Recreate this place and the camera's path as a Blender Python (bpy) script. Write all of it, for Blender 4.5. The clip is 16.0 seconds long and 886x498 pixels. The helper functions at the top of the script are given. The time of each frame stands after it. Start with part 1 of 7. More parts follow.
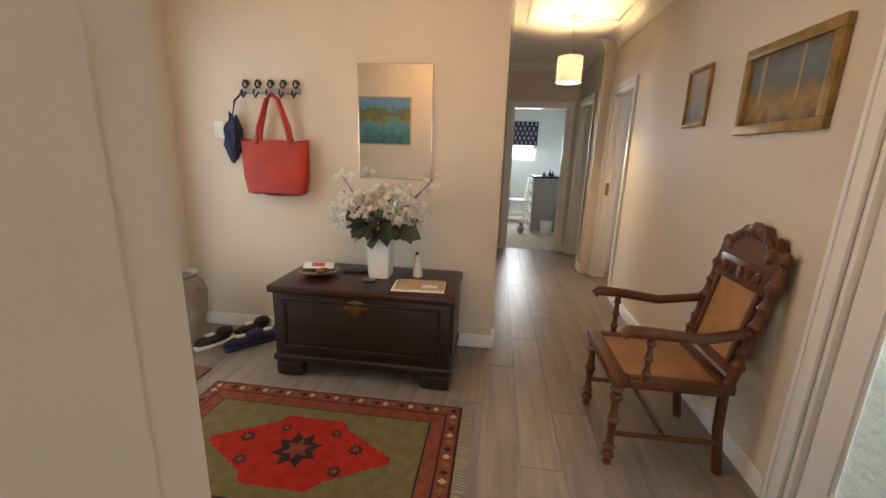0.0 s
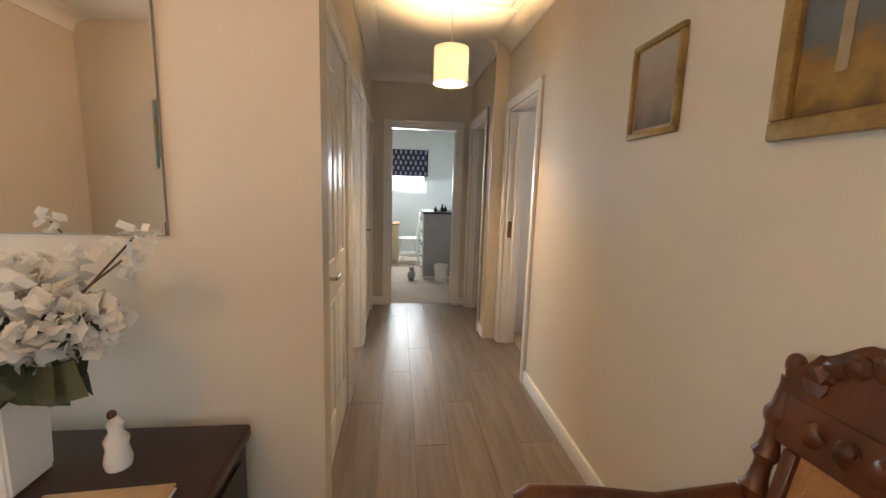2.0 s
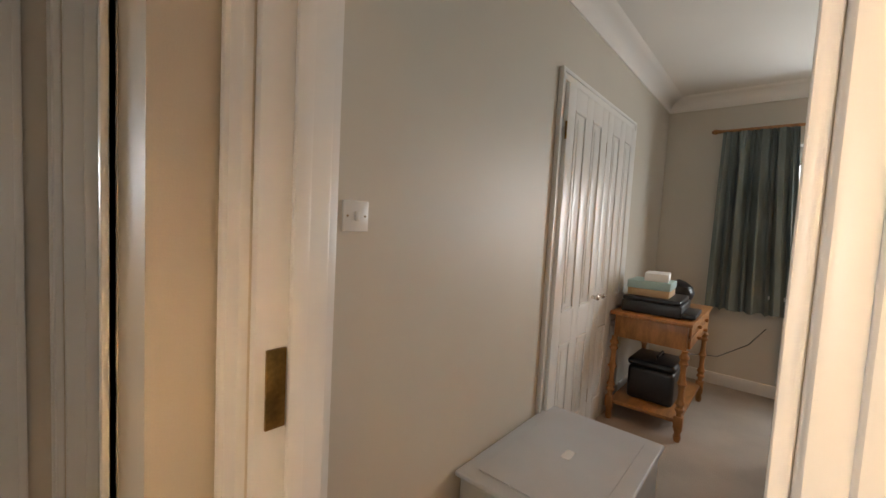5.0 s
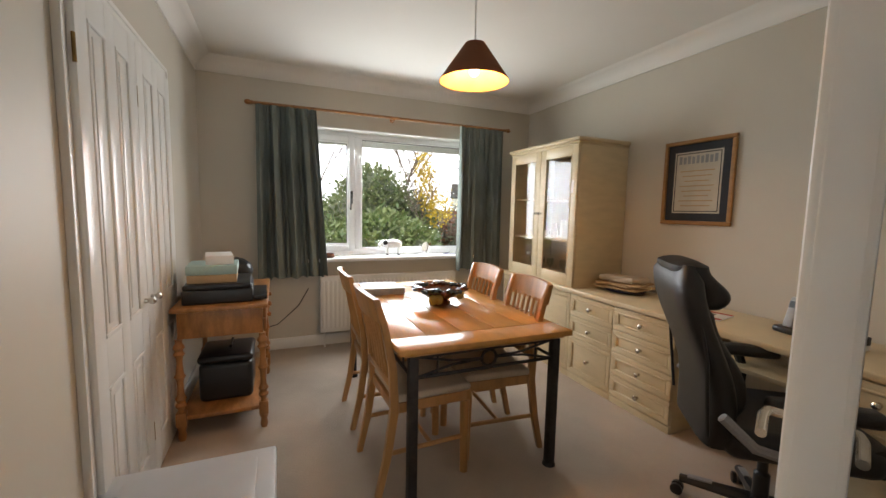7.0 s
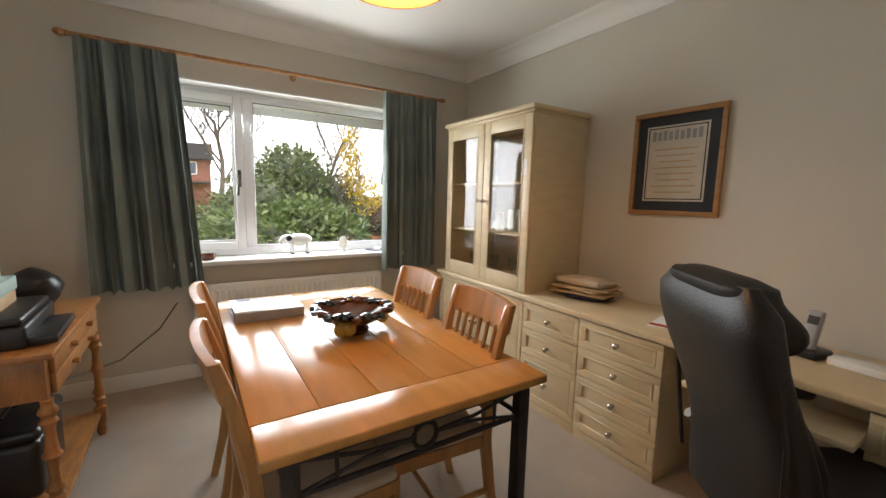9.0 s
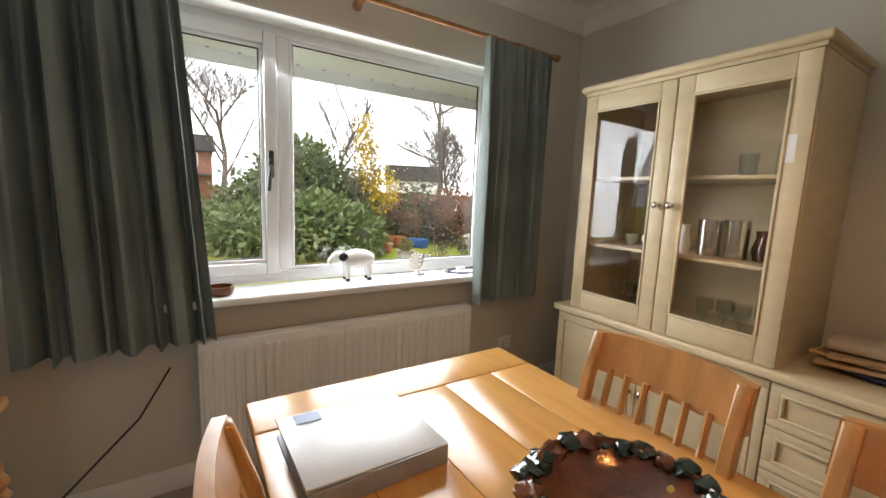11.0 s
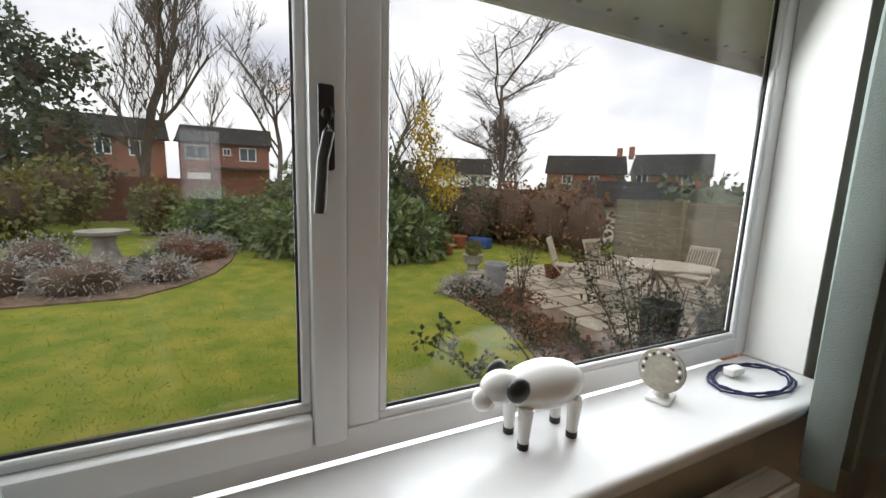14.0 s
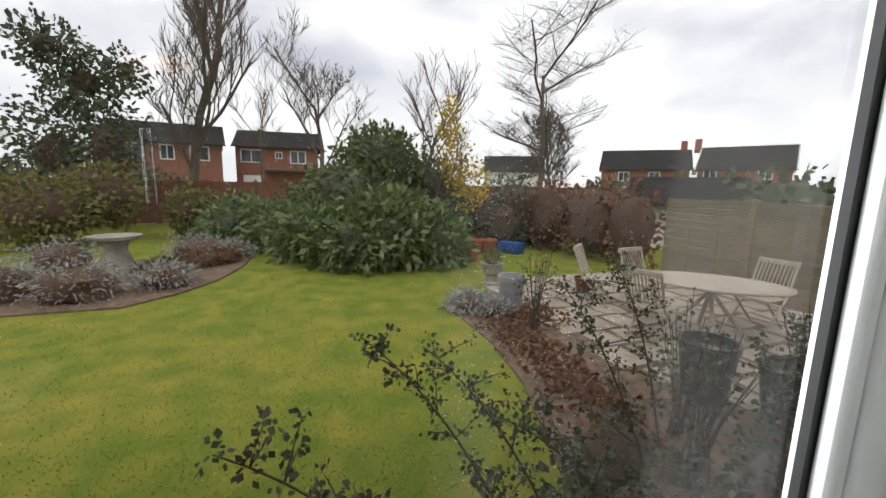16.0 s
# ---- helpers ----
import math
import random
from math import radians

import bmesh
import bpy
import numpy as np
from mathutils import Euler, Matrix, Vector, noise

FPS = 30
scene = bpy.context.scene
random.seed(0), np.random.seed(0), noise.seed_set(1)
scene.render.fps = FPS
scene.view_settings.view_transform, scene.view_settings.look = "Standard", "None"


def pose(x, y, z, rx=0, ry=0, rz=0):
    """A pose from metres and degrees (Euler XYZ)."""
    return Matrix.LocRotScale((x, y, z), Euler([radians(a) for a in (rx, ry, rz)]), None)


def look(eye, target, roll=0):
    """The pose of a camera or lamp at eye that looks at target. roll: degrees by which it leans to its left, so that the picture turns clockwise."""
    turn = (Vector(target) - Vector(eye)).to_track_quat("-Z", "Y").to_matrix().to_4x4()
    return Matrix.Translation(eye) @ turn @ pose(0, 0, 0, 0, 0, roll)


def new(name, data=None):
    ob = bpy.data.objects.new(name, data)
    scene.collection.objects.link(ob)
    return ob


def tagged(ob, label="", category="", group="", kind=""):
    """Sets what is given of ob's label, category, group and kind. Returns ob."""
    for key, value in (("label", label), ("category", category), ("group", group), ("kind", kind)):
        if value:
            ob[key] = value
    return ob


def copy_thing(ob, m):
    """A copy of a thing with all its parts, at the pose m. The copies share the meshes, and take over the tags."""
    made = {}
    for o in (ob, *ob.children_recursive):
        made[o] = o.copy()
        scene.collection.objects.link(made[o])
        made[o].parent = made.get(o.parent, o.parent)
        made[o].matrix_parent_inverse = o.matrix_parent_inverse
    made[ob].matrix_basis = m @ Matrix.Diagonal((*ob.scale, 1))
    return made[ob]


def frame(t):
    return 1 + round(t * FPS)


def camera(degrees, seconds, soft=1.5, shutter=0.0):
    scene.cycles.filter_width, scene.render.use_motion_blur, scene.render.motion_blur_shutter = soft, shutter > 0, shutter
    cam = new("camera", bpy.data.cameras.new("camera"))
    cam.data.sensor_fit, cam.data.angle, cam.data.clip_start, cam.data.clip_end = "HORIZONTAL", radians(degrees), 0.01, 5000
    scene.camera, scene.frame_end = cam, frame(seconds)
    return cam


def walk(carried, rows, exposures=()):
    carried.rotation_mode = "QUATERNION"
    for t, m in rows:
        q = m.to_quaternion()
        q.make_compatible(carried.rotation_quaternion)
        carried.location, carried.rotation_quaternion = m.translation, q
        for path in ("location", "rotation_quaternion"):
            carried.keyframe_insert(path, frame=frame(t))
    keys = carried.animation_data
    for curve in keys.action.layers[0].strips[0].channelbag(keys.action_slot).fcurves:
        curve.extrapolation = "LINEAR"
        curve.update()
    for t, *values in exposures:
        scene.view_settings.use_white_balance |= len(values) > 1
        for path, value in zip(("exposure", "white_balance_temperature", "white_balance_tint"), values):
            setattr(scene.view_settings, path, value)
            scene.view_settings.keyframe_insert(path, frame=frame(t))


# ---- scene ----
cam = camera(96.4, 16.0)
PATH = [
    (0, (0.29, -0.063, 1.375), (0.043, 1.864, 0.901), 1.8),
    (0.5, (0.372, 0.112, 1.36), (0.489, 2.059, 0.919), 1.7),
    (1, (0.479, 0.437, 1.384), (0.671, 2.4, 1.052), 1.8),
    (1.5, (0.519, 0.848, 1.368), (0.729, 2.812, 1.057), 1.9),
    (2, (0.566, 1.286, 1.363), (0.791, 3.251, 1.061), 1.8),
    (2.5, (0.633, 1.778, 1.385), (0.883, 3.744, 1.121), 1.7),
    (3, (0.66, 2.278, 1.367), (0.954, 4.242, 1.134), 1.6),
    (3.2, (0.678, 2.462, 1.367), (1.025, 4.421, 1.155), 1.8),
    (5.3, (1.326, 4.092, 1.309), (3.04, 5.115, 1.19), 3.4),
    (5.5, (1.404, 4.143, 1.298), (3.231, 4.949, 1.188), 3.5),
    (6, (1.444, 4.267, 1.375), (3.437, 4.368, 1.247), 1.9),
    (6.5, (1.509, 4.308, 1.365), (3.436, 3.792, 1.22), 1.4),
    (7, (1.523, 4.293, 1.356), (3.358, 3.52, 1.162), 1.2),
    (7.5, (1.563, 4.272, 1.344), (3.338, 3.38, 1.113), 1.3),
    (8, (1.682, 4.202, 1.349), (3.428, 3.259, 1.101), 1.3),
    (8.2, (1.754, 4.147, 1.355), (3.489, 3.183, 1.108), 1.3),
    (10.3, (3.06, 3.725, 1.355), (4.648, 2.539, 1.087), 1.7),
    (10.5, (3.174, 3.765, 1.363), (4.8, 2.63, 1.108), 1.9),
    (11, (3.532, 3.925, 1.354), (5.199, 2.853, 1.084), 2.3),
    (11.5, (3.836, 3.954, 1.396), (5.615, 3.084, 1.113), 2.2),
    (12, (4.12, 4.009, 1.396), (5.922, 3.193, 1.107), 2.2),
    (12.5, (4.353, 3.95, 1.401), (6.154, 3.131, 1.11), 2.1),
    (13, (4.537, 3.881, 1.405), (6.333, 3.051, 1.109), 2.1),
    (13.5, (4.803, 3.839, 1.417), (6.59, 2.997, 1.105), 1.9),
    (14, (4.996, 3.689, 1.387), (6.773, 2.825, 1.073), 1.9),
    (14.5, (5.13, 3.49, 1.417), (6.864, 2.545, 1.099), 1.5),
    (15, (5.245, 3.273, 1.424), (6.902, 2.198, 1.105), 1.5),
    (15.5, (5.408, 3.024, 1.402), (7.06, 1.941, 1.088), 1.4),
    (16, (5.535, 2.646, 1.425), (7.408, 2.024, 1.1), 1.1),
]
walk(cam, [(t, look(eye, target, roll)) for t, eye, target, roll in PATH],
     [(0, 0.42), (1.5, 0.5), (3.0, 0.38), (5.3, 0.45), (8, 0.6), (10.5, 0.35), (12, 0.35), (13, 0.15), (13.5, -0.1), (14, -0.95), (16, -1.05)])

# ---- world and lights ----
world = bpy.data.worlds.new("overcast")
scene.world = world
world.use_nodes = True
wn, wl = world.node_tree.nodes, world.node_tree.links
sky = wn.new("ShaderNodeTexSky")
sky.sky_type, sky.sun_disc = "NISHITA", False
sky.sun_elevation, sky.sun_rotation = radians(57), radians(-50)
coord = wn.new("ShaderNodeTexCoord")
stretch = wn.new("ShaderNodeMapping")
stretch.inputs["Scale"].default_value = (1, 1, 2.6)
cloud = wn.new("ShaderNodeTexNoise")
cloud.inputs["Scale"].default_value, cloud.inputs["Detail"].default_value = 2.2, 6
ramp = wn.new("ShaderNodeValToRGB")
ramp.color_ramp.elements[0].position, ramp.color_ramp.elements[0].color = 0.36, (9.5, 9.8, 10.8, 1)
ramp.color_ramp.elements[1].position, ramp.color_ramp.elements[1].color = 0.56, (15.5, 15.5, 15.6, 1)
blend = wn.new("ShaderNodeMixRGB")
blend.inputs[0].default_value = 0.93
wl.new(coord.outputs["Generated"], stretch.inputs[0])
wl.new(stretch.outputs[0], cloud.inputs["Vector"])
wl.new(cloud.outputs["Fac"], ramp.inputs[0])
wl.new(sky.outputs[0], blend.inputs[1])
wl.new(ramp.outputs[0], blend.inputs[2])
wl.new(blend.outputs[0], wn["Background"].inputs["Color"])
wn["Background"].inputs["Strength"].default_value = 0.16


def lamp(name, kind, m, energy, color, **more):
    data = bpy.data.lights.new(name, kind)
    data.energy, data.color = energy, color
    for key, value in more.items():
        if key == "size":
            data.shape, data.size, data.size_y = "RECTANGLE", value[0], value[1]
        elif key == "radius":
            data.shadow_soft_size = value
        elif key == "angle":
            data.angle = radians(value)
    ob = new(name, data)
    ob.matrix_world = m
    return ob


lamp("sun", "SUN", look((0, 0, 20), (6, -5, 8)), 1.5, (1, 0.96, 0.9), angle=20)
lamp("window_daylight", "AREA", look((5.80, 3.1, 1.5), (3.0, 3.2, 0.55)), 46, (0.93, 0.97, 1.0), size=(1.55, 1.05))
lamp("front_door_daylight", "AREA", look((-2.3, 1.65, 1.2), (1, 1.8, 0.7)), 17, (0.85, 0.93, 1.0), size=(1.1, 1.9))
lamp("glazed_door_daylight", "AREA", look((2.4, 0.8, 1.5), (1.5, 0.9, 1.1)), 26, (0.85, 0.95, 1.0), size=(1.0, 1.6))
lamp("bedroom_daylight", "AREA", look((0.5, 8.98, 1.65), (0.8, 6.8, 0.6)), 40, (0.88, 0.95, 1.0), size=(1.3, 0.6))
lamp("left_room_daylight", "AREA", look((-1.6, 4.6, 1.6), (0.4, 4.5, 1.0)), 22, (0.9, 0.95, 1.0), size=(1.2, 1.2))
# added fill light behind the start of the walk, brightens the entry wall
lamp("porch_fill_light", "AREA", look((0.75, -1.80, 1.5), (0.5, 0.2, 1.1)), 3.5, (0.95, 0.96, 1.0), size=(1.3, 1.1))
lamp("hall_bulb", "POINT", pose(0.89, 3.98, 2.16), 52, (1, 0.62, 0.30), radius=0.045)
# added warm fill for the entrance area, no lamp fitting belongs to it
lamp("entrance_fill", "POINT", pose(-0.3, 1.0, 2.3), 18, (1, 0.53, 0.22), radius=0.06)
lamp("dining_bulb", "POINT", pose(3.37, 3.365, 2.06), 11, (1, 0.5, 0.18), radius=0.035)

# ---- materials ----


def mat(name, color, rough=0.6, metal=0.0, scale=8.0, vary=0.12, bump=0.1, fine=120.0, spec=0.5, stretch_to=(1, 1, 1),
        second=None, trans=0.0, rand=0.0, coat=0.0, emit=0.0):
    """A surface with broad blotches and fine grain."""
    m = bpy.data.materials.new(name)
    m.use_nodes = True
    n, l = m.node_tree.nodes, m.node_tree.links
    b = n["Principled BSDF"]
    tc, mp = n.new("ShaderNodeTexCoord"), n.new("ShaderNodeMapping")
    mp.inputs["Scale"].default_value = stretch_to
    l.new(tc.outputs["Object"], mp.inputs[0])
    broad, grain = n.new("ShaderNodeTexNoise"), n.new("ShaderNodeTexNoise")
    broad.inputs["Scale"].default_value, broad.inputs["Detail"].default_value = scale, 5
    grain.inputs["Scale"].default_value, grain.inputs["Detail"].default_value = fine, 3
    for tex in (broad, grain):
        l.new(mp.outputs[0], tex.inputs["Vector"])
    mix = n.new("ShaderNodeMixRGB")
    other = second or tuple(c * (1 - 2.2 * vary) for c in color)
    mix.inputs[1].default_value, mix.inputs[2].default_value = (*color, 1), (*other, 1)
    step = n.new("ShaderNodeValToRGB")
    step.color_ramp.elements[0].position, step.color_ramp.elements[1].position = 0.35, 0.7
    l.new(broad.outputs["Fac"], step.inputs[0])
    l.new(step.outputs[0], mix.inputs[0])
    last = mix.outputs[0]
    speck = n.new("ShaderNodeMixRGB")
    speck.blend_type = "OVERLAY"
    speck.inputs[0].default_value = min(0.5, vary * 1.6)
    l.new(last, speck.inputs[1])
    l.new(grain.outputs["Fac"], speck.inputs[2])
    last = speck.outputs[0]
    if rand:
        info, hsv, span = n.new("ShaderNodeObjectInfo"), n.new("ShaderNodeHueSaturation"), n.new("ShaderNodeMapRange")
        span.inputs["To Min"].default_value, span.inputs["To Max"].default_value = 1 - rand, 1 + rand
        l.new(info.outputs["Random"], span.inputs["Value"])
        l.new(span.outputs[0], hsv.inputs["Value"])
        l.new(last, hsv.inputs["Color"])
        last = hsv.outputs[0]
    l.new(last, b.inputs["Base Color"])
    b.inputs["Roughness"].default_value, b.inputs["Metallic"].default_value = rough, metal
    b.inputs["Specular IOR Level"].default_value = spec
    b.inputs["Coat Weight"].default_value = coat
    b.inputs["Transmission Weight"].default_value = trans
    if emit:
        l.new(last, b.inputs["Emission Color"])
        b.inputs["Emission Strength"].default_value = emit
    if bump:
        bp = n.new("ShaderNodeBump")
        bp.inputs["Strength"].default_value, bp.inputs["Distance"].default_value = bump, 0.004
        l.new(grain.outputs["Fac"], bp.inputs["Height"])
        l.new(bp.outputs[0], b.inputs["Normal"])
    return m


def clear(name, tint=(1, 1, 1), rough=0.0, base=0.03):
    """Thin glass: lets light straight through, with a surface gloss."""
    m = bpy.data.materials.new(name)
    m.use_nodes = True
    n, l = m.node_tree.nodes, m.node_tree.links
    n.remove(n["Principled BSDF"])
    see, shine, face, power, mix = (n.new("ShaderNode" + k) for k in ("BsdfTransparent", "BsdfGlossy", "LayerWeight", "Math", "MixShader"))
    see.inputs[0].default_value = (*tint, 1)
    shine.inputs["Roughness"].default_value = rough
    face.inputs["Blend"].default_value = 0.5
    power.operation = "MULTIPLY_ADD"
    cube = n.new("ShaderNodeMath")
    cube.operation, cube.inputs[1].default_value = "POWER", 5
    l.new(face.outputs["Facing"], cube.inputs[0])
    l.new(cube.outputs[0], power.inputs[0])
    power.inputs[1].default_value, power.inputs[2].default_value = 0.9, base
    l.new(power.outputs[0], mix.inputs[0])
    l.new(see.outputs[0], mix.inputs[1])
    l.new(shine.outputs[0], mix.inputs[2])
    l.new(mix.outputs[0], n["Material Output"].inputs[0])
    return m


def leafy(name, color, other, rough=0.5, thin=0.25):
    """Leaves that differ island by island and let some light through."""
    m = bpy.data.materials.new(name)
    m.use_nodes = True
    n, l = m.node_tree.nodes, m.node_tree.links
    b = n["Principled BSDF"]
    geo, mix, tl, add = (n.new("ShaderNode" + k) for k in ("NewGeometry", "MixRGB", "BsdfTranslucent", "MixShader"))
    mix.inputs[1].default_value, mix.inputs[2].default_value = (*color, 1), (*other, 1)
    l.new(geo.outputs["Random Per Island"], mix.inputs[0])
    l.new(mix.outputs[0], b.inputs["Base Color"])
    l.new(mix.outputs[0], tl.inputs[0])
    b.inputs["Roughness"].default_value = rough
    add.inputs[0].default_value = thin
    l.new(b.outputs[0], add.inputs[1])
    l.new(tl.outputs[0], add.inputs[2])
    l.new(add.outputs[0], n["Material Output"].inputs[0])
    return m


def shade_cloth(name, color, amount):
    m = bpy.data.materials.new(name)
    m.use_nodes = True
    n, l = m.node_tree.nodes, m.node_tree.links
    b, tl, mix = n["Principled BSDF"], n.new("ShaderNodeBsdfTranslucent"), n.new("ShaderNodeMixShader")
    weave = n.new("ShaderNodeTexNoise")
    weave.inputs["Scale"].default_value = 300
    bp = n.new("ShaderNodeBump")
    bp.inputs["Strength"].default_value, bp.inputs["Distance"].default_value = 0.2, 0.001
    l.new(weave.outputs["Fac"], bp.inputs["Height"])
    l.new(bp.outputs[0], b.inputs["Normal"])
    b.inputs["Base Color"].default_value = tl.inputs[0].default_value = (*color, 1)
    b.inputs["Roughness"].default_value = 0.8
    mix.inputs[0].default_value = amount
    l.new(b.outputs[0], mix.inputs[1])
    l.new(tl.outputs[0], mix.inputs[2])
    l.new(mix.outputs[0], n["Material Output"].inputs[0])
    return m


def brick_mat(name, c1, c2, mortar, scale):
    m = bpy.data.materials.new(name)
    m.use_nodes = True
    n, l = m.node_tree.nodes, m.node_tree.links
    tc, br = n.new("ShaderNodeTexCoord"), n.new("ShaderNodeTexBrick")
    axes, along, flat = (n.new("ShaderNode" + k) for k in ("SeparateXYZ", "Math", "CombineXYZ"))
    l.new(tc.outputs["Object"], axes.inputs[0])
    l.new(axes.outputs["X"], along.inputs[0])
    l.new(axes.outputs["Y"], along.inputs[1])
    l.new(along.outputs[0], flat.inputs["X"])
    l.new(axes.outputs["Z"], flat.inputs["Y"])
    l.new(flat.outputs[0], br.inputs["Vector"])
    br.inputs["Color1"].default_value, br.inputs["Color2"].default_value, br.inputs["Mortar"].default_value = (*c1, 1), (*c2, 1), (*mortar, 1)
    br.inputs["Scale"].default_value = scale
    br.inputs["Mortar Size"].default_value = 0.012
    l.new(br.outputs[0], n["Principled BSDF"].inputs["Base Color"])
    n["Principled BSDF"].inputs["Roughness"].default_value = 0.9
    return m


M_WALL = mat("cream_emulsion", (0.66, 0.59, 0.485), 0.55, scale=1.3, vary=0.03, bump=0.06, fine=260)
M_DWALL = mat("stone_emulsion", (0.60, 0.555, 0.475), 0.5, scale=1.3, vary=0.03, bump=0.06, fine=260)
M_BWALL = mat("pale_blue_emulsion", (0.66, 0.70, 0.70), 0.6, scale=1.5, vary=0.03, bump=0.05)
M_CEIL = mat("ceiling_white", (0.80, 0.78, 0.74), 0.8, scale=1, vary=0.02, bump=0.05)
M_GLOSS = mat("white_gloss_paint", (0.80, 0.785, 0.75), 0.28, scale=3, vary=0.03, bump=0.03, fine=60)
M_UPVC = mat("white_upvc", (0.84, 0.84, 0.84), 0.22, scale=4, vary=0.02, bump=0.0)
M_GASKET = mat("black_gasket", (0.03, 0.03, 0.03), 0.6, bump=0)
M_PLANK = mat("grey_oak_laminate", (0.235, 0.195, 0.16), 0.33, scale=2.2, vary=0.16, bump=0.05, fine=40, stretch_to=(9, 0.7, 1), rand=0.10)
M_CARPET = mat("beige_carpet", (0.50, 0.42, 0.345), 0.95, scale=2.5, vary=0.07, bump=0.9, fine=380, spec=0.1)
M_OAK = mat("honey_pine_lacquer", (0.56, 0.29, 0.085), 0.2, scale=2.5, vary=0.07, bump=0.04, fine=50, stretch_to=(1.2, 9, 9), rand=0.06)
M_OAKY = mat("honey_beech", (0.50, 0.265, 0.10), 0.3, scale=3, vary=0.12, bump=0.04, fine=50, stretch_to=(9, 9, 1.2), rand=0.05)
M_PINE = mat("antique_pine", (0.42, 0.19, 0.06), 0.36, scale=4, vary=0.2, bump=0.05, fine=60, stretch_to=(2, 6, 2))
M_MAHOG = mat("dark_mahogany", (0.115, 0.036, 0.012), 0.3, scale=5, vary=0.2, bump=0.15, fine=80, stretch_to=(3, 3, 1))
M_CANE = mat("woven_cane", (0.42, 0.19, 0.055), 0.5, scale=12, vary=0.14, bump=0.8, fine=240)
M_CHEST = mat("black_brown_lacquer", (0.016, 0.008, 0.006), 0.42, scale=6, vary=0.2, bump=0.12, fine=90)
M_BRASS = mat("aged_brass", (0.34, 0.21, 0.07), 0.35, 1.0, scale=20, vary=0.2, bump=0.2)
M_CHROME = mat("satin_nickel", (0.62, 0.58, 0.52), 0.25, 1.0, scale=20, vary=0.05, bump=0)
M_CREAM = mat("cream_cabinet_laminate", (0.66, 0.535, 0.335), 0.4, scale=5, vary=0.05, bump=0.05, stretch_to=(1, 1, 4))
M_IRON = mat("dark_wrought_iron", (0.055, 0.05, 0.048), 0.5, 0.6, scale=20, vary=0.15, bump=0.2)
M_LEATHER = mat("black_leather", (0.009, 0.009, 0.010), 0.45, scale=18, vary=0.15, bump=0.35, fine=160)
M_BLACK = mat("black_plastic", (0.016, 0.016, 0.017), 0.35, scale=10, vary=0.1, bump=0.1)
M_GREY = mat("grey_plastic", (0.32, 0.32, 0.33), 0.4, bump=0.05)
M_WHITE = mat("white_ceramic", (0.80, 0.79, 0.76), 0.25, scale=6, vary=0.04, bump=0.03)
M_PAPER = mat("white_paper", (0.80, 0.79, 0.77), 0.8, vary=0.03, bump=0.03)
M_KRAFT = mat("kraft_paper", (0.50, 0.345, 0.19), 0.75, vary=0.08, bump=0.1)
M_CURTAIN = mat("teal_curtain_cloth", (0.23, 0.265, 0.25), 0.85, scale=3, vary=0.1, bump=0.5, fine=420, spec=0.15)
M_SEAT = mat("cream_seat_fabric", (0.60, 0.51, 0.40), 0.9, vary=0.06, bump=0.5, fine=300, spec=0.1)
M_RED = mat("red_leather", (0.46, 0.03, 0.012), 0.5, vary=0.12, bump=0.25)
M_NAVY = mat("navy_cloth", (0.022, 0.028, 0.085), 0.85, vary=0.15, bump=0.4)
M_MIRROR = mat("mirror_silver", (0.88, 0.9, 0.9), 0.015, 1.0, vary=0.0, bump=0)
M_GLASS = clear("window_glass")
M_THIN = clear("glassware", (0.93, 0.95, 0.95), base=0.09)
M_OBSC = mat("obscure_glass", (0.80, 0.88, 0.86), 0.12, scale=9, vary=0.03, bump=1.0, fine=24, trans=0.5)
M_OBSC.node_tree.nodes["Bump"].inputs["Distance"].default_value = 0.03
M_TUB = mat("clear_polypropylene", (0.86, 0.89, 0.93), 0.3, vary=0.02, bump=0.05, trans=0.55)
M_SHADE = shade_cloth("white_drum_shade", (0.95, 0.93, 0.88), 0.62)
M_BROWNSHADE = shade_cloth("brown_lamp_shade", (0.24, 0.085, 0.035), 0.3)
M_SHADEIN = mat("cream_shade_lining", (0.80, 0.46, 0.18), 0.8, bump=0.1)
M_BULB = mat("lit_bulb", (1.0, 0.72, 0.42), 0.4, vary=0, bump=0, emit=9)
M_GOLD = mat("gilt_frame", (0.36, 0.23, 0.075), 0.45, 0.35, scale=12, vary=0.2, bump=0.3)
M_OAKFRAME = mat("oak_picture_frame", (0.40, 0.20, 0.065), 0.4, scale=5, vary=0.12, stretch_to=(2, 2, 8))
M_TERRA = mat("terracotta", (0.34, 0.10, 0.045), 0.8, vary=0.15, bump=0.3)
M_BROWNGLAZE = mat("brown_glaze", (0.15, 0.045, 0.018), 0.12, scale=14, vary=0.25, bump=0.2, coat=0.6)
M_DARKGLAZE = mat("dark_green_glaze", (0.015, 0.03, 0.024), 0.1, scale=20, vary=0.2, bump=0.3, coat=0.6)
M_FRUIT = mat("yellow_glaze", (0.45, 0.30, 0.05), 0.15, scale=20, vary=0.15, bump=0.1)
M_STONE = mat("weathered_stone", (0.36, 0.33, 0.27), 0.9, scale=6, vary=0.18, bump=0.6, fine=70)
M_SLAB = mat("sandstone_paving", (0.42, 0.36, 0.28), 0.85, scale=4, vary=0.15, bump=0.4, fine=60, rand=0.12)
M_SOIL = mat("leaf_strewn_soil", (0.22, 0.15, 0.10), 0.95, scale=9, vary=0.25, bump=1.0, fine=60)
M_LAWN = mat("mossy_lawn", (0.135, 0.185, 0.026), 0.95, scale=2.6, vary=0.3, bump=1.0, fine=70, second=(0.27, 0.255, 0.045), spec=0.1)
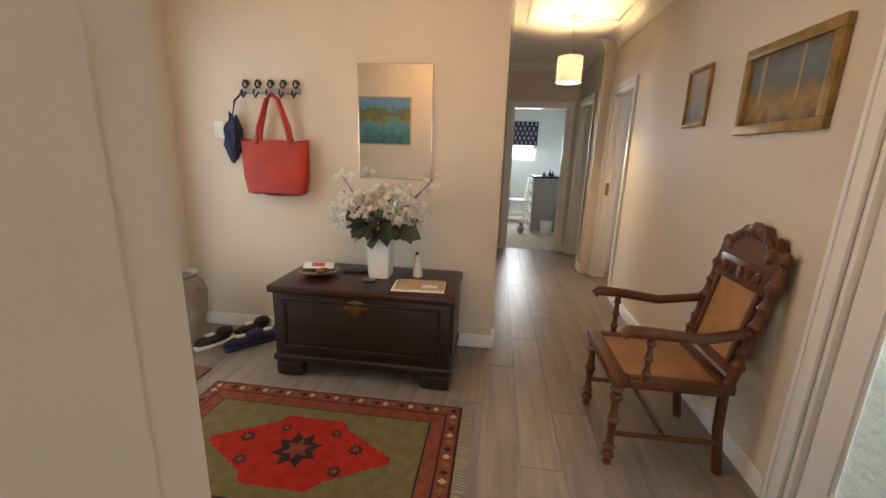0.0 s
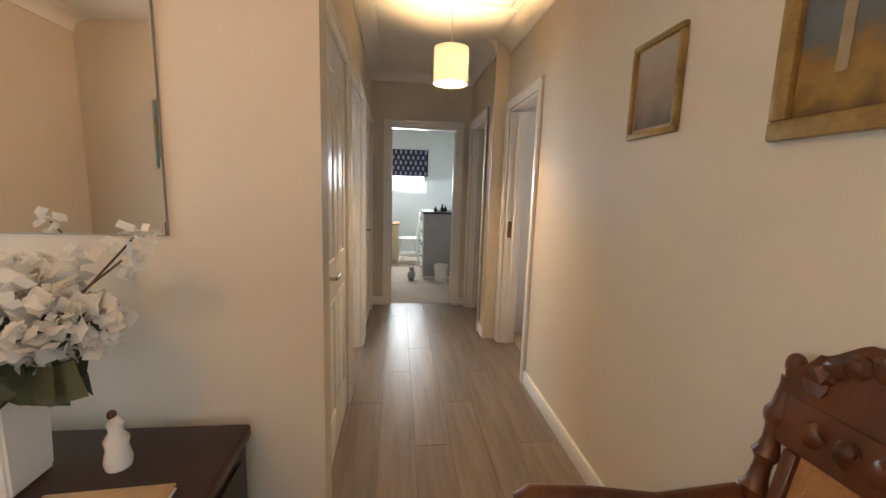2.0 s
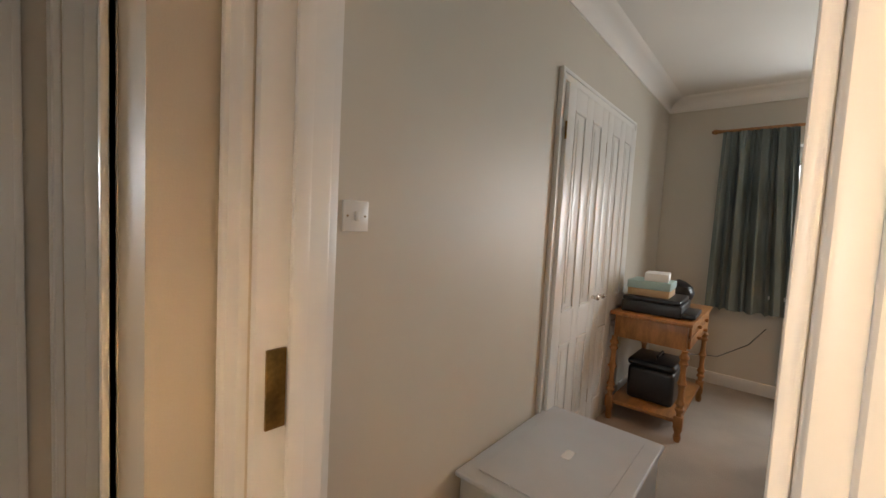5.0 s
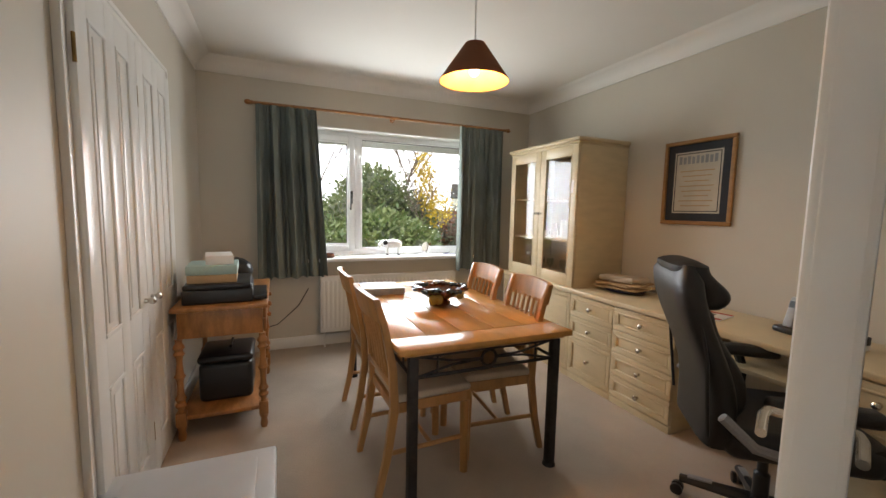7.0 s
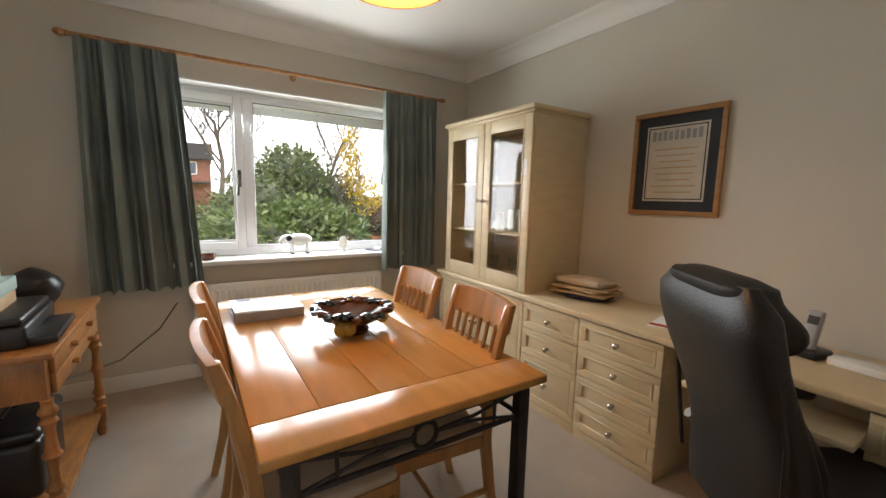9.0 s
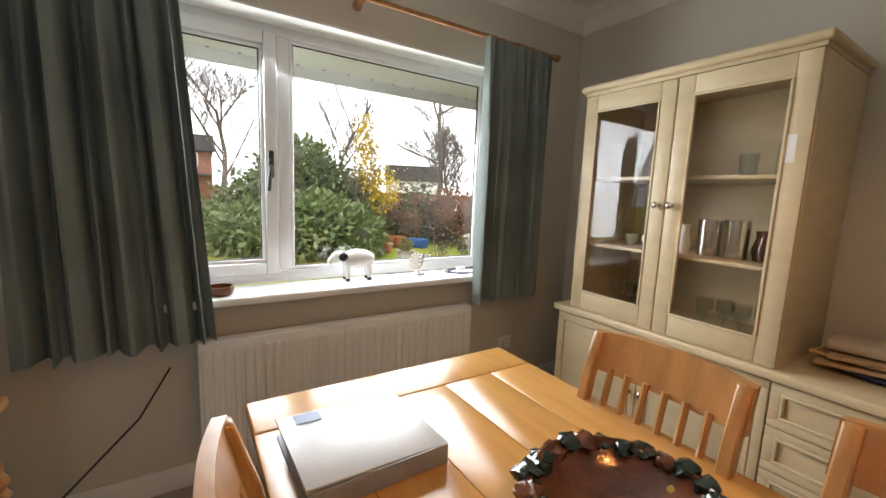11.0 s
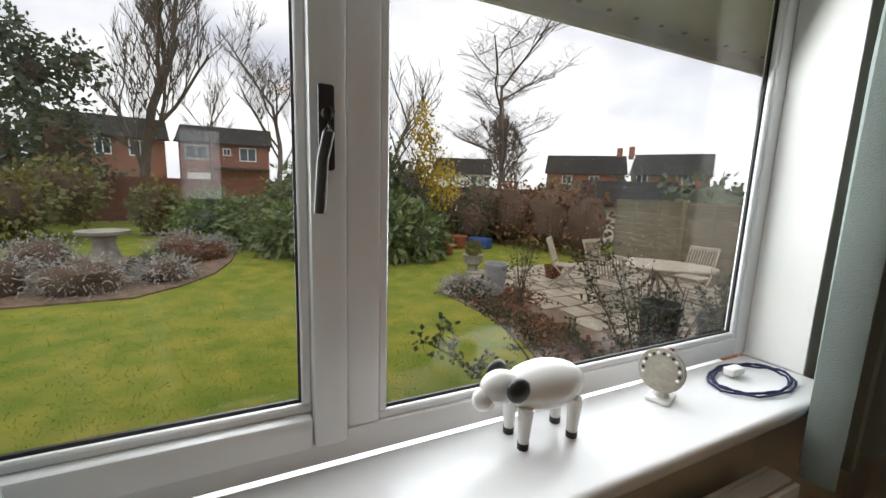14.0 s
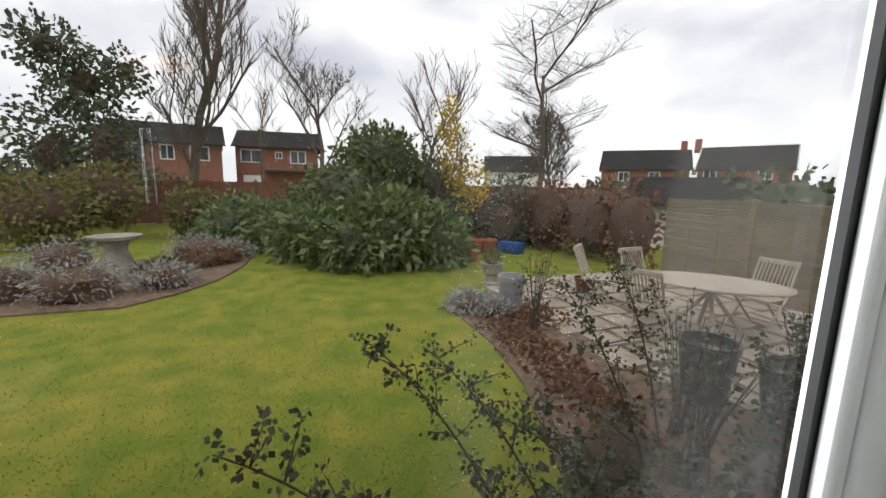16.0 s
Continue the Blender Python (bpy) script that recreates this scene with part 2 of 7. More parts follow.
M_FENCE = mat("weathered_fence", (0.23, 0.195, 0.125), 0.9, scale=3, vary=0.15, bump=0.4, stretch_to=(1, 1, 6), rand=0.12)
M_REDFENCE = mat("red_brown_fence", (0.20, 0.085, 0.05), 0.9, scale=3, vary=0.15, bump=0.4, stretch_to=(1, 1, 6), rand=0.12)
M_TEAK = mat("silvered_teak", (0.46, 0.40, 0.31), 0.75, scale=5, vary=0.12, bump=0.3, stretch_to=(3, 3, 1))
M_BARK = mat("grey_bark", (0.16, 0.125, 0.10), 0.95, scale=8, vary=0.2, bump=0.8, fine=50)
M_TWIG = mat("brown_twig", (0.12, 0.075, 0.05), 0.9, scale=20, vary=0.2, bump=0.3)
M_BRICK = brick_mat("red_brick", (0.27, 0.10, 0.06), (0.22, 0.085, 0.055), (0.30, 0.26, 0.22), 1.6)
M_BRICKN = brick_mat("brown_brick", (0.25, 0.12, 0.075), (0.19, 0.085, 0.055), (0.34, 0.31, 0.27), 4.4)
M_ROOF = mat("grey_roof_tile", (0.075, 0.068, 0.062), 0.9, scale=2, vary=0.2, bump=0.8, fine=14, stretch_to=(1, 1, 3))
M_RENDER = mat("white_render", (0.72, 0.71, 0.68), 0.9, vary=0.05)
M_PANE = mat("dark_house_glass", (0.06, 0.075, 0.09), 0.08, vary=0.2, bump=0)
M_SOFFIT = mat("white_soffit", (0.70, 0.71, 0.68), 0.6, scale=3, vary=0.05, bump=0.05)
M_LAUREL = leafy("laurel_leaves", (0.075, 0.125, 0.035), (0.19, 0.23, 0.085), 0.4)
M_RHODO = leafy("rhododendron_leaves", (0.07, 0.11, 0.035), (0.16, 0.18, 0.07), 0.42)
M_OLIVE = leafy("olive_leaves", (0.10, 0.105, 0.03), (0.22, 0.19, 0.05), 0.6)
M_YELLOW = leafy("yellow_leaves", (0.42, 0.29, 0.015), (0.60, 0.45, 0.03), 0.6, 0.4)
M_LAV = leafy("lavender_foliage", (0.26, 0.25, 0.21), (0.45, 0.44, 0.42), 0.8)
M_DEADLEAF = leafy("russet_leaves", (0.12, 0.05, 0.028), (0.24, 0.12, 0.06), 0.8)
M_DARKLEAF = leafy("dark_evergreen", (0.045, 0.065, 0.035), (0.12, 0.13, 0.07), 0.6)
M_BLOOM = leafy("white_petals", (0.78, 0.76, 0.70), (0.86, 0.84, 0.80), 0.6, 0.35)
M_GRASS = leafy("grass_blades", (0.19, 0.26, 0.03), (0.34, 0.33, 0.05), 0.8, 0.45)
M_BLUE = mat("blue_plastic", (0.03, 0.09, 0.28), 0.4, vary=0.1)

# ---- mesh tools ----

SHIFT = [0.0]  # where the space that is being built begins, along x (and 1.1 of it along y)


def mesh_of(name, bm):
    me = bpy.data.meshes.new(name)
    bm.to_mesh(me)
    bm.free()
    return me


def thing(name, m, label, category, group="", kind=""):
    ob = new(name)
    ob.empty_display_size = 0.1
    ob.matrix_world = Matrix.Translation((SHIFT[0], SHIFT[0] * 1.1, 0)) @ m
    return tagged(ob, label, category, group, kind)


def smooth_angle(me, deg=40):
    for p in me.polygons:
        p.use_smooth = True
    me.set_sharp_from_angle(angle=radians(deg))


def part(name, bm, material, parent, label="", smooth=True):
    me = mesh_of(name, bm) if isinstance(bm, bmesh.types.BMesh) else bm
    if smooth:
        smooth_angle(me)
    ob = new(name, me)
    if not me.materials:
        me.materials.append(material)
    ob.parent = parent
    return tagged(ob, label)


def solo(name, bm, material, label, category, m=None, group="", kind="", smooth=True):
    me = mesh_of(name, bm) if isinstance(bm, bmesh.types.BMesh) else bm
    if smooth:
        smooth_angle(me)
    ob = new(name, me)
    me.materials.append(material)
    ob.matrix_world = Matrix.Translation((SHIFT[0], SHIFT[0] * 1.1, 0)) @ (m or Matrix())
    return tagged(ob, label, category, group, kind)


def box(x0, y0, z0, x1, y1, z1, bevel=0.0, bm=None, m=None, seg=2):
    own = bm is None
    bm = bm or bmesh.new()
    x0, x1, y0, y1, z0, z1 = min(x0, x1), max(x0, x1), min(y0, y1), max(y0, y1), min(z0, z1), max(z0, z1)
    t = Matrix.Translation(((x0 + x1) / 2, (y0 + y1) / 2, (z0 + z1) / 2)) @ Matrix.Diagonal((x1 - x0, y1 - y0, z1 - z0, 1))
    made = bmesh.ops.create_cube(bm, size=1, matrix=(m @ t) if m else t)
    if bevel:
        edges = {e for v in made["verts"] for e in v.link_edges}
        bmesh.ops.bevel(bm, geom=list(edges), offset=bevel, segments=seg, profile=0.5, affect="EDGES")
    return bm


def lathe(profile, n=20, bm=None, m=None):
    """Turns (radius, height) pairs round z."""
    bm = bm or bmesh.new()
    m = m or Matrix()
    rings = [[bm.verts.new(m @ Vector((r * math.cos(2 * math.pi * i / n), r * math.sin(2 * math.pi * i / n), z))) for i in range(n)] for r, z in profile]
    for a, b in zip(rings, rings[1:]):
        for i in range(n):
            bm.faces.new((a[i], a[(i + 1) % n], b[(i + 1) % n], b[i]))
    if profile[0][0] > 1e-4:
        bm.faces.new(rings[0][::-1])
    if profile[-1][0] > 1e-4:
        bm.faces.new(rings[-1])
    return bm


def tube(points, radius, n=8, bm=None, taper=None):
    bm = bm or bmesh.new()
    pts = [Vector(p) for p in points]
    rings = []
    for i, p in enumerate(pts):
        d = (pts[min(i + 1, len(pts) - 1)] - pts[max(i - 1, 0)]).normalized()
        side = d.cross(Vector((0, 0, 1)) if abs(d.z) < 0.9 else Vector((1, 0, 0))).normalized()
        up = side.cross(d)
        r = radius if taper is None else radius + (taper - radius) * i / (len(pts) - 1)
        rings.append([bm.verts.new(p + (side * math.cos(2 * math.pi * k / n) + up * math.sin(2 * math.pi * k / n)) * r) for k in range(n)])
    for a, b in zip(rings, rings[1:]):
        for i in range(n):
            bm.faces.new((a[i], a[(i + 1) % n], b[(i + 1) % n], b[i]))
    bm.faces.new(rings[0][::-1])
    bm.faces.new(rings[-1])
    return bm


def blob(c, r, bm=None, rough=0.0, sub=2, seed=0):
    bm = bm or bmesh.new()
    made = bmesh.ops.create_icosphere(bm, subdivisions=sub, radius=1, matrix=Matrix())
    for v in made["verts"]:
        k = 1 + rough * noise.noise(v.co * 2 + Vector((seed, seed * 2, 0)))
        v.co = Vector((c[0] + v.co.x * r[0] * k, c[1] + v.co.y * r[1] * k, c[2] + v.co.z * r[2] * k))
    return bm


def turned(h, r, beads):
    """Profile of a turned leg: height, radius and bead heights as fractions."""
    prof = [(r * 0.7, 0)]
    n = 36
    for i in range(1, n):
        f = i / n
        k = 0.62 + 0.18 * math.sin(f * 9) ** 2
        for b in beads:
            k += 0.5 * math.exp(-((f - b) / 0.022) ** 2)
        prof.append((r * min(k, 1.15), f * h))
    prof.append((r * 0.8, h))
    return prof


def panel_frame(x0, z0, x1, z1, y, w, d, bm=None):
    """A moulding round a panel in the xz plane."""
    bm = bm or bmesh.new()
    for a in ((x0, z0, x1, z0 + w), (x0, z1 - w, x1, z1), (x0, z0 + w, x0 + w, z1 - w), (x1 - w, z0 + w, x1, z1 - w)):
        box(a[0], y - d, a[1], a[2], y + d, a[3], min(w, d) * 0.45, bm, seg=1)
    return bm


def sheet_mesh(name, verts, faces):
    me = bpy.data.meshes.new(name)
    me.from_pydata(verts, [], faces)
    me.update()
    return me


def leaf_mass(name, clumps, count, size, seed, long=2.2, droop=0.3, fill=0.55):
    """Many leaves over a set of uneven clumps (centre, radii)."""
    rng = np.random.default_rng(seed)
    vol = np.array([c[3] * c[4] + c[4] * c[5] for c in clumps], float)
    pick = rng.choice(len(clumps), count, p=vol / vol.sum())
    cl = np.array(clumps)[pick]
    d = rng.normal(size=(count, 3))
    d /= np.linalg.norm(d, axis=1)[:, None]
    lump = 1 + 0.16 * np.sin(d[:, :1] * 7 + cl[:, :1]) * np.cos(d[:, 1:2] * 6 + cl[:, 1:2]) + 0.08 * np.sin(d[:, 2:] * 13)
    rad = (fill + (1 - fill) * rng.random((count, 1)) ** 0.5) * lump * (1 + 0.07 * rng.normal(size=(count, 1)))
    p = cl[:, :3] + d * cl[:, 3:6] * rad
    axis = d + rng.normal(size=(count, 3)) * 0.6
    axis[:, 2] -= droop
    axis /= np.linalg.norm(axis, axis=1)[:, None]
    side = np.cross(axis, rng.normal(size=(count, 3)))
    side /= np.linalg.norm(side, axis=1)[:, None]
    s = size * (0.6 + 0.8 * rng.random((count, 1)))
    a, b = axis * s, side * s / long / 1.4
    q = np.stack([p, p + a * 0.5 + b, p + a, p + a * 0.5 - b], 1).reshape(-1, 3)
    return sheet_mesh(name, q.tolist(), np.arange(count * 4).reshape(-1, 4).tolist())


def branches(base, height, spread, seed, levels=4, r=0.12, lean=(0, 0), kids=5, twig=0.006, start=0.3, up=0.5):
    """A bare tree: trunk, limbs and twigs of tapered tubes."""
    rng = random.Random(seed)
    bm = bmesh.new()

    def grow(p, d, length, rad, level):
        pts, q = [p], p
        n = 5 if level < 2 else 4
        for _ in range(n):
            d = (d + Vector((rng.gauss(0, 0.09), rng.gauss(0, 0.09), rng.gauss(0.03, 0.05)))).normalized()
            q = q + d * (length / n)
            pts.append(q)
        tube(pts, rad, 7 if level == 0 else 5 if level == 1 else 3, bm, max(twig, rad * 0.45))
        if level + 1 >= levels:
            return
        for k in range(kids + (2 if level == 0 else 0)):
            f = start + (1 - start) * (k + rng.random() * 0.8) / (kids + 1)
            at = pts[min(int(f * n), n - 1)].lerp(pts[min(int(f * n) + 1, n)], f * n % 1)
            ang = rng.random() * 6.28
            side = Vector((math.cos(ang), math.sin(ang), up + 0.3 * rng.random()))
            grow(at, (d * 0.55 + side * spread).normalized(), length * rng.uniform(0.42, 0.66), max(twig, rad * 0.40), level + 1)

    grow(Vector(base), Vector((lean[0], lean[1], 1)).normalized(), height * 0.62, r, 0)
    return bm


# ---- structure ----
CEIL = 2.60


def wall(name, axis, a0, a1, b0, b1, top, holes, material, low=0.0):
    """A wall of thickness a0..a1 across its axis, from b0 to b1 along, with holes (from, to, sill, head)."""
    bm = bmesh.new()

    def piece(p0, p1, z0, z1):
        if p1 - p0 > 1e-4 and z1 - z0 > 1e-4:
            box(a0, p0, z0, a1, p1, z1, bm=bm) if axis == "x" else box(p0, a0, z0, p1, a1, z1, bm=bm)

    at = b0
    for h0, h1, s, e in sorted(holes):
        piece(at, h0, low, top)
        piece(h0, h1, low, s)
        piece(h0, h1, e, top)
        at = h1
    piece(at, b1, low, top)
    return solo(name, bm, material, "plain painted plaster wall", "wall", kind="structure", smooth=False)


SHIFT[0] = -0.2
wall("wall_mirror", "y", 2.823, 2.94, -1.92, 0.52, CEIL, [], M_WALL)
wall("wall_front", "x", -1.92, -1.80, 0.35, 2.823, CEIL, [(1.3, 2.62, 0.0, 2.1)], M_WALL)
wall("wall_entry", "y", 0.36, 0.48, -1.80, 1.68, CEIL, [(0.20, 1.16, 0.0, 2.1)], M_WALL)
wall("wall_hall_right", "x", 1.68, 1.80, -1.3, 5.20, CEIL, [(0.86, 1.62, 0.0, 2.04), (4.15, 4.855, 0.0, 2.03)], M_WALL)
wall("wall_hall_right_far", "x", 1.56, 1.68, 4.95, 6.035, CEIL, [(5.20, 5.93, 0.0, 2.03)], M_WALL)
wall("wall_hall_left", "x", 0.34, 0.46, 2.94, 6.035, CEIL, [(3.09, 3.88, 0.0, 2.03), (4.02, 4.80, 0.0, 2.03), (5.05, 5.83, 0, 2.03)], M_WALL)
wall("wall_hall_end", "y", 6.035, 6.15, -1.2, 2.6, CEIL, [(0.655, 1.415, 0.0, 2.03)], M_WALL)
SHIFT[0] = 0.0
wall("wall_dining_north", "y", 4.90, 5.02, 1.60, 5.90, CEIL, [], M_DWALL)
wall("wall_dining_south", "y", 1.44, 1.555, 1.60, 5.90, CEIL, [], M_DWALL)
wall("wall_dining_west", "x", 1.60, 1.615, 1.555, 4.90, CEIL, [(3.90, 4.895, 0.0, 2.06)], M_DWALL)
wall("wall_window", "x", 5.515, 5.66, 1.555, 4.90, CEIL, [(2.24, 4.17, 0.86, 2.13)], M_DWALL)
wall("wall_outer_brick", "x", 5.66, 5.775, -3.0, 8.5, 2.75, [(2.18, 4.19, 0.80, 2.16)], M_BRICKN, low=-0.5)
# rooms beyond the doors
SHIFT[0] = -0.2
wall("wall_bedroom_far", "y", 9.35, 9.47, -1.2, 2.6, CEIL, [(0.1, 1.3, 1.25, 2.05)], M_BWALL)
wall("wall_bedroom_right", "x", 1.95, 2.07, 6.15, 9.35, CEIL, [], M_BWALL)
wall("wall_bedroom_left", "x", -1.2, -1.08, 6.15, 9.35, CEIL, [], M_BWALL)
wall("wall_left_room", "x", -1.75, -1.63, 2.94, 6.035, CEIL, [], M_BWALL)
wall("wall_side_room", "x", 3.0, 3.1, 5.26, 6.035, CEIL, [], M_BWALL)
# the back wall's opening is invented, only to let the fill light in
wall("wall_porch_back", "y", -1.62, -1.5, -1.92, 3.0, CEIL, [(0.35, 1.55, 0.9, 2.1)], M_WALL)
wall("wall_entry_return", "x", 0.05, 0.203, -1.5, 0.42, CEIL, [], M_WALL)
wall("wall_porch_left", "x", -1.92, -1.80, -1.5, 0.35, CEIL, [], M_WALL)
wall("wall_glazed_room", "x", 2.9, 3.0, -1.5, 1.44, CEIL, [], M_BWALL)


SHIFT[0] = 0.0


def slab(name, x0, y0, x1, y1, z0, z1, material, label, category):
    return solo(name, box(x0, y0, z0, x1, y1, z1), material, label, category, kind="structure", smooth=False)


slab("ceiling_hall", -2.12, -1.6, 1.54, 6.1, CEIL, CEIL + 0.12, M_CEIL, "white painted ceiling", "ceiling")
slab("ceiling_dining", 1.54, 1.44, 5.9, 6.1, CEIL, CEIL + 0.12, M_CEIL, "white painted dining room ceiling", "ceiling")
slab("ceiling_bedroom", -1.9, 6.1, 2.6, 9.5, CEIL, CEIL + 0.12, M_CEIL, "white painted bedroom ceiling", "ceiling")
slab("ceiling_glazed_room", 1.54, -1.6, 3.0, 1.44, CEIL, CEIL + 0.12, M_CEIL, "white painted ceiling", "ceiling")
slab("floor_base", -2.12, -1.6, 1.54, 6.09, -0.15, -0.012, M_SOIL, "timber subfloor under laminate", "floor")
slab("floor_dining", 1.628, -1.5, 5.6, 6.09, -0.15, 0.004, M_CARPET, "beige cut-pile carpet in the dining room", "carpet")
slab("floor_bedroom", -1.9, 5.87, 2.6, 9.47, -0.15, 0.002, M_CARPET, "beige bedroom carpet", "carpet")


def cove(name, p0, p1, inward, drop=0.115):
    """A concave plaster cornice along p0-p1; inward is the way off the wall."""
    p0, p1, w = Vector((*p0, CEIL)), Vector((*p1, CEIL)), Vector((*inward, 0))
    prof = [(0, -drop), (0.012, -drop)] + [(0.012 + 0.1 * (1 - math.cos(a)), -drop + 0.012 + 0.09 * math.sin(a)) for a in np.linspace(0.05, 1.5, 7)] + [(0.122, 0), (0, 0)]
    bm = bmesh.new()
    ends = [[bm.verts.new(p + w * o + Vector((0, 0, z))) for o, z in prof] for p in (p0, p1)]
    n = len(prof)
    for i in range(n):
        bm.faces.new((ends[0][i], ends[0][(i + 1) % n], ends[1][(i + 1) % n], ends[1][i]))
    bm.faces.new(ends[0]), bm.faces.new(ends[1][::-1])
    bmesh.ops.recalc_face_normals(bm, faces=bm.faces)
    return solo(name, bm, M_CEIL, "white coved plaster cornice", "cornice", kind="structure")


cove("trim_cornice_north", (1.615, 4.90), (5.515, 4.90), (0, -1))
cove("trim_cornice_south", (1.615, 1.555), (5.515, 1.555), (0, 1))
cove("trim_cornice_window", (5.515, 1.555), (5.515, 4.90), (-1, 0))
cove("trim_cornice_west", (1.615, 1.555), (1.615, 4.90), (1, 0))
SHIFT[0] = -0.2
cove("trim_cornice_hall_right", (1.68, 0.48), (1.68, 4.95), (-1, 0))
cove("trim_cornice_hall_right_far", (1.56, 4.95), (1.56, 6.035), (-1, 0))
cove("trim_cornice_hall_left", (0.46, 2.94), (0.46, 6.035), (1, 0))
cove("trim_cornice_hall_end", (0.46, 6.035), (1.56, 6.035), (0, -1))
cove("trim_cornice_mirror", (-1.80, 2.823), (0.52, 2.823), (0, -1))
cove("trim_cornice_front", (-1.80, 0.48), (-1.80, 2.823), (1, 0))


def skirting(name, x0, y0, x1, y1, h=0.10):
    return solo(name, box(x0, y0, 0.0, x1, y1, h, 0.006, seg=2), M_GLOSS, "white gloss skirting board", "skirting", kind="structure")


skirting("baseboard_mirror", -1.80, 2.805, 0.522, 2.823)
skirting("baseboard_return", 0.52, 2.805, 0.537, 2.94)
skirting("baseboard_hall_right", 1.662, 1.70, 1.68, 4.085)
skirting("baseboard_front", -1.80, 2.64, -1.782, 2.80)
skirting("baseboard_end_left", 0.46, 6.018, 0.59, 6.035)
skirting("baseboard_end_right", 1.48, 6.018, 1.56, 6.035)
skirting("baseboard_left", 0.46, 4.87, 0.478, 4.99)
skirting("baseboard_far_right", 1.543, 4.95, 1.56, 5.14)
SHIFT[0] = 0.0
skirting("baseboard_north_a", 1.80, 4.882, 3.12, 4.90, 0.11)
skirting("baseboard_north_b", 4.57, 4.882, 5.50, 4.90, 0.11)
skirting("baseboard_window", 5.497, 1.58, 5.515, 4.88, 0.11)
SHIFT[0] = -0.2
skirting("baseboard_bedroom", -1.0, 9.33, 1.95, 9.35)


def door_surround(name, axis, face, out, b0, b1, head, deep0, deep1, w=0.065):
    """Architrave on one face and a lining through the wall."""
    root = thing(name, Matrix(), "white gloss door frame with moulded architrave", "door frame", kind="structure")

    def put(nm, a0, a1, p0, p1, z0, z1, bev=0.004):
        bm = box(a0, p0, z0, a1, p1, z1, bev) if axis == "x" else box(p0, a0, z0, p1, a1, z1, bev)
        part(nm, bm, M_GLOSS, root)

    f1 = face + out * 0.018
    put("architrave", face, f1, b0 - w, b0 + 0.004, 0, head + w)
    put("architrave", face, f1, b1 - 0.004, b1 + w, 0, head + w)
    put("architrave", face, f1, b0 + 0.005, b1 - 0.005, head - 0.004, head + w)
    f2 = face + out * 0.026
    put("moulding", face, f2, b0 - w, b0 - w + 0.02, 0, head + w + 0.002)
    put("moulding", face, f2, b1 + w - 0.02, b1 + w, 0, head + w + 0.002)
    put("moulding", face, f2, b0 - w + 0.021, b1 + w - 0.021, head + w - 0.02, head + w + 0.001)
    put("lining", deep0, deep1, b0 - 0.001, b0 + 0.022, 0, head)
    put("lining", deep0, deep1, b1 - 0.022, b1 + 0.001, 0, head)
    put("lining", deep0, deep1, b0 + 0.023, b1 - 0.023, head - 0.022, head + 0.001)
    mid = (deep0 + deep1) / 2
    put("door_stop", mid - 0.012, mid + 0.02, b0 + 0.0225, b0 + 0.035, 0, head - 0.03)
    put("door_stop", mid - 0.012, mid + 0.02, b1 - 0.035, b1 - 0.0225, 0, head - 0.03)
    return root


door_surround("door_frame_dining", "x", 1.68, -1, 4.15, 4.855, 2.03, 1.683, 1.818)
door_surround("door_frame_glazed", "x", 1.68, -1, 0.86, 1.62, 2.04, 1.683, 1.80)
door_surround("door_frame_side", "x", 1.56, -1, 5.20, 5.93, 2.03, 1.563, 1.68)
door_surround("door_frame_cupboard", "x", 0.46, 1, 3.09, 3.88, 2.03, 0.34, 0.457)
door_surround("door_frame_left", "x", 0.46, 1, 4.02, 4.80, 2.03, 0.34, 0.457)
door_surround("door_frame_third", "x", 0.46, 1, 5.05, 5.83, 2.03, 0.34, 0.457)
door_surround("door_frame_end", "y", 6.035, -1, 0.655, 1.415, 2.03, 6.038, 6.15)
plate = thing("strike_plate", Matrix(), "brass strike plate on the door lining", "strike plate")
part("plate", box(1.70, 4.826, 0.96, 1.735, 4.832, 1.10, 0.001), M_BRASS, plate)


def lever(parent, x, z, y, side, flip=1):
    h = part("door_handle", lathe([(0.024, 0), (0.026, 0.004), (0.02, 0.01), (0.009, 0.012), (0.009, 0.045)], 16, m=pose(x, y, z, 90 * side, 0, 0)), M_CHROME, parent, "satin nickel lever handle")
    part("lever", tube([(x, y - side * 0.045, z), (x + flip * 0.03, y - side * 0.05, z), (x + flip * 0.11, y - side * 0.046, z - 0.004)], 0.009, 10), M_CHROME, h)


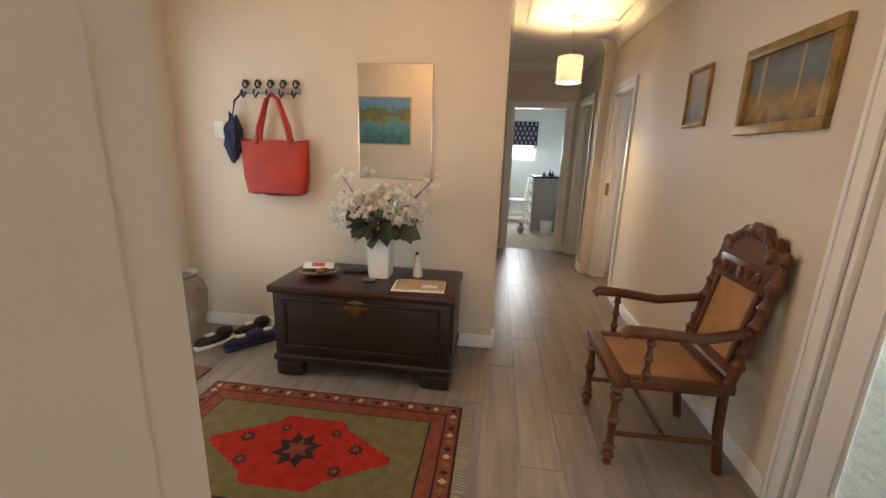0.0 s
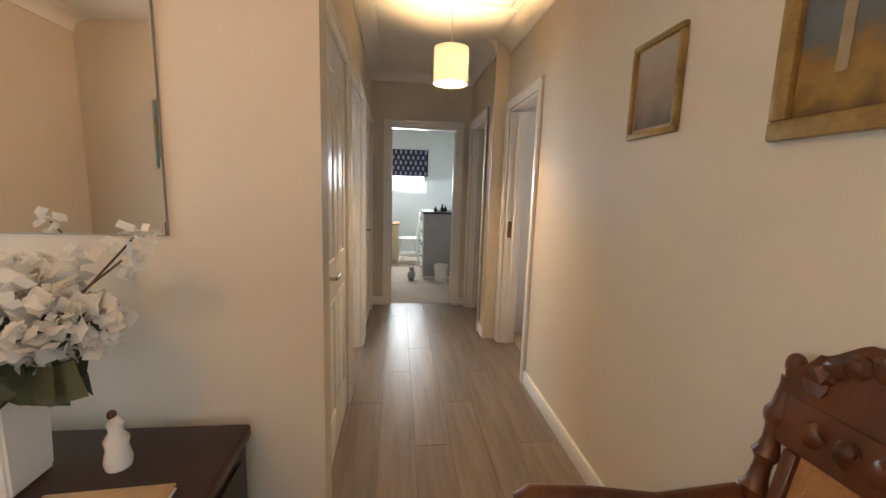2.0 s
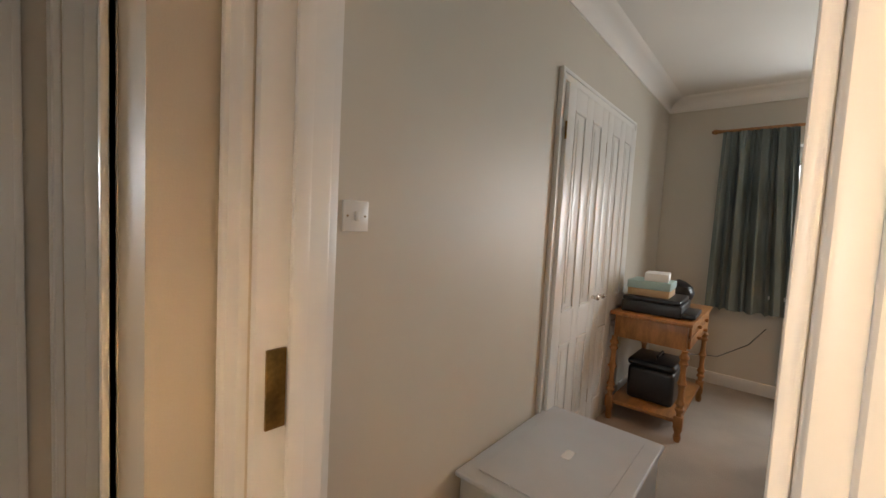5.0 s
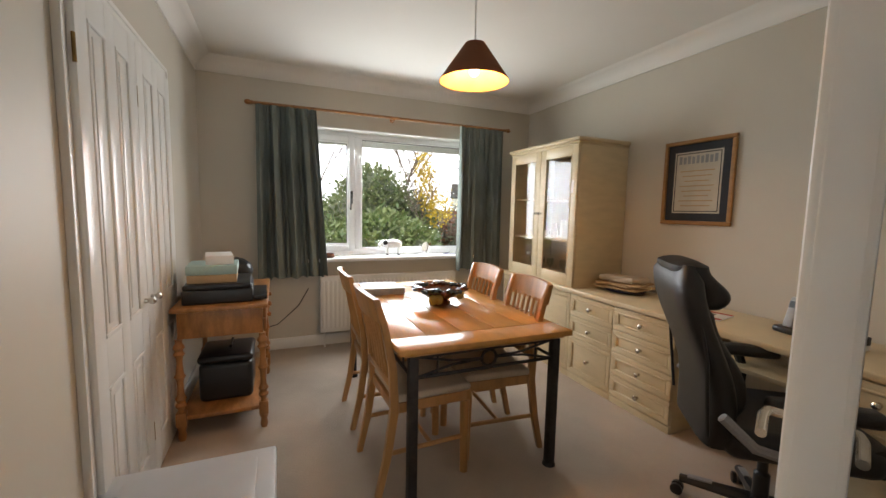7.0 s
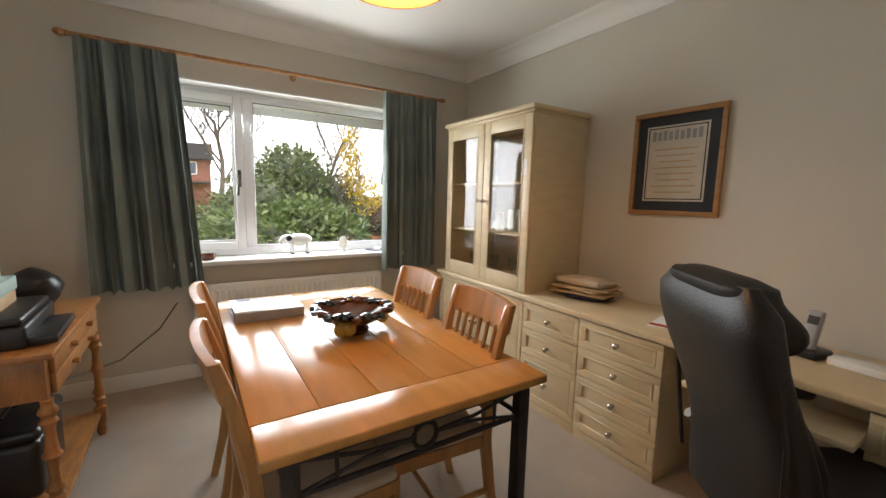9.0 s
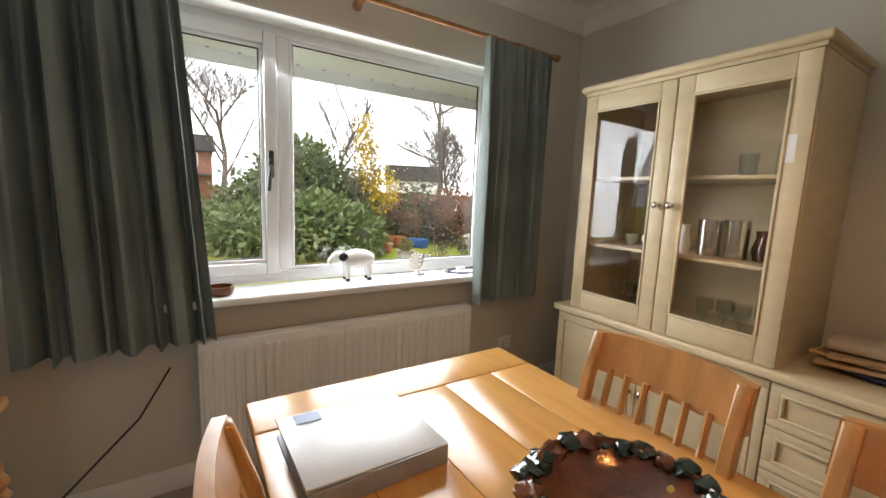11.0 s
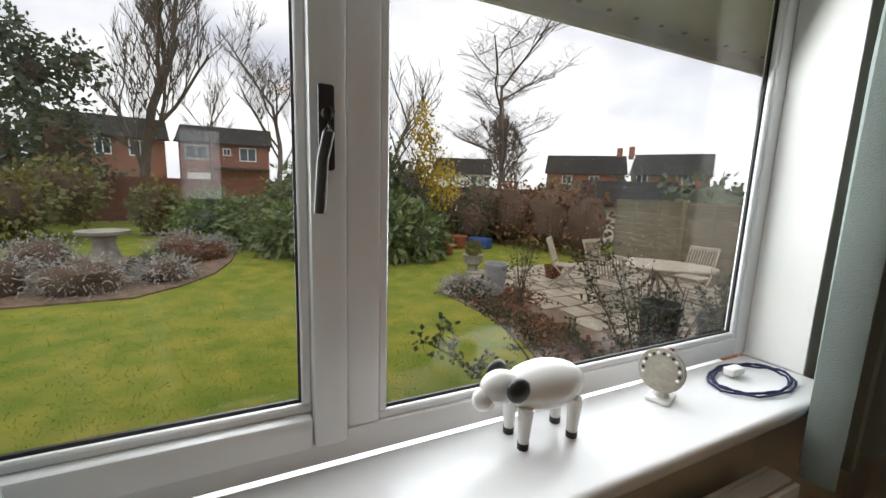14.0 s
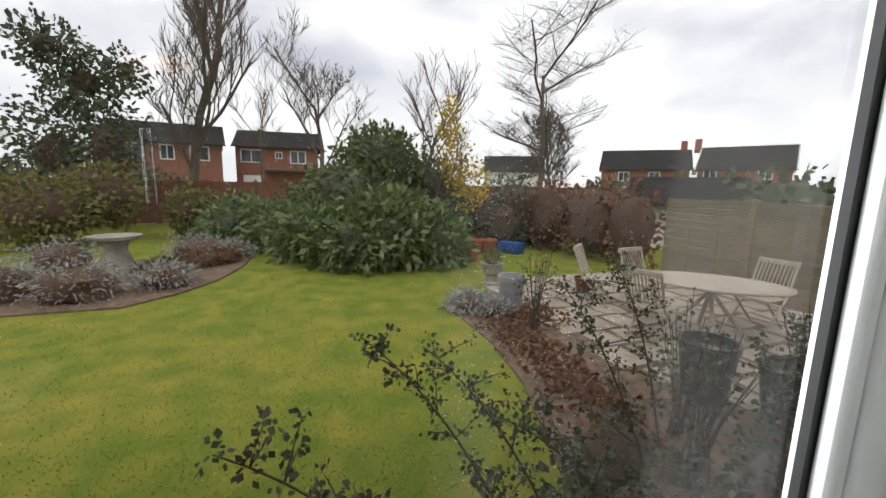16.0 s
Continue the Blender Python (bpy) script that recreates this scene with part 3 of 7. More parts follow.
def panel_door(name, w, h, m, label, cols=2, rows=((0.22, 0.82), (1.0, 1.88)), handle_x=None, flip=1, thick=0.036, knob=False):
    """A moulded panel door, hinged at x = 0, with its face at y = 0 and y = thick."""
    root = thing(name, m, label, "door", kind="structure")
    part("leaf", box(0, 0.005, 0.006, w, thick - 0.005, h, 0.002), M_GLOSS, root)
    st = 0.095 if w > 0.5 else 0.07
    cw = (w - st * (cols + 1)) / cols
    for side, y in ((-1, 0.005), (1, thick - 0.005)):
        xs = [st * (i + 1) + cw * i for i in range(cols)]
        for i in range(cols + 1):
            x0 = i * (st + cw)
            part("stile", box(x0 + 0.0005, y - 0.005, 0.006, x0 + st - 0.0005, y + 0.005, h, 0.003), M_GLOSS, root)
        zs = [0.006] + [v for r in rows for v in r] + [h]
        for x0 in xs:
            for z0, z1 in zip(zs[::2], zs[1::2]):
                part("rail", box(x0, y - 0.0045, z0, x0 + cw, y + 0.0045, z1, 0.003), M_GLOSS, root)
            for z0, z1 in rows:
                part("panel_moulding", panel_frame(x0, z0, x0 + cw, z1, y, 0.018, 0.0085), M_GLOSS, root)
                part("raised_panel", box(x0 + 0.045, y - 0.004, z0 + 0.045, x0 + cw - 0.045, y + 0.004, z1 - 0.045, 0.0035), M_GLOSS, root)
    if handle_x is not None:
        if knob:
            part("knob", lathe([(0.012, 0), (0.009, 0.015), (0.017, 0.026), (0.018, 0.036), (0.010, 0.044), (0, 0.045)], 14, m=pose(handle_x, 0, 0.90, 90, 0, 0)), M_CHROME, root, "satin round knob")
        else:
            lever(root, handle_x, 0.97, 0.0, 1, flip)
            lever(root, handle_x, 0.97, thick, -1, flip)
    for z in (0.24, h - 0.24):
        part("hinge", lathe([(0.006, 0), (0.006, 0.09)], 8, m=pose(-0.004, 0.004, z - 0.045)), M_BRASS, root)
    return root


panel_door("door_1", 0.735, 2.0, pose(0.425, 3.853, 0, 0, 0, -90), "closed white panelled cupboard door with lever handle", handle_x=0.67, flip=-1)
panel_door("door_2", 0.70, 2.0, pose(1.845, 4.165, 0, 0, 0, -67), "open white panelled door swung back against the wall", handle_x=0.64, flip=-1)
panel_door("door_3", 0.735, 2.0, pose(0.30, 4.76, 0, 0, 0, 165), "white panelled door opened into the room", handle_x=0.67, flip=-1)
panel_door("door_4", 0.735, 2.0, pose(0.425, 5.805, 0, 0, 0, -90), "closed white panelled door in the corridor", handle_x=0.67, flip=-1)
panel_door("door_5", 0.70, 2.0, pose(1.70, 5.225, 0, 0, 0, 20), "white panelled side door standing open", handle_x=0.62, flip=-1)
panel_door("door_6", 0.73, 2.0, pose(0.63, 6.20, 0, 0, 0, 96), "white panelled bedroom door standing open", handle_x=0.67, flip=-1)

SHIFT[0] = 0.0
solo("trim_jamb_board", box(1.616, 4.857, 0, 1.80, 4.899, 2.06, 0.003), M_GLOSS, "white gloss jamb board beside the door", "jamb", kind="structure")
# built-in wardrobe doors of the dining room
door_surround("door_frame_wardrobe", "y", 4.90, -1, 3.16, 4.37, 2.10, 4.894, 4.899, w=0.05)
for k, (m, fl) in enumerate(((pose(3.166, 4.862, 0.01), 0.55), (pose(3.768, 4.862, 0.01), 0.05))):
    panel_door("door_%d" % (7 + k), 0.597, 2.07, m, "white panelled built-in wardrobe door, closed, with round knob", cols=2, rows=((0.16, 0.68), (0.86, 1.96)), handle_x=fl, knob=True, thick=0.03)

# glazed inner door
SHIFT[0] = -0.2
gd = thing("door_9", pose(1.71, 1.595, 0, 0, 0, -90), "white timber door with large obscure patterned glass pane", "door", kind="structure")
for nm, a in (("stile", (0, 0, 0.11, 1.99)), ("stile", (0.60, 0, 0.71, 1.99)), ("rail", (0.111, 0, 0.599, 0.24)), ("rail", (0.111, 1.87, 0.599, 1.99))):
    part(nm, box(a[0], 0, a[1] + 0.006, a[2], 0.04, a[3], 0.003), M_GLOSS, gd)
part("glazing_bead", panel_frame(0.11, 0.24, 0.60, 1.87, 0.02, 0.014, 0.015), M_GLOSS, gd)
part("pane", box(0.113, 0.016, 0.243, 0.597, 0.022, 1.867), M_OBSC, gd, "obscure patterned glass").visible_shadow = False

# front door
fd = thing("door_10", pose(-1.86, 1.3, 0), "white glazed front entrance door with side light", "door", kind="structure")
for y0, y1 in ((0.0, 0.07), (0.78, 0.86), (1.25, 1.32)):
    part("post", box(-0.05, y0, 0, 0.05, y1, 2.1, 0.004), M_UPVC, fd)
part("rail", box(-0.05, 0.0705, 2.03, 0.05, 1.2495, 2.1, 0.004), M_UPVC, fd)
part("threshold", box(-0.05, 0.0705, 0, 0.05, 1.2495, 0.10, 0.004), M_UPVC, fd)
part("pane", box(-0.01, 0.071, 0.101, 0.0, 0.779, 2.029), M_OBSC, fd).visible_shadow = False
part("pane", box(-0.01, 0.861, 0.101, 0.0, 1.249, 2.029), M_OBSC, fd).visible_shadow = False

# ---- dining window ----
SHIFT[0] = 0.0
Y0, Y1, Z0, Z1 = 2.24, 4.17, 0.875, 2.13
win = thing("window_1", Matrix(), "white upvc double-glazed window with a side casement", "window", kind="structure")
FX0, FX1 = 5.675, 5.719
MUL = 3.545
for nm, a in (("frame", (Y0, Z0, Y0 + 0.055, Z1)), ("frame", (Y1 - 0.055, Z0, Y1, Z1)), ("frame", (Y0 + 0.0555, Z0, Y1 - 0.0555, Z0 + 0.06)),
              ("frame", (Y0 + 0.0555, Z1 - 0.055, Y1 - 0.0555, Z1)), ("mullion", (MUL - 0.062, Z0 + 0.0605, MUL - 0.002, Z1 - 0.0555))):
    part(nm, box(FX0, a[0], a[1], FX1, a[2], a[3], 0.006), M_UPVC, win)
cs = part("casement", box(FX0 - 0.016, MUL, Z0 + 0.045, FX0 + 0.03, MUL + 0.06, Z1 - 0.045, 0.008), M_UPVC, win)
part("casement_stile", box(FX0 - 0.016, Y1 - 0.10, Z0 + 0.045, FX0 + 0.03, Y1 - 0.045, Z1 - 0.045, 0.008), M_UPVC, win)
part("casement_rail", box(FX0 - 0.0155, MUL + 0.0605, Z0 + 0.045, FX0 + 0.03, Y1 - 0.1005, Z0 + 0.105, 0.008), M_UPVC, win)
part("casement_rail", box(FX0 - 0.0155, MUL + 0.0605, Z1 - 0.105, FX0 + 0.03, Y1 - 0.1005, Z1 - 0.045, 0.008), M_UPVC, win)
PANES = ((Y0 + 0.055, Z0 + 0.06, MUL - 0.062, Z1 - 0.055), (MUL + 0.06, Z0 + 0.105, Y1 - 0.10, Z1 - 0.105))
for a in PANES:
    bm = bmesh.new()
    for b in ((a[0], a[1], a[2], a[1] + 0.016), (a[0], a[3] - 0.016, a[2], a[3]), (a[0], a[1] + 0.0165, a[0] + 0.016, a[3] - 0.0165), (a[2] - 0.016, a[1] + 0.0165, a[2], a[3] - 0.0165)):
        box(FX0 + 0.006, b[0] - 0.001, b[1] - 0.001, FX0 + 0.02, b[2] + 0.001, b[3] + 0.001, 0.004, bm, seg=1)
    part("glazing_bead", bm, M_UPVC, win)
    bm = bmesh.new()
    for b in ((a[0], a[1], a[2], a[1] + 0.021), (a[0], a[3] - 0.021, a[2], a[3]), (a[0], a[1] + 0.0215, a[0] + 0.021, a[3] - 0.0215), (a[2] - 0.021, a[1] + 0.0215, a[2], a[3] - 0.0215)):
        box(FX0 + 0.021, b[0], b[1], FX0 + 0.027, b[2], b[3], bm=bm)
    part("gasket", bm, M_GASKET, win, "black rubber gasket", smooth=False)
    p = part("pane", box(FX0 + 0.028, a[0] + 0.001, a[1] + 0.001, FX0 + 0.032, a[2] - 0.001, a[3] - 0.001), M_GLASS, win, "clear glass", smooth=False)
    p.visible_shadow = False
hd = part("handle", box(FX0 - 0.032, 3.567, 1.405, FX0 - 0.016, 3.593, 1.535, 0.005), M_BLACK, win, "dark espagnolette window handle")
part("lever", tube([(FX0 - 0.03, 3.58, 1.49), (FX0 - 0.055, 3.58, 1.49), (FX0 - 0.062, 3.582, 1.46), (FX0 - 0.056, 3.59, 1.42), (FX0 - 0.05, 3.595, 1.34)], 0.009, 10), mat("dark_pewter", (0.10, 0.095, 0.09), 0.3, 0.8, scale=20, vary=0.1, bump=0), hd)
solo("window_sill", box(5.425, Y0 + 0.001, 0.835, 5.675, Y1 - 0.001, 0.873, 0.012, seg=3), M_UPVC, "white gloss window sill board", "window sill", kind="structure")
solo("trim_outer_sill", box(5.72, Y0, 0.80, 5.80, Y1, 0.825, 0.006), M_UPVC, "white upvc outer sill", "sill", kind="structure")
lint = bmesh.new()
box(5.516, Y0 + 0.001, 2.118, 5.674, Y1 - 0.001, 2.129, bm=lint)
box(5.516, Y0 + 0.0005, 0.874, 5.674, Y0 + 0.006, 2.117, bm=lint)
box(5.516, Y1 - 0.006, 0.874, 5.674, Y1 - 0.0005, 2.117, bm=lint)
solo("trim_window_reveal", lint, M_GLOSS, "white painted window reveal", "reveal", kind="structure", smooth=False)
sof = bmesh.new()
box(5.776, -3.0, 2.17, 6.42, 8.5, 2.19, bm=sof)
box(6.42, -3.0, 2.10, 6.45, 8.5, 2.36, bm=sof)
solo("trim_soffit", sof, M_SOFFIT, "white boarded eaves soffit with fascia", "soffit", kind="structure", smooth=False)
for k in range(24):
    solo("trim_vent", lathe([(0.012, 0), (0.012, 0.004)], 8, m=pose(6.36, 0.4 + k * 0.17, 2.155)), M_GREY, "small round soffit vent", "vent", kind="structure")
solo("trim_gutter", tube([(6.50, -3, 2.30), (6.50, 8.5, 2.30)], 0.055, 10), M_UPVC, "white half-round gutter", "gutter", kind="structure")
solo("roof_over_window", box(5.4, -3, 2.76, 6.55, 8.5, 2.85), M_ROOF, "tiled eaves roof edge", "roof", kind="structure", smooth=False)
solo("roof_main", box(-2.2, -1.9, 2.73, 5.4, 9.8, 2.85), M_ROOF, "flat closing roof over the bungalow", "roof", kind="structure", smooth=False)

# bedroom window
SHIFT[0] = -0.2
bw = thing("window_2", Matrix(), "small white bedroom window with patterned roman blind", "window", kind="structure")
part("frame", panel_frame(0.1, 1.25, 1.3, 2.05, 9.40, 0.05, 0.03), M_UPVC, bw)
part("pane", box(0.15, 9.40, 1.30, 1.25, 9.404, 2.0), M_GLASS, bw, smooth=False).visible_shadow = False

SHIFT[0] = 0.0
# ---- dining room things ----


def curtain(name, y0, y1, z0, z1, label, folds, seed, x=5.385, flare=0.05, skew=0.0):
    rng = random.Random(seed)
    n, rows = folds * 10, 14
    verts, faces = [], []
    ph = [rng.uniform(-0.5, 0.5) for _ in range(folds + 1)]
    for layer, off in ((0, 0.0), (1, 0.006)):
        for r in range(rows + 1):
            f = r / rows
            for i in range(n + 1):
                u = i / n
                a = u * folds * 2 * math.pi + ph[int(u * folds)] * (0.4 + 0.6 * f)
                depth = 0.016 + 0.026 * min(1, f * 3)
                mid = (y0 + y1) / 2
                y = mid + (y0 + u * (y1 - y0) - mid) * (1 + flare * f) + 0.016 * math.sin(a * 0.5 + seed) + skew * f * (1 - u)
                verts.append((x + depth * math.sin(a) + 0.012 * math.sin(a * 2.3 + f * 2) + off, y, z1 + (z0 - z1) * f + 0.008 * math.sin(a * 0.7) * f))
    w = n + 1
    size = w * (rows + 1)
    for layer in (0, 1):
        for r in range(rows):
            for i in range(n):
                q = [layer * size + r * w + i, layer * size + r * w + i + 1, layer * size + (r + 1) * w + i + 1, layer * size + (r + 1) * w + i]
                faces.append(q if layer else q[::-1])
    for r in (0, rows):
        for i in range(n):
            faces.append((r * w + i, r * w + i + 1, size + r * w + i + 1, size + r * w + i))
    me = sheet_mesh(name, verts, faces)
    return solo(name, me, M_CURTAIN, label, "curtain", group="pair of curtains")


curtain("curtain", 3.93, 4.43, 0.71, 2.235, "teal woven cloth curtain with pencil pleats, drawn back", 8, 1, flare=0.05, skew=-0.08)
curtain("curtain", 1.99, 2.48, 0.72, 2.235, "teal woven cloth curtain hanging beside the window", 7, 5)
rod = thing("curtain_rod", Matrix(), "turned pine curtain pole with finials and rings", "curtain pole")
part("pole", tube([(5.43, 1.93, 2.255), (5.43, 4.46, 2.255)], 0.013, 12), M_PINE, rod)
for y, s in ((1.93, -1), (4.46, 1)):
    part("finial", lathe([(0.012, 0), (0.019, 0.008), (0.014, 0.018), (0.024, 0.04), (0.018, 0.06), (0.005, 0.072), (0, 0.073)], 14, m=pose(5.43, y, 2.255, -90 * s, 0, 0)), M_PINE, rod)
for y in (2.0, 3.2, 4.4):
    part("bracket", lathe([(0.024, 0), (0.022, 0.012), (0.014, 0.02), (0.014, 0.085)], 12, m=pose(5.515, y, 2.245, 0, -90, 0)), M_PINE, rod)
for y in [1.99 + k * 0.06 for k in range(8)] + [3.95 + k * 0.06 for k in range(8)]:
    part("ring", tube([(5.43 + 0.02 * math.cos(a), y, 2.248 + 0.02 * math.sin(a)) for a in np.linspace(0, 6.1, 12)], 0.004, 5), M_PINE, rod)

rad = thing("radiator", Matrix(), "cream panel radiator under the window", "radiator")
fp = part("front_panel", box(5.385, 2.51, 0.16, 5.40, 3.92, 0.70, 0.006), M_GLOSS, rad)
rib = mesh_of("rib", box(5.376, 0, 0.20, 5.387, 0.026, 0.665, 0.005, seg=1))
rib.materials.append(M_GLOSS)
for k in range(34):
    part("rib", rib, M_GLOSS, fp).location = (0, 2.545 + k * 0.0405, 0)
part("back_panel", box(5.445, 2.51, 0.16, 5.46, 3.92, 0.70, 0.005), M_GLOSS, rad)
part("top_grille", box(5.402, 2.515, 0.685, 5.443, 3.915, 0.705, 0.003), M_GLOSS, rad)
for y in (2.515, 3.91):
    part("side_cover", box(5.402, y, 0.18, 5.443, y + 0.005, 0.684), M_GLOSS, rad)
for y in (2.55, 3.88):
    part("pipe", tube([(5.43, y, 0.0), (5.43, y, 0.17)], 0.008, 8), M_GLOSS, rad)
    part("valve", lathe([(0.016, 0), (0.018, 0.02), (0.012, 0.05)], 10, m=pose(5.43, y + (0.03 if y > 3 else -0.03), 0.15)), M_WHITE, rad)
for y in (2.8, 3.6):
    part("wall_bracket", box(5.46, y, 0.22, 5.515, y + 0.03, 0.6, 0.002), M_GLOSS, rad)

# table
T0, T1, T2, T3 = 3.105, 4.70, 2.885, 3.815
table = thing("dining_table", pose((T0 + T1) / 2, (T2 + T3) / 2, 0), "honey lacquered plank-top dining table with iron legs", "table")
hx, hy = (T1 - T0) / 2, (T3 - T2) / 2
for sx in (-1, 1):
    part("end_board", box(sx * hx, -hy, 0.722, sx * (hx - 0.17), hy, 0.752, 0.006, seg=3), M_OAK, table)
bw_ = (2 * hy) / 5
for k in range(5):
    part("board", box(-hx + 0.1715, -hy + k * bw_ + 0.0008, 0.722, hx - 0.1715, -hy + (k + 1) * bw_ - 0.0008, 0.7515, 0.003), M_OAK, table)
part("apron", box(-hx + 0.03, -hy + 0.03, 0.705, hx - 0.03, hy - 0.03, 0.7215, 0.003), M_OAKY, table)
for sx in (-1, 1):
    for sy in (-1, 1):
        lx, ly = sx * (hx - 0.05), sy * (hy - 0.075)
        leg = part("leg", box(lx - 0.022, ly - 0.022, 0.02, lx + 0.022, ly + 0.022, 0.7045, 0.005), M_IRON, table, "dark square iron leg")
        part("foot", lathe([(0.036, 0), (0.034, 0.012), (0.026, 0.022)], 12, m=pose(lx, ly, 0)), M_IRON, leg)
for sx in (-1, 1):
    x = sx * (hx - 0.05)
    part("cross_bar", tube([(x, -hy + 0.1, 0.60), (x, hy - 0.1, 0.60)], 0.009, 8), M_IRON, table)
    part("cross_bar", tube([(x, -hy + 0.1, 0.695), (x, hy - 0.1, 0.695)], 0.008, 8), M_IRON, table)
    part("ring_ornament", tube([(x, 0.04 * math.cos(a), 0.648 + 0.04 * math.sin(a)) for a in np.linspace(0, 6.283, 20)], 0.008, 8), M_IRON, table)
    for s in (-1, 1):
        part("brace", tube([(x, s * (hy - 0.1), 0.602), (x, s * 0.19, 0.64), (x, s * 0.045, 0.648)], 0.006, 6), M_IRON, table)
        part("brace", tube([(x, s * (hy - 0.1), 0.694), (x, s * 0.19, 0.658), (x, s * 0.045, 0.65)], 0.006, 6), M_IRON, table)
        part("upright", tube([(x, s * 0.27, 0.60), (x, s * 0.27, 0.695)], 0.006, 6), M_IRON, table)
for sy in (-1, 1):
    y = sy * (hy - 0.075)
    part("side_bar", tube([(-hx + 0.07, y, 0.60), (hx - 0.07, y, 0.60)], 0.009, 8), M_IRON, table)
    part("side_bar", tube([(-hx + 0.07, y, 0.695), (hx - 0.07, y, 0.695)], 0.008, 8), M_IRON, table)
    for k in range(-3, 4):
        part("upright", tube([(k * 0.2, y, 0.60), (k * 0.2, y, 0.695)], 0.006, 6), M_IRON, table)


def dining_chair(m):
    """Faces +y; origin on the floor under the seat."""
    root = thing("dining_chair", m, "honey beech slat-back dining chair with cream seat", "chair", "chairs round the table")
    part("seat_pad", box(-0.205, -0.19, 0.445, 0.205, 0.215, 0.485, 0.018, seg=3), M_SEAT, root, "cream padded seat")
    for a in ((-0.2, -0.2, 0.2, -0.178), (-0.2, 0.195, 0.2, 0.217), (-0.2, -0.177, -0.178, 0.194), (0.178, -0.177, 0.2, 0.194)):
        part("seat_rail", box(a[0], a[1], 0.395, a[2], a[3], 0.4445, 0.004), M_OAKY, root)
    for s in (-1, 1):
        bm = bmesh.new()
        prev = None
        for z, y, w in ((0.0, -0.27, 0.016), (0.2, -0.225, 0.019), (0.42, -0.195, 0.021), (0.62, -0.205, 0.019), (0.82, -0.245, 0.017), (0.955, -0.285, 0.014)):
            ring = [bm.verts.new((s * 0.195 + dx * 0.016, y + dy * w, z)) for dx, dy in ((-1, -1), (1, -1), (1, 1), (-1, 1))]
            if prev:
                for i in range(4):
                    bm.faces.new((prev[i], prev[(i + 1) % 4], ring[(i + 1) % 4], ring[i]))
            else:
                bm.faces.new(ring[::-1])
            prev = ring
        bm.faces.new(prev)
        bmesh.ops.bevel(bm, geom=bm.edges[:], offset=0.004, segments=1, affect="EDGES")
        part("back_leg", bm, M_OAKY, root)
        part("leg", tube([(s * 0.185, 0.19, 0), (s * 0.185, 0.185, 0.395)], 0.021, 10, taper=0.026), M_OAKY, root)
        part("stretcher", tube([(s * 0.19, -0.215, 0.20), (s * 0.185, 0.185, 0.20)], 0.012, 8), M_OAKY, root)
    part("stretcher", tube([(-0.19, 0.0, 0.20), (0.19, 0.0, 0.20)], 0.011, 8), M_OAKY, root)
    bm = bmesh.new()
    prev = None
    for i in range(11):
        u = -1 + i / 5
        y = -0.265 - 0.022 * (1 - u * u)
        top = 0.955 + 0.012 * (1 - u * u)
        ring = [bm.verts.new((u * 0.215, y - 0.012 + (z - 0.86) * -0.25 + d, z)) for z, d in ((0.845, 0), (top, 0), (top, 0.024), (0.845, 0.024))]
        if prev:
            for k in range(4):
                bm.faces.new((prev[k], ring[k], ring[(k + 1) % 4], prev[(k + 1) % 4]))
        else:
            bm.faces.new(ring)
        prev = ring
    bm.faces.new(prev[::-1])
    bmesh.ops.recalc_face_normals(bm, faces=bm.faces)
    part("top_rail", bm, M_OAKY, root)
    part("lower_rail", box(-0.18, -0.222, 0.53, 0.18, -0.2, 0.565, 0.004), M_OAKY, root)
    for k in range(6):
        x = -0.135 + k * 0.054
        part("slat", tube([(x, -0.212, 0.56), (x, -0.232, 0.70), (x, -0.268, 0.86)], 0.0095, 6), M_OAKY, root)
    return root


ch = dining_chair(pose(3.45, 3.61, 0, 0, 0, 182))
copy_thing(ch, pose(4.06, 3.61, 0, 0, 0, 179))
copy_thing(ch, pose(3.52, 3.165, 0, 0, 0, -4))
copy_thing(ch, pose(4.07, 3.15, 0, 0, 0, -1))

# dresser run along the south wall
YB, YF, TOP = 1.56, 2.09, 0.735


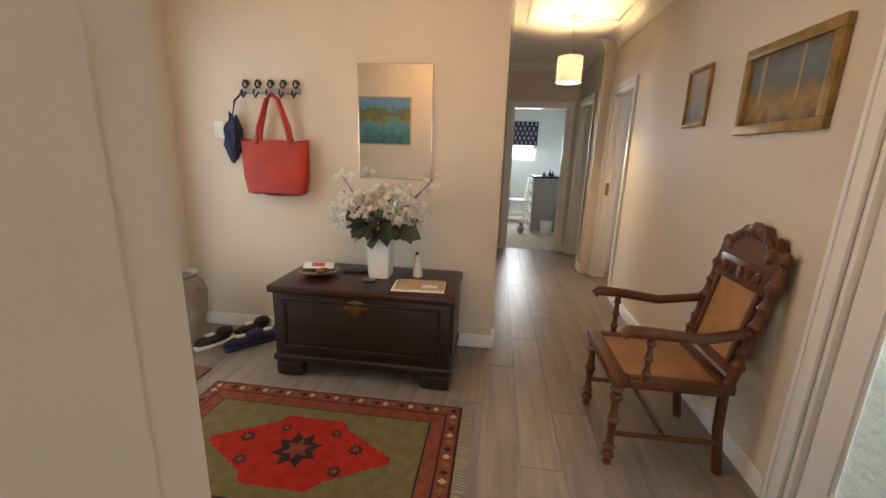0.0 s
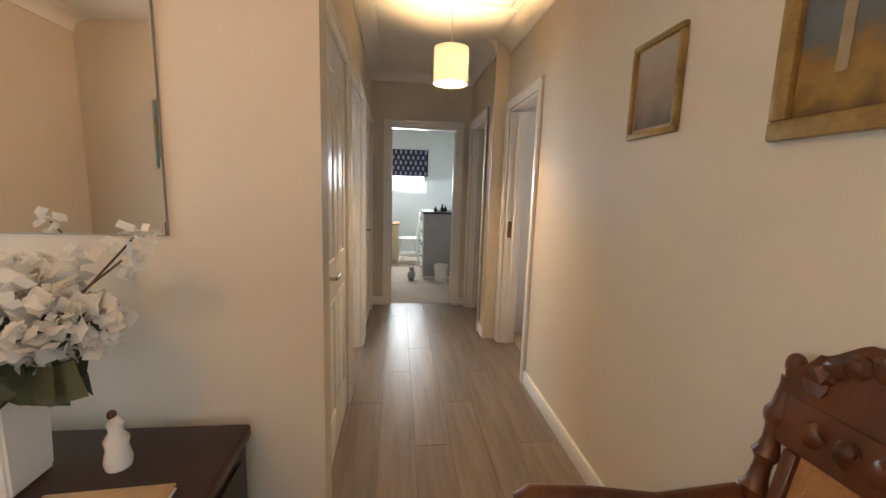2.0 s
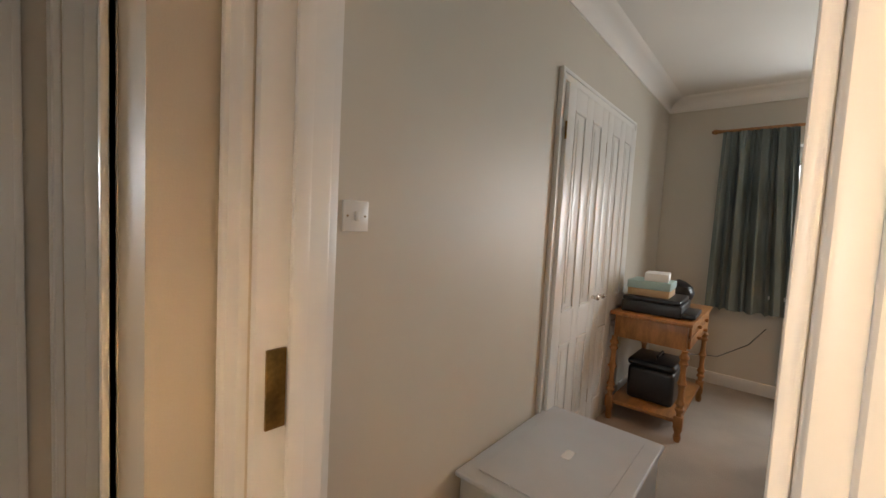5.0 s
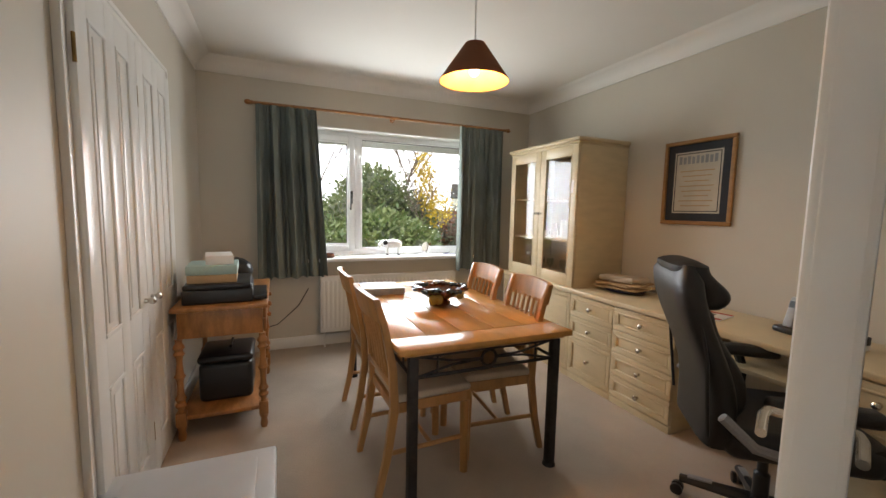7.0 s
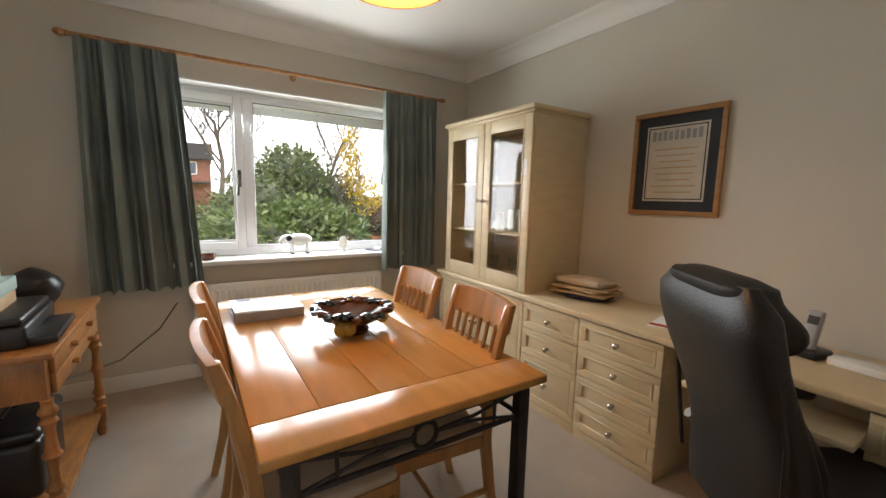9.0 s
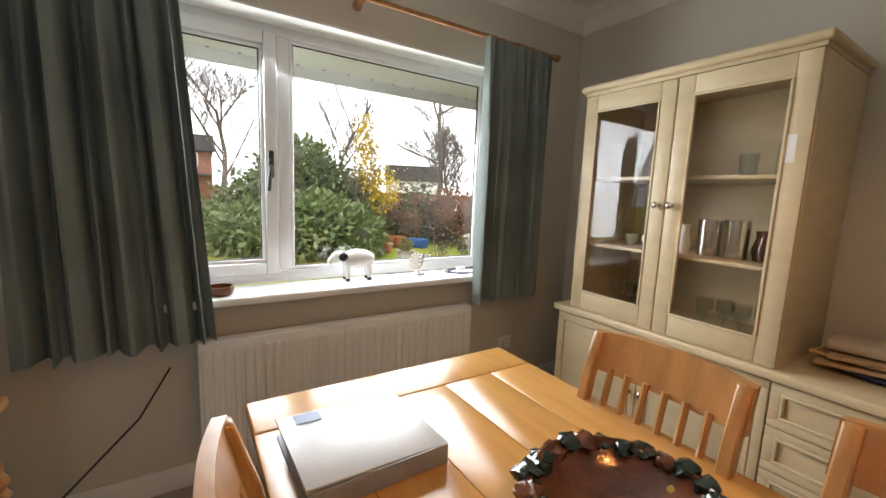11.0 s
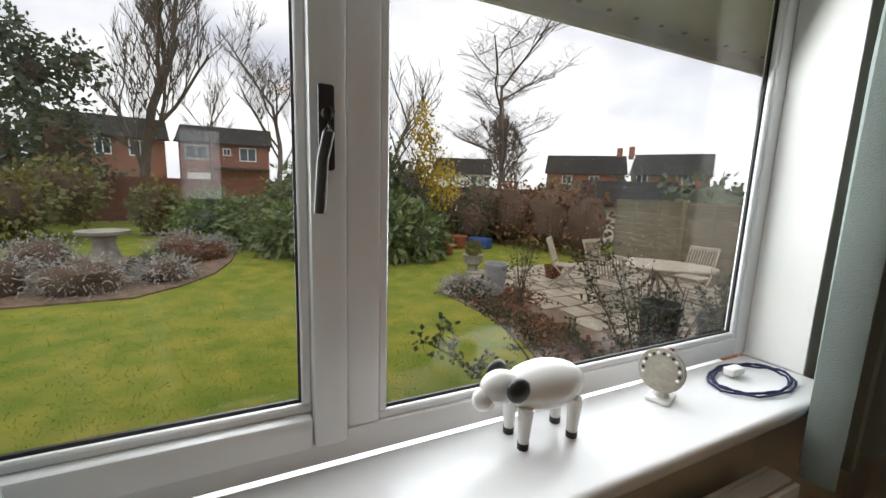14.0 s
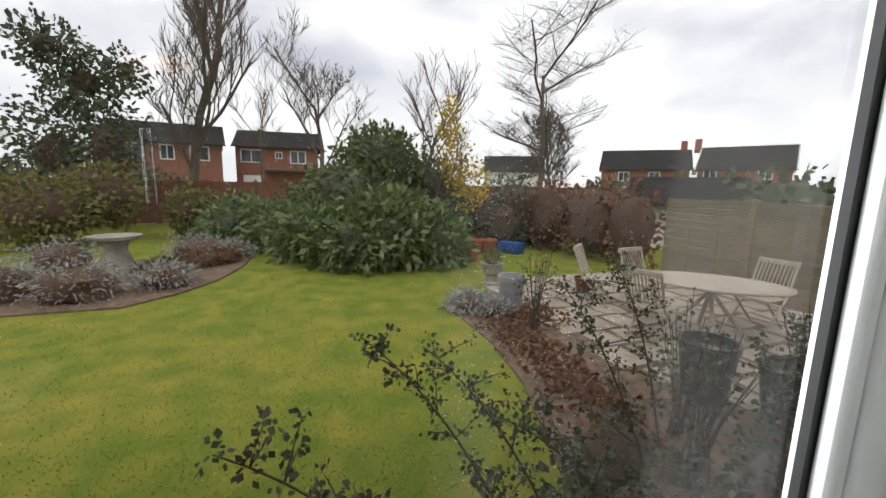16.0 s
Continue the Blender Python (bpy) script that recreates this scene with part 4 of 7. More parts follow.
def base_unit(x0, x1, drawers=(), doors=0, label="cream drawer unit with panelled fronts and round knobs", rows_knob=None):
    root = thing("drawer_unit" if drawers else "base_cabinet", pose(x0, YF, 0), label, "cabinet", "fitted cream dresser units")
    w = x1 - x0
    part("carcass", box(0.001, YB - YF, 0.0, w - 0.001, -0.022, TOP - 0.026, 0.002), M_CREAM, root)
    part("plinth", box(0.001, -0.0215, 0.0, w - 0.001, -0.004, 0.05, 0.002), M_CREAM, root)

    def front(nm, a0, a1, z0, z1, kx, kz):
        d = part(nm, box(a0 + 0.002, -0.0215, z0 + 0.002, a1 - 0.002, -0.006, z1 - 0.002, 0.002), M_CREAM, root)
        e = 0.035
        for b in ((a0 + 0.002, z0 + 0.002, a1 - 0.002, z0 + e), (a0 + 0.002, z1 - e, a1 - 0.002, z1 - 0.002), (a0 + 0.002, z0 + e + 0.0005, a0 + e, z1 - e - 0.0005), (a1 - e, z0 + e + 0.0005, a1 - 0.002, z1 - e - 0.0005)):
            part("frame_rail", box(b[0], -0.0058, b[1], b[2], 0.002, b[3], 0.003), M_CREAM, d)
        part("moulding", panel_frame(a0 + e, z0 + e, a1 - e, z1 - e, -0.002, 0.013, 0.007), M_CREAM, d)
        part("knob", lathe([(0.011, 0), (0.007, 0.01), (0.015, 0.022), (0.016, 0.03), (0.008, 0.037), (0, 0.038)], 14, m=pose(kx, -0.005, kz, -90, 0, 0)), M_CHROME, d, "brushed nickel round knob")

    z = TOP - 0.03
    for h in drawers:
        front("drawer", 0, w, z - h, z, w / 2, z - h / 2)
        z -= h
    for k in range(doors):
        a0, a1 = w * k / doors, w * (k + 1) / doors
        front("door", a0, a1, 0.055, z, a1 - 0.03 if k == 0 else a0 + 0.03, 0.42)
    return root


base_unit(4.05, 5.08, doors=2, label="cream two-door base cabinet beneath the display cabinet")
base_unit(3.60, 4.048, drawers=(0.175, 0.175, 0.30))
base_unit(3.12, 3.598, drawers=(0.165, 0.165, 0.165, 0.155))
base_unit(2.02, 2.46, drawers=(0.175, 0.175, 0.30))
tp = bmesh.new()
box(1.86, YB, TOP - 0.026, 5.11, YF + 0.02, TOP + 0.012, 0.01, tp, seg=3)
solo("worktop", tp, M_CREAM, "continuous cream laminate worktop over the units", "worktop")
solo("desk_flap", box(2.46, YF - 0.12, 0.60, 2.98, YF + 0.13, 0.625, 0.006), M_CREAM, "cream pull-out keyboard shelf of the desk", "shelf")

hut = thing("display_cabinet", pose(4.045, 2.065, TOP + 0.012), "cream glass-door display cabinet standing on the worktop", "cabinet")
HW, HD, HH = 0.965, 0.505, 1.19
for nm, a in (("side_panel", (0, -HD, 0.0, 0.018, 0, HH - 0.03)), ("side_panel", (HW - 0.018, -HD, 0.0, HW, 0, HH - 0.03)), ("back_panel", (0.0185, -HD, 0, HW - 0.0185, -HD + 0.008, HH - 0.03)),
              ("bottom", (0.0185, -HD + 0.0085, 0, HW - 0.0185, -0.002, 0.02)), ("shelf", (0.0185, -HD + 0.0085, 0.36, HW - 0.0185, -0.03, 0.376)), ("shelf", (0.0185, -HD + 0.0085, 0.72, HW - 0.0185, -0.03, 0.736)),
              ("top", (-0.004, -HD, HH - 0.0295, HW + 0.004, 0.024, HH - 0.012))):
    part(nm, box(*a, 0.0015), M_CREAM, hut)
part("cornice", box(-0.025, -HD, HH - 0.0115, HW + 0.025, 0.045, HH + 0.022, 0.014, seg=3), M_CREAM, hut)
for k in range(2):
    a0, a1 = 0.003 + k * HW / 2, HW / 2 * (k + 1) - 0.003
    d = part("door", box(a0, 0.001, 0.004, a0 + 0.068, 0.022, HH - 0.032, 0.003), M_CREAM, hut)
    part("stile", box(a1 - 0.068, 0.001, 0.004, a1, 0.022, HH - 0.032, 0.003), M_CREAM, d)
    part("rail", box(a0 + 0.0685, 0.001, 0.004, a1 - 0.0685, 0.022, 0.10, 0.003), M_CREAM, d)
    part("rail", box(a0 + 0.0685, 0.001, HH - 0.11, a1 - 0.0685, 0.022, HH - 0.032, 0.003), M_CREAM, d)
    part("moulding", panel_frame(a0 + 0.067, 0.099, a1 - 0.067, HH - 0.109, 0.02, 0.012, 0.007), M_CREAM, d)
    part("pane", box(a0 + 0.069, 0.008, 0.101, a1 - 0.069, 0.012, HH - 0.111), M_GLASS, d, "clear glass", smooth=False).visible_shadow = False
    kx = a1 - 0.028 if k == 0 else a0 + 0.028
    part("knob", lathe([(0.011, 0), (0.007, 0.01), (0.015, 0.022), (0.016, 0.03), (0.008, 0.037), (0, 0.038)], 14, m=pose(kx, 0.022, 0.60, -90, 0, 0)), M_CHROME, d, "nickel knob")


def goblet(x, y, z, s, material, tall=1.0, label="stemmed clear wine glass on a cabinet shelf"):
    pr = [(0.03, 0), (0.03, 0.003), (0.006, 0.008), (0.005, 0.06 * tall), (0.02, 0.07 * tall), (0.034, 0.10 * tall), (0.033, 0.145 * tall), (0.031, 0.145 * tall), (0.031, 0.10 * tall), (0.0, 0.075 * tall)]
    return solo("wine_glass", lathe([(r * s, h * s) for r, h in pr], 18), material, label, "glass", pose(x, y, z), "glassware in the cabinet")


HZ = TOP + 0.012
for k in range(4):
    goblet(4.17 + k * 0.075, 1.86 + 0.03 * (k % 2), HZ + 0.02, 1.1, M_THIN)
for k in range(4):
    goblet(4.65 + k * 0.07, 1.84 + 0.05 * (k % 2), HZ + 0.02, 1.0, M_THIN)
solo("steel_beaker", lathe([(0.05, 0), (0.052, 0.17), (0.049, 0.17), (0.047, 0.01), (0, 0.01)], 24), M_CHROME, "tall polished steel beaker on a shelf", "beaker", pose(4.31, 1.88, HZ + 0.376))
solo("steel_beaker", lathe([(0.05, 0), (0.052, 0.165), (0.049, 0.165), (0.047, 0.01), (0, 0.01)], 24), M_CHROME, "second polished steel beaker on a shelf", "beaker", pose(4.42, 1.86, HZ + 0.376))
solo("dark_jug", lathe([(0.05, 0), (0.06, 0.05), (0.045, 0.10), (0.05, 0.13), (0.045, 0.13), (0, 0.02)], 20), M_BROWNGLAZE, "dark glazed stoneware jug", "jug", pose(4.20, 1.84, HZ + 0.376))
solo("small_vase", lathe([(0.025, 0), (0.035, 0.05), (0.02, 0.11), (0.025, 0.14), (0, 0.135)], 18), M_WHITE, "small white china vase", "vase", pose(4.51, 1.92, HZ + 0.376))
solo("glass_tumbler", lathe([(0.03, 0), (0.036, 0.1), (0.033, 0.1), (0.028, 0.006), (0, 0.006)], 18), M_THIN, "clear glass tumbler on the top shelf", "glass", pose(4.30, 1.88, HZ + 0.736))
solo("glass_tumbler", lathe([(0.03, 0), (0.036, 0.1), (0.033, 0.1), (0.028, 0.006), (0, 0.006)], 18), M_THIN, "clear glass tumbler beside a bottle", "glass", pose(4.68, 1.86, HZ + 0.736))
bo = thing("bottle", pose(4.17, 1.88, HZ + 0.736), "clear glass bottle with blue stopper", "bottle")
part("body", lathe([(0.032, 0), (0.034, 0.12), (0.012, 0.17), (0.012, 0.2)], 18), M_THIN, bo)
part("stopper", lathe([(0.012, 0.2), (0.018, 0.215), (0.01, 0.235), (0, 0.236)], 12), M_BLUE, bo)
for k in range(3):
    solo("china_cup", lathe([(0.02, 0), (0.034, 0.03), (0.036, 0.06), (0.033, 0.06), (0, 0.008)], 16), M_WHITE, "white china cup on a cabinet shelf", "cup", pose(4.62 + k * 0.1, 1.85, HZ + 0.376), "cups in the cabinet")
solo("paper_label", box(4.085, 2.0868, 1.52, 4.115, 2.0875, 1.62), M_PAPER, "small white paper label on the cabinet door", "label", smooth=False)

# on the worktop
solo("oval_tray", lathe([(0.10, 0), (0.17, 0.012), (0.185, 0.028), (0.18, 0.028), (0.165, 0.016), (0, 0.008)], 28), M_NAVY, "dark blue oval dish under folded packages", "dish", pose(3.81, 1.78, TOP + 0.012) @ Matrix.Diagonal((1, 0.75, 1, 1)))
for k, (dx, rz, s) in enumerate(((0, 8, 0.19), (0.01, -6, 0.18), (-0.01, 14, 0.175), (0.0, 3, 0.16))):
    solo("padded_envelope", box(-s, -s * 0.66, 0, s, s * 0.66, 0.016 + 0.03 * (k == 3), 0.007 + 0.012 * (k == 3), seg=3), M_KRAFT if k < 3 else M_SEAT, "brown paper package stacked on the dish", "package", pose(3.81 + dx, 1.78, TOP + 0.042 + k * 0.0165, 3 * (k % 2), 2, rz), "stack of packages")
leaflet = thing("magazine", pose(3.14, 1.86, TOP + 0.0125, 0, 0, 12), "glossy red and white printed leaflet on the worktop", "leaflet")
part("pages", box(-0.15, -0.105, 0, 0.15, 0.105, 0.006, 0.001), M_PAPER, leaflet)
part("red_band", box(-0.149, 0.06, 0.0062, 0.149, 0.104, 0.0066), M_RED, leaflet, smooth=False)
part("red_band", box(-0.149, -0.104, 0.0062, 0.02, -0.07, 0.0066), M_RED, leaflet, smooth=False)
part("photo", box(-0.08, -0.05, 0.0062, 0.03, 0.045, 0.0066), M_BLACK, leaflet, smooth=False)
ph = thing("telephone", pose(2.70, 1.78, TOP + 0.012, 0, 0, 168), "black and silver cordless telephone in its charging cradle", "telephone")
part("cradle", box(-0.055, -0.06, 0, 0.055, 0.06, 0.035, 0.012, seg=3), M_BLACK, ph)
hs = part("handset", box(-0.026, -0.014, 0.0, 0.026, 0.014, 0.165, 0.01, m=pose(0, -0.02, 0.03, -16, 0, 0), seg=3), M_GREY, ph, "silver-grey handset")
part("screen", box(-0.019, -0.0155, 0.105, 0.019, -0.0142, 0.14, m=pose(0, -0.02, 0.03, -16, 0, 0)), M_BLACK, hs, smooth=False)
part("screen", box(-0.019, 0.0142, 0.105, 0.019, 0.0155, 0.14, m=pose(0, -0.02, 0.03, -16, 0, 0)), M_BLACK, hs, smooth=False)
for r in range(4):
    for c in range(3):
        part("key", box(-0.018 + c * 0.013, 0.0142, 0.03 + r * 0.017, -0.008 + c * 0.013, 0.0165, 0.042 + r * 0.017, 0.001, m=pose(0, -0.02, 0.03, -16, 0, 0), seg=1), M_PAPER, hs)
rt = thing("answering_machine", pose(2.50, 1.80, TOP + 0.012, 0, 0, 172), "white plug box and black adaptor on the desk", "adaptor")
part("casing", box(-0.13, -0.05, 0, 0.10, 0.05, 0.03, 0.006), M_WHITE, rt)
part("adaptor", box(0.05, -0.03, 0.0305, 0.11, 0.03, 0.07, 0.006), M_BLACK, rt)


def picture(name, m, w, h, fw, frame_mat, label, mount=None, mw=0.0, depth=0.022):
    """A framed picture in the xz plane, its back at y = 0 and its face towards -y."""
    root = thing(name, m, label, "picture")
    for a in ((-w / 2, -h / 2, w / 2, -h / 2 + fw), (-w / 2, h / 2 - fw, w / 2, h / 2), (-w / 2, -h / 2 + fw + 0.0005, -w / 2 + fw, h / 2 - fw - 0.0005), (w / 2 - fw, -h / 2 + fw + 0.0005, w / 2, h / 2 - fw - 0.0005)):
        part("frame", box(a[0], -depth, a[1], a[2], -0.001, a[3], 0.005), frame_mat, root)
    if mount:
        part("mount", box(-w / 2 + fw, -0.008, -h / 2 + fw, w / 2 - fw, -0.004, h / 2 - fw), mount, root, smooth=False)
    return root, w / 2 - fw - mw, h / 2 - fw - mw


dp, a, b = picture("framed_print", pose(3.435, 1.556, 1.59, 0, 0, 180), 0.51, 0.60, 0.028, M_OAKFRAME, "oak-framed certificate with blue-black mount", mat("slate_mount", (0.032, 0.036, 0.045), 0.8), 0.055)
part("sheet", box(-a, -0.0105, -b, a, -0.0085, b), mat("aged_paper", (0.60, 0.55, 0.46), 0.8, scale=9, vary=0.06, bump=0.1), dp, smooth=False)
part("border_line", panel_frame(-a + 0.01, -b + 0.01, a - 0.01, b - 0.01, -0.011, 0.006, 0.0006), M_BLACK, dp, smooth=False)
for k in range(9):
    x = -a + 0.045 + k * (2 * a - 0.09) / 8
    part("engraved_figure", box(x - 0.011, -0.0114, b - 0.085, x + 0.011, -0.0108, b - 0.03 - 0.006 * (k % 2), 0.0), M_GREY, dp, smooth=False)
for k in range(8):
    w_ = a * (0.72 - 0.1 * (k % 3))
    part("text_bar", box(-w_, -0.0112, b - 0.14 - k * 0.035, w_, -0.0108, b - 0.133 - k * 0.035), M_KRAFT, dp, smooth=False)

# office chair
oc = thing("office_chair", pose(2.47, 2.37, 0, 0, 0, 141), "black leather high-back swivel office chair with padded arms", "chair")
for k in range(5):
    an = 2 * math.pi * k / 5 + 0.5
    lg = part("base_leg", tube([(0.03 * math.cos(an), 0.03 * math.sin(an), 0.12), (0.3 * math.cos(an), 0.3 * math.sin(an), 0.085)], 0.03, 8, taper=0.02), M_BLACK, oc)
    for s in (-1, 1):
        part("castor", lathe([(0.018, -0.012), (0.027, -0.008), (0.027, 0.008), (0.018, 0.012)], 14, m=pose(0.31 * math.cos(an) - s * 0.016 * math.sin(an), 0.31 * math.sin(an) + s * 0.016 * math.cos(an), 0.0285, 90, 0, math.degrees(an))), M_BLACK, lg)
    part("step_pad", box(-0.05, -0.015, 0.0, 0.05, 0.015, 0.008, 0.003, m=pose(0.22 * math.cos(an), 0.22 * math.sin(an), 0.112, 0, 9, math.degrees(an))), M_GREY, lg)
part("gas_lift", lathe([(0.03, 0.1), (0.03, 0.25), (0.02, 0.26), (0.02, 0.40)], 16), M_BLACK, oc)
part("mechanism", box(-0.1, -0.12, 0.37, 0.1, 0.12, 0.42, 0.012), M_BLACK, oc)
st = part("seat", box(-0.26, -0.24, 0.42, 0.26, 0.27, 0.54, 0.05, seg=4), M_LEATHER, oc, "thick black leather seat")
part("front_roll", tube([(-0.24, 0.25, 0.49), (0.24, 0.25, 0.49)], 0.055, 14), M_LEATHER, st)


def cushion(w0, w1, z0, z1, y0, lean, deep, rows=12, bulge=0.03):
    bm = bmesh.new()
    rings = []
    for r in range(rows + 1):
        f = r / rows
        z = z0 + (z1 - z0) * f
        w = (w0 + (w1 - w0) * f) * (1 - 0.28 * max(0, (f - 0.86) / 0.14) ** 2 - 0.12 * max(0, (0.1 - f) / 0.1))
        y = y0 - lean * f + 0.035 * math.sin(f * 5.5)
        d = deep * (1 - 0.55 * max(0, (f - 0.9) / 0.1) ** 2)
        rings.append([bm.verts.new((w * math.copysign(abs(math.cos(a)) ** 0.45, math.cos(a)), y + d * math.copysign(abs(math.sin(a)) ** 0.6, math.sin(a)), z)) for a in np.linspace(0, 2 * math.pi, 25)[:-1]])
    for a, b_ in zip(rings, rings[1:]):
        for i in range(24):
            bm.faces.new((a[i], a[(i + 1) % 24], b_[(i + 1) % 24], b_[i]))
    bm.faces.new(rings[0][::-1]), bm.faces.new(rings[-1])
    return bm


bk = part("backrest", cushion(0.25, 0.27, 0.44, 1.16, -0.25, 0.12, 0.055), M_LEATHER, oc, "tall black leather backrest")
part("back_cushion", cushion(0.20, 0.215, 0.56, 1.0, -0.215, 0.10, 0.06), M_LEATHER, bk)
part("head_cushion", cushion(0.17, 0.20, 0.98, 1.17, -0.315, 0.03, 0.07), M_LEATHER, bk)
part("piping", tube([(-0.24, -0.30, 0.5), (-0.262, -0.33, 0.8), (-0.255, -0.38, 1.05), (-0.19, -0.40, 1.14), (0.19, -0.40, 1.14), (0.255, -0.38, 1.05), (0.262, -0.33, 0.8), (0.24, -0.30, 0.5)], 0.007, 6), M_BLACK, bk)
for s in (-1, 1):
    am = part("armrest", box(s * 0.33 - 0.04, -0.16, 0.665, s * 0.33 + 0.04, 0.17, 0.72, 0.022, seg=3), M_LEATHER, oc, "padded black armrest")
    part("arm_support", tube([(s * 0.27, 0.02, 0.46), (s * 0.335, 0.02, 0.48), (s * 0.345, 0.03, 0.60), (s * 0.33, 0.0, 0.67)], 0.022, 8), M_BLACK, am)
    part("side_bar", tube([(s * 0.275, -0.27, 0.60), (s * 0.285, -0.16, 0.50), (s * 0.275, 0.05, 0.45)], 0.02, 8), M_GREY, am, "grey metal side bar")

# pine side table with printer
sd = thing("pine_side_table", pose(4.52, 4.60, 0), "antique pine side table with turned legs and drawers", "side table")
W2, D2 = 0.46, 0.25
part("top", box(-W2, -D2, 0.755, W2, D2, 0.78, 0.006), M_PINE, sd)
part("frame_box", box(-W2 + 0.03, -D2 + 0.03, 0.60, W2 - 0.03, D2 - 0.03, 0.7545, 0.003), M_PINE, sd)
for z0, z1 in ((0.605, 0.675), (0.68, 0.75)):
    dr = part("drawer", box(-W2 + 0.07, -D2 + 0.012, z0, W2 - 0.07, -D2 + 0.0295, z1, 0.004), M_PINE, sd)
    for x in (-0.15, 0.15):
        part("knob", lathe([(0.008, 0), (0.014, 0.014), (0.011, 0.024), (0, 0.026)], 12, m=pose(x, -D2 + 0.012, (z0 + z1) / 2, 90, 0, 0)), M_PINE, dr)
part("lower_shelf", box(-W2 + 0.03, -D2 + 0.03, 0.12, W2 - 0.03, D2 - 0.03, 0.145, 0.004), M_PINE, sd)
for sx in (-1, 1):
    for sy in (-1, 1):
        lg = part("leg", lathe([(r, 0.17 + h) for r, h in turned(0.43, 0.026, (0.1, 0.2, 0.5, 0.8, 0.9))], 16, m=pose(sx * (W2 - 0.035), sy * (D2 - 0.035), 0)), M_PINE, sd)
        part("leg_block", box(sx * (W2 - 0.035) - 0.026, sy * (D2 - 0.035) - 0.026, 0.095, sx * (W2 - 0.035) + 0.026, sy * (D2 - 0.035) + 0.026, 0.172, 0.003), M_PINE, lg)
        part("foot", lathe([(0.016, 0), (0.024, 0.03), (0.018, 0.06), (0.026, 0.08), (0.026, 0.095)], 14, m=pose(sx * (W2 - 0.035), sy * (D2 - 0.035), 0)), M_PINE, lg)
pr = thing("printer", pose(4.36, 4.62, 0.78, 0, 0, 2), "black low inkjet printer on the pine table", "printer")
part("body", box(-0.22, -0.18, 0, 0.22, 0.19, 0.085, 0.012, seg=3), M_BLACK, pr)
part("paper_tray", box(-0.21, -0.26, 0.01, 0.12, -0.179, 0.04, 0.006), M_BLACK, pr)
part("lid", box(-0.215, -0.17, 0.0855, 0.2, 0.185, 0.115, 0.01, seg=3), M_BLACK, pr)
bsk = thing("storage_box", pose(4.34, 4.66, 0.895, 0, 0, 3), "duck-egg blue storage box stacked on the printer", "box")
part("box", box(-0.14, -0.13, 0, 0.14, 0.13, 0.05, 0.004), M_KRAFT, bsk, "woven patterned base")
part("lid", box(-0.145, -0.135, 0.0505, 0.145, 0.135, 0.105, 0.005), mat("duck_egg_card", (0.36, 0.50, 0.47), 0.6, vary=0.05), bsk)
solo("tissue_box", box(-0.12, -0.075, 0, 0.12, 0.075, 0.055, 0.004), M_PAPER, "white tissue carton on the storage box", "carton", pose(4.35, 4.63, 1.0005, 0, 0, 8))
solo("camera_bag", blob((0, 0, 0.10), (0.11, 0.12, 0.10), rough=0.3), M_BLACK, "soft black bag lying on the pine table", "bag", pose(4.82, 4.58, 0.781))
bn = thing("waste_bin", pose(4.40, 4.60, 0.145), "black ribbed bin on the lower shelf", "bin")
part("tub", box(-0.17, -0.15, 0, 0.17, 0.15, 0.24, 0.03, seg=3), M_BLACK, bn)
part("lid", box(-0.175, -0.155, 0.2405, 0.175, 0.155, 0.29, 0.022, seg=3), M_BLACK, bn)
part("carry_handle", tube([(-0.09, -0.02, 0.285), (-0.08, -0.02, 0.318), (0.08, -0.02, 0.318), (0.09, -0.02, 0.285)], 0.009, 8), M_BLACK, bn)
solo("wall_cable", tube([(4.80, 4.5, 0.40), (5.1, 4.3, 0.36), (5.35, 4.12, 0.45), (5.49, 4.02, 0.58)], 0.004, 6), M_BLACK, "black power cable trailing to the wall", "cable")

# clear storage tub
tubx = thing("storage_tub", pose(2.84, 4.60, 0), "clear plastic storage tub with lid, toys inside", "storage box")
bm = bmesh.new()
for a in ((-0.41, -0.27, -0.402, 0.27), (0.402, -0.27, 0.41, 0.27), (-0.4015, -0.27, 0.4015, -0.262), (-0.4015, 0.262, 0.4015, 0.27)):
    box(a[0], a[1], 0.004, a[2], a[3], 0.32, 0.002, bm, seg=1)
box(-0.41, -0.27, 0, 0.41, 0.27, 0.0038, bm=bm)
part("tub", bm, M_TUB, tubx)
lid = part("lid", box(-0.43, -0.29, 0.321, 0.43, 0.29, 0.345, 0.01, seg=3), M_TUB, tubx, "translucent snap lid")
part("lid_rim", box(-0.36, -0.22, 0.3455, 0.36, 0.22, 0.352, 0.003), M_TUB, lid)
part("label", box(-0.04, -0.02, 0.3525, 0.04, 0.02, 0.353), M_PAPER, lid, smooth=False)
for k, (dx, dy, mt) in enumerate(((-0.2, 0.05, M_BLUE), (0.05, -0.05, M_SEAT), (0.2, 0.08, M_RED), (0.22, -0.12, M_KRAFT), (-0.05, 0.12, M_SEAT))):
    solo("soft_toy", blob((0, 0, 0.11), (0.11, 0.10, 0.105), rough=0.3, seed=k), mt, "soft toy bundled in the clear tub", "toy", pose(2.84 + dx, 4.60 + dy, 0.006))

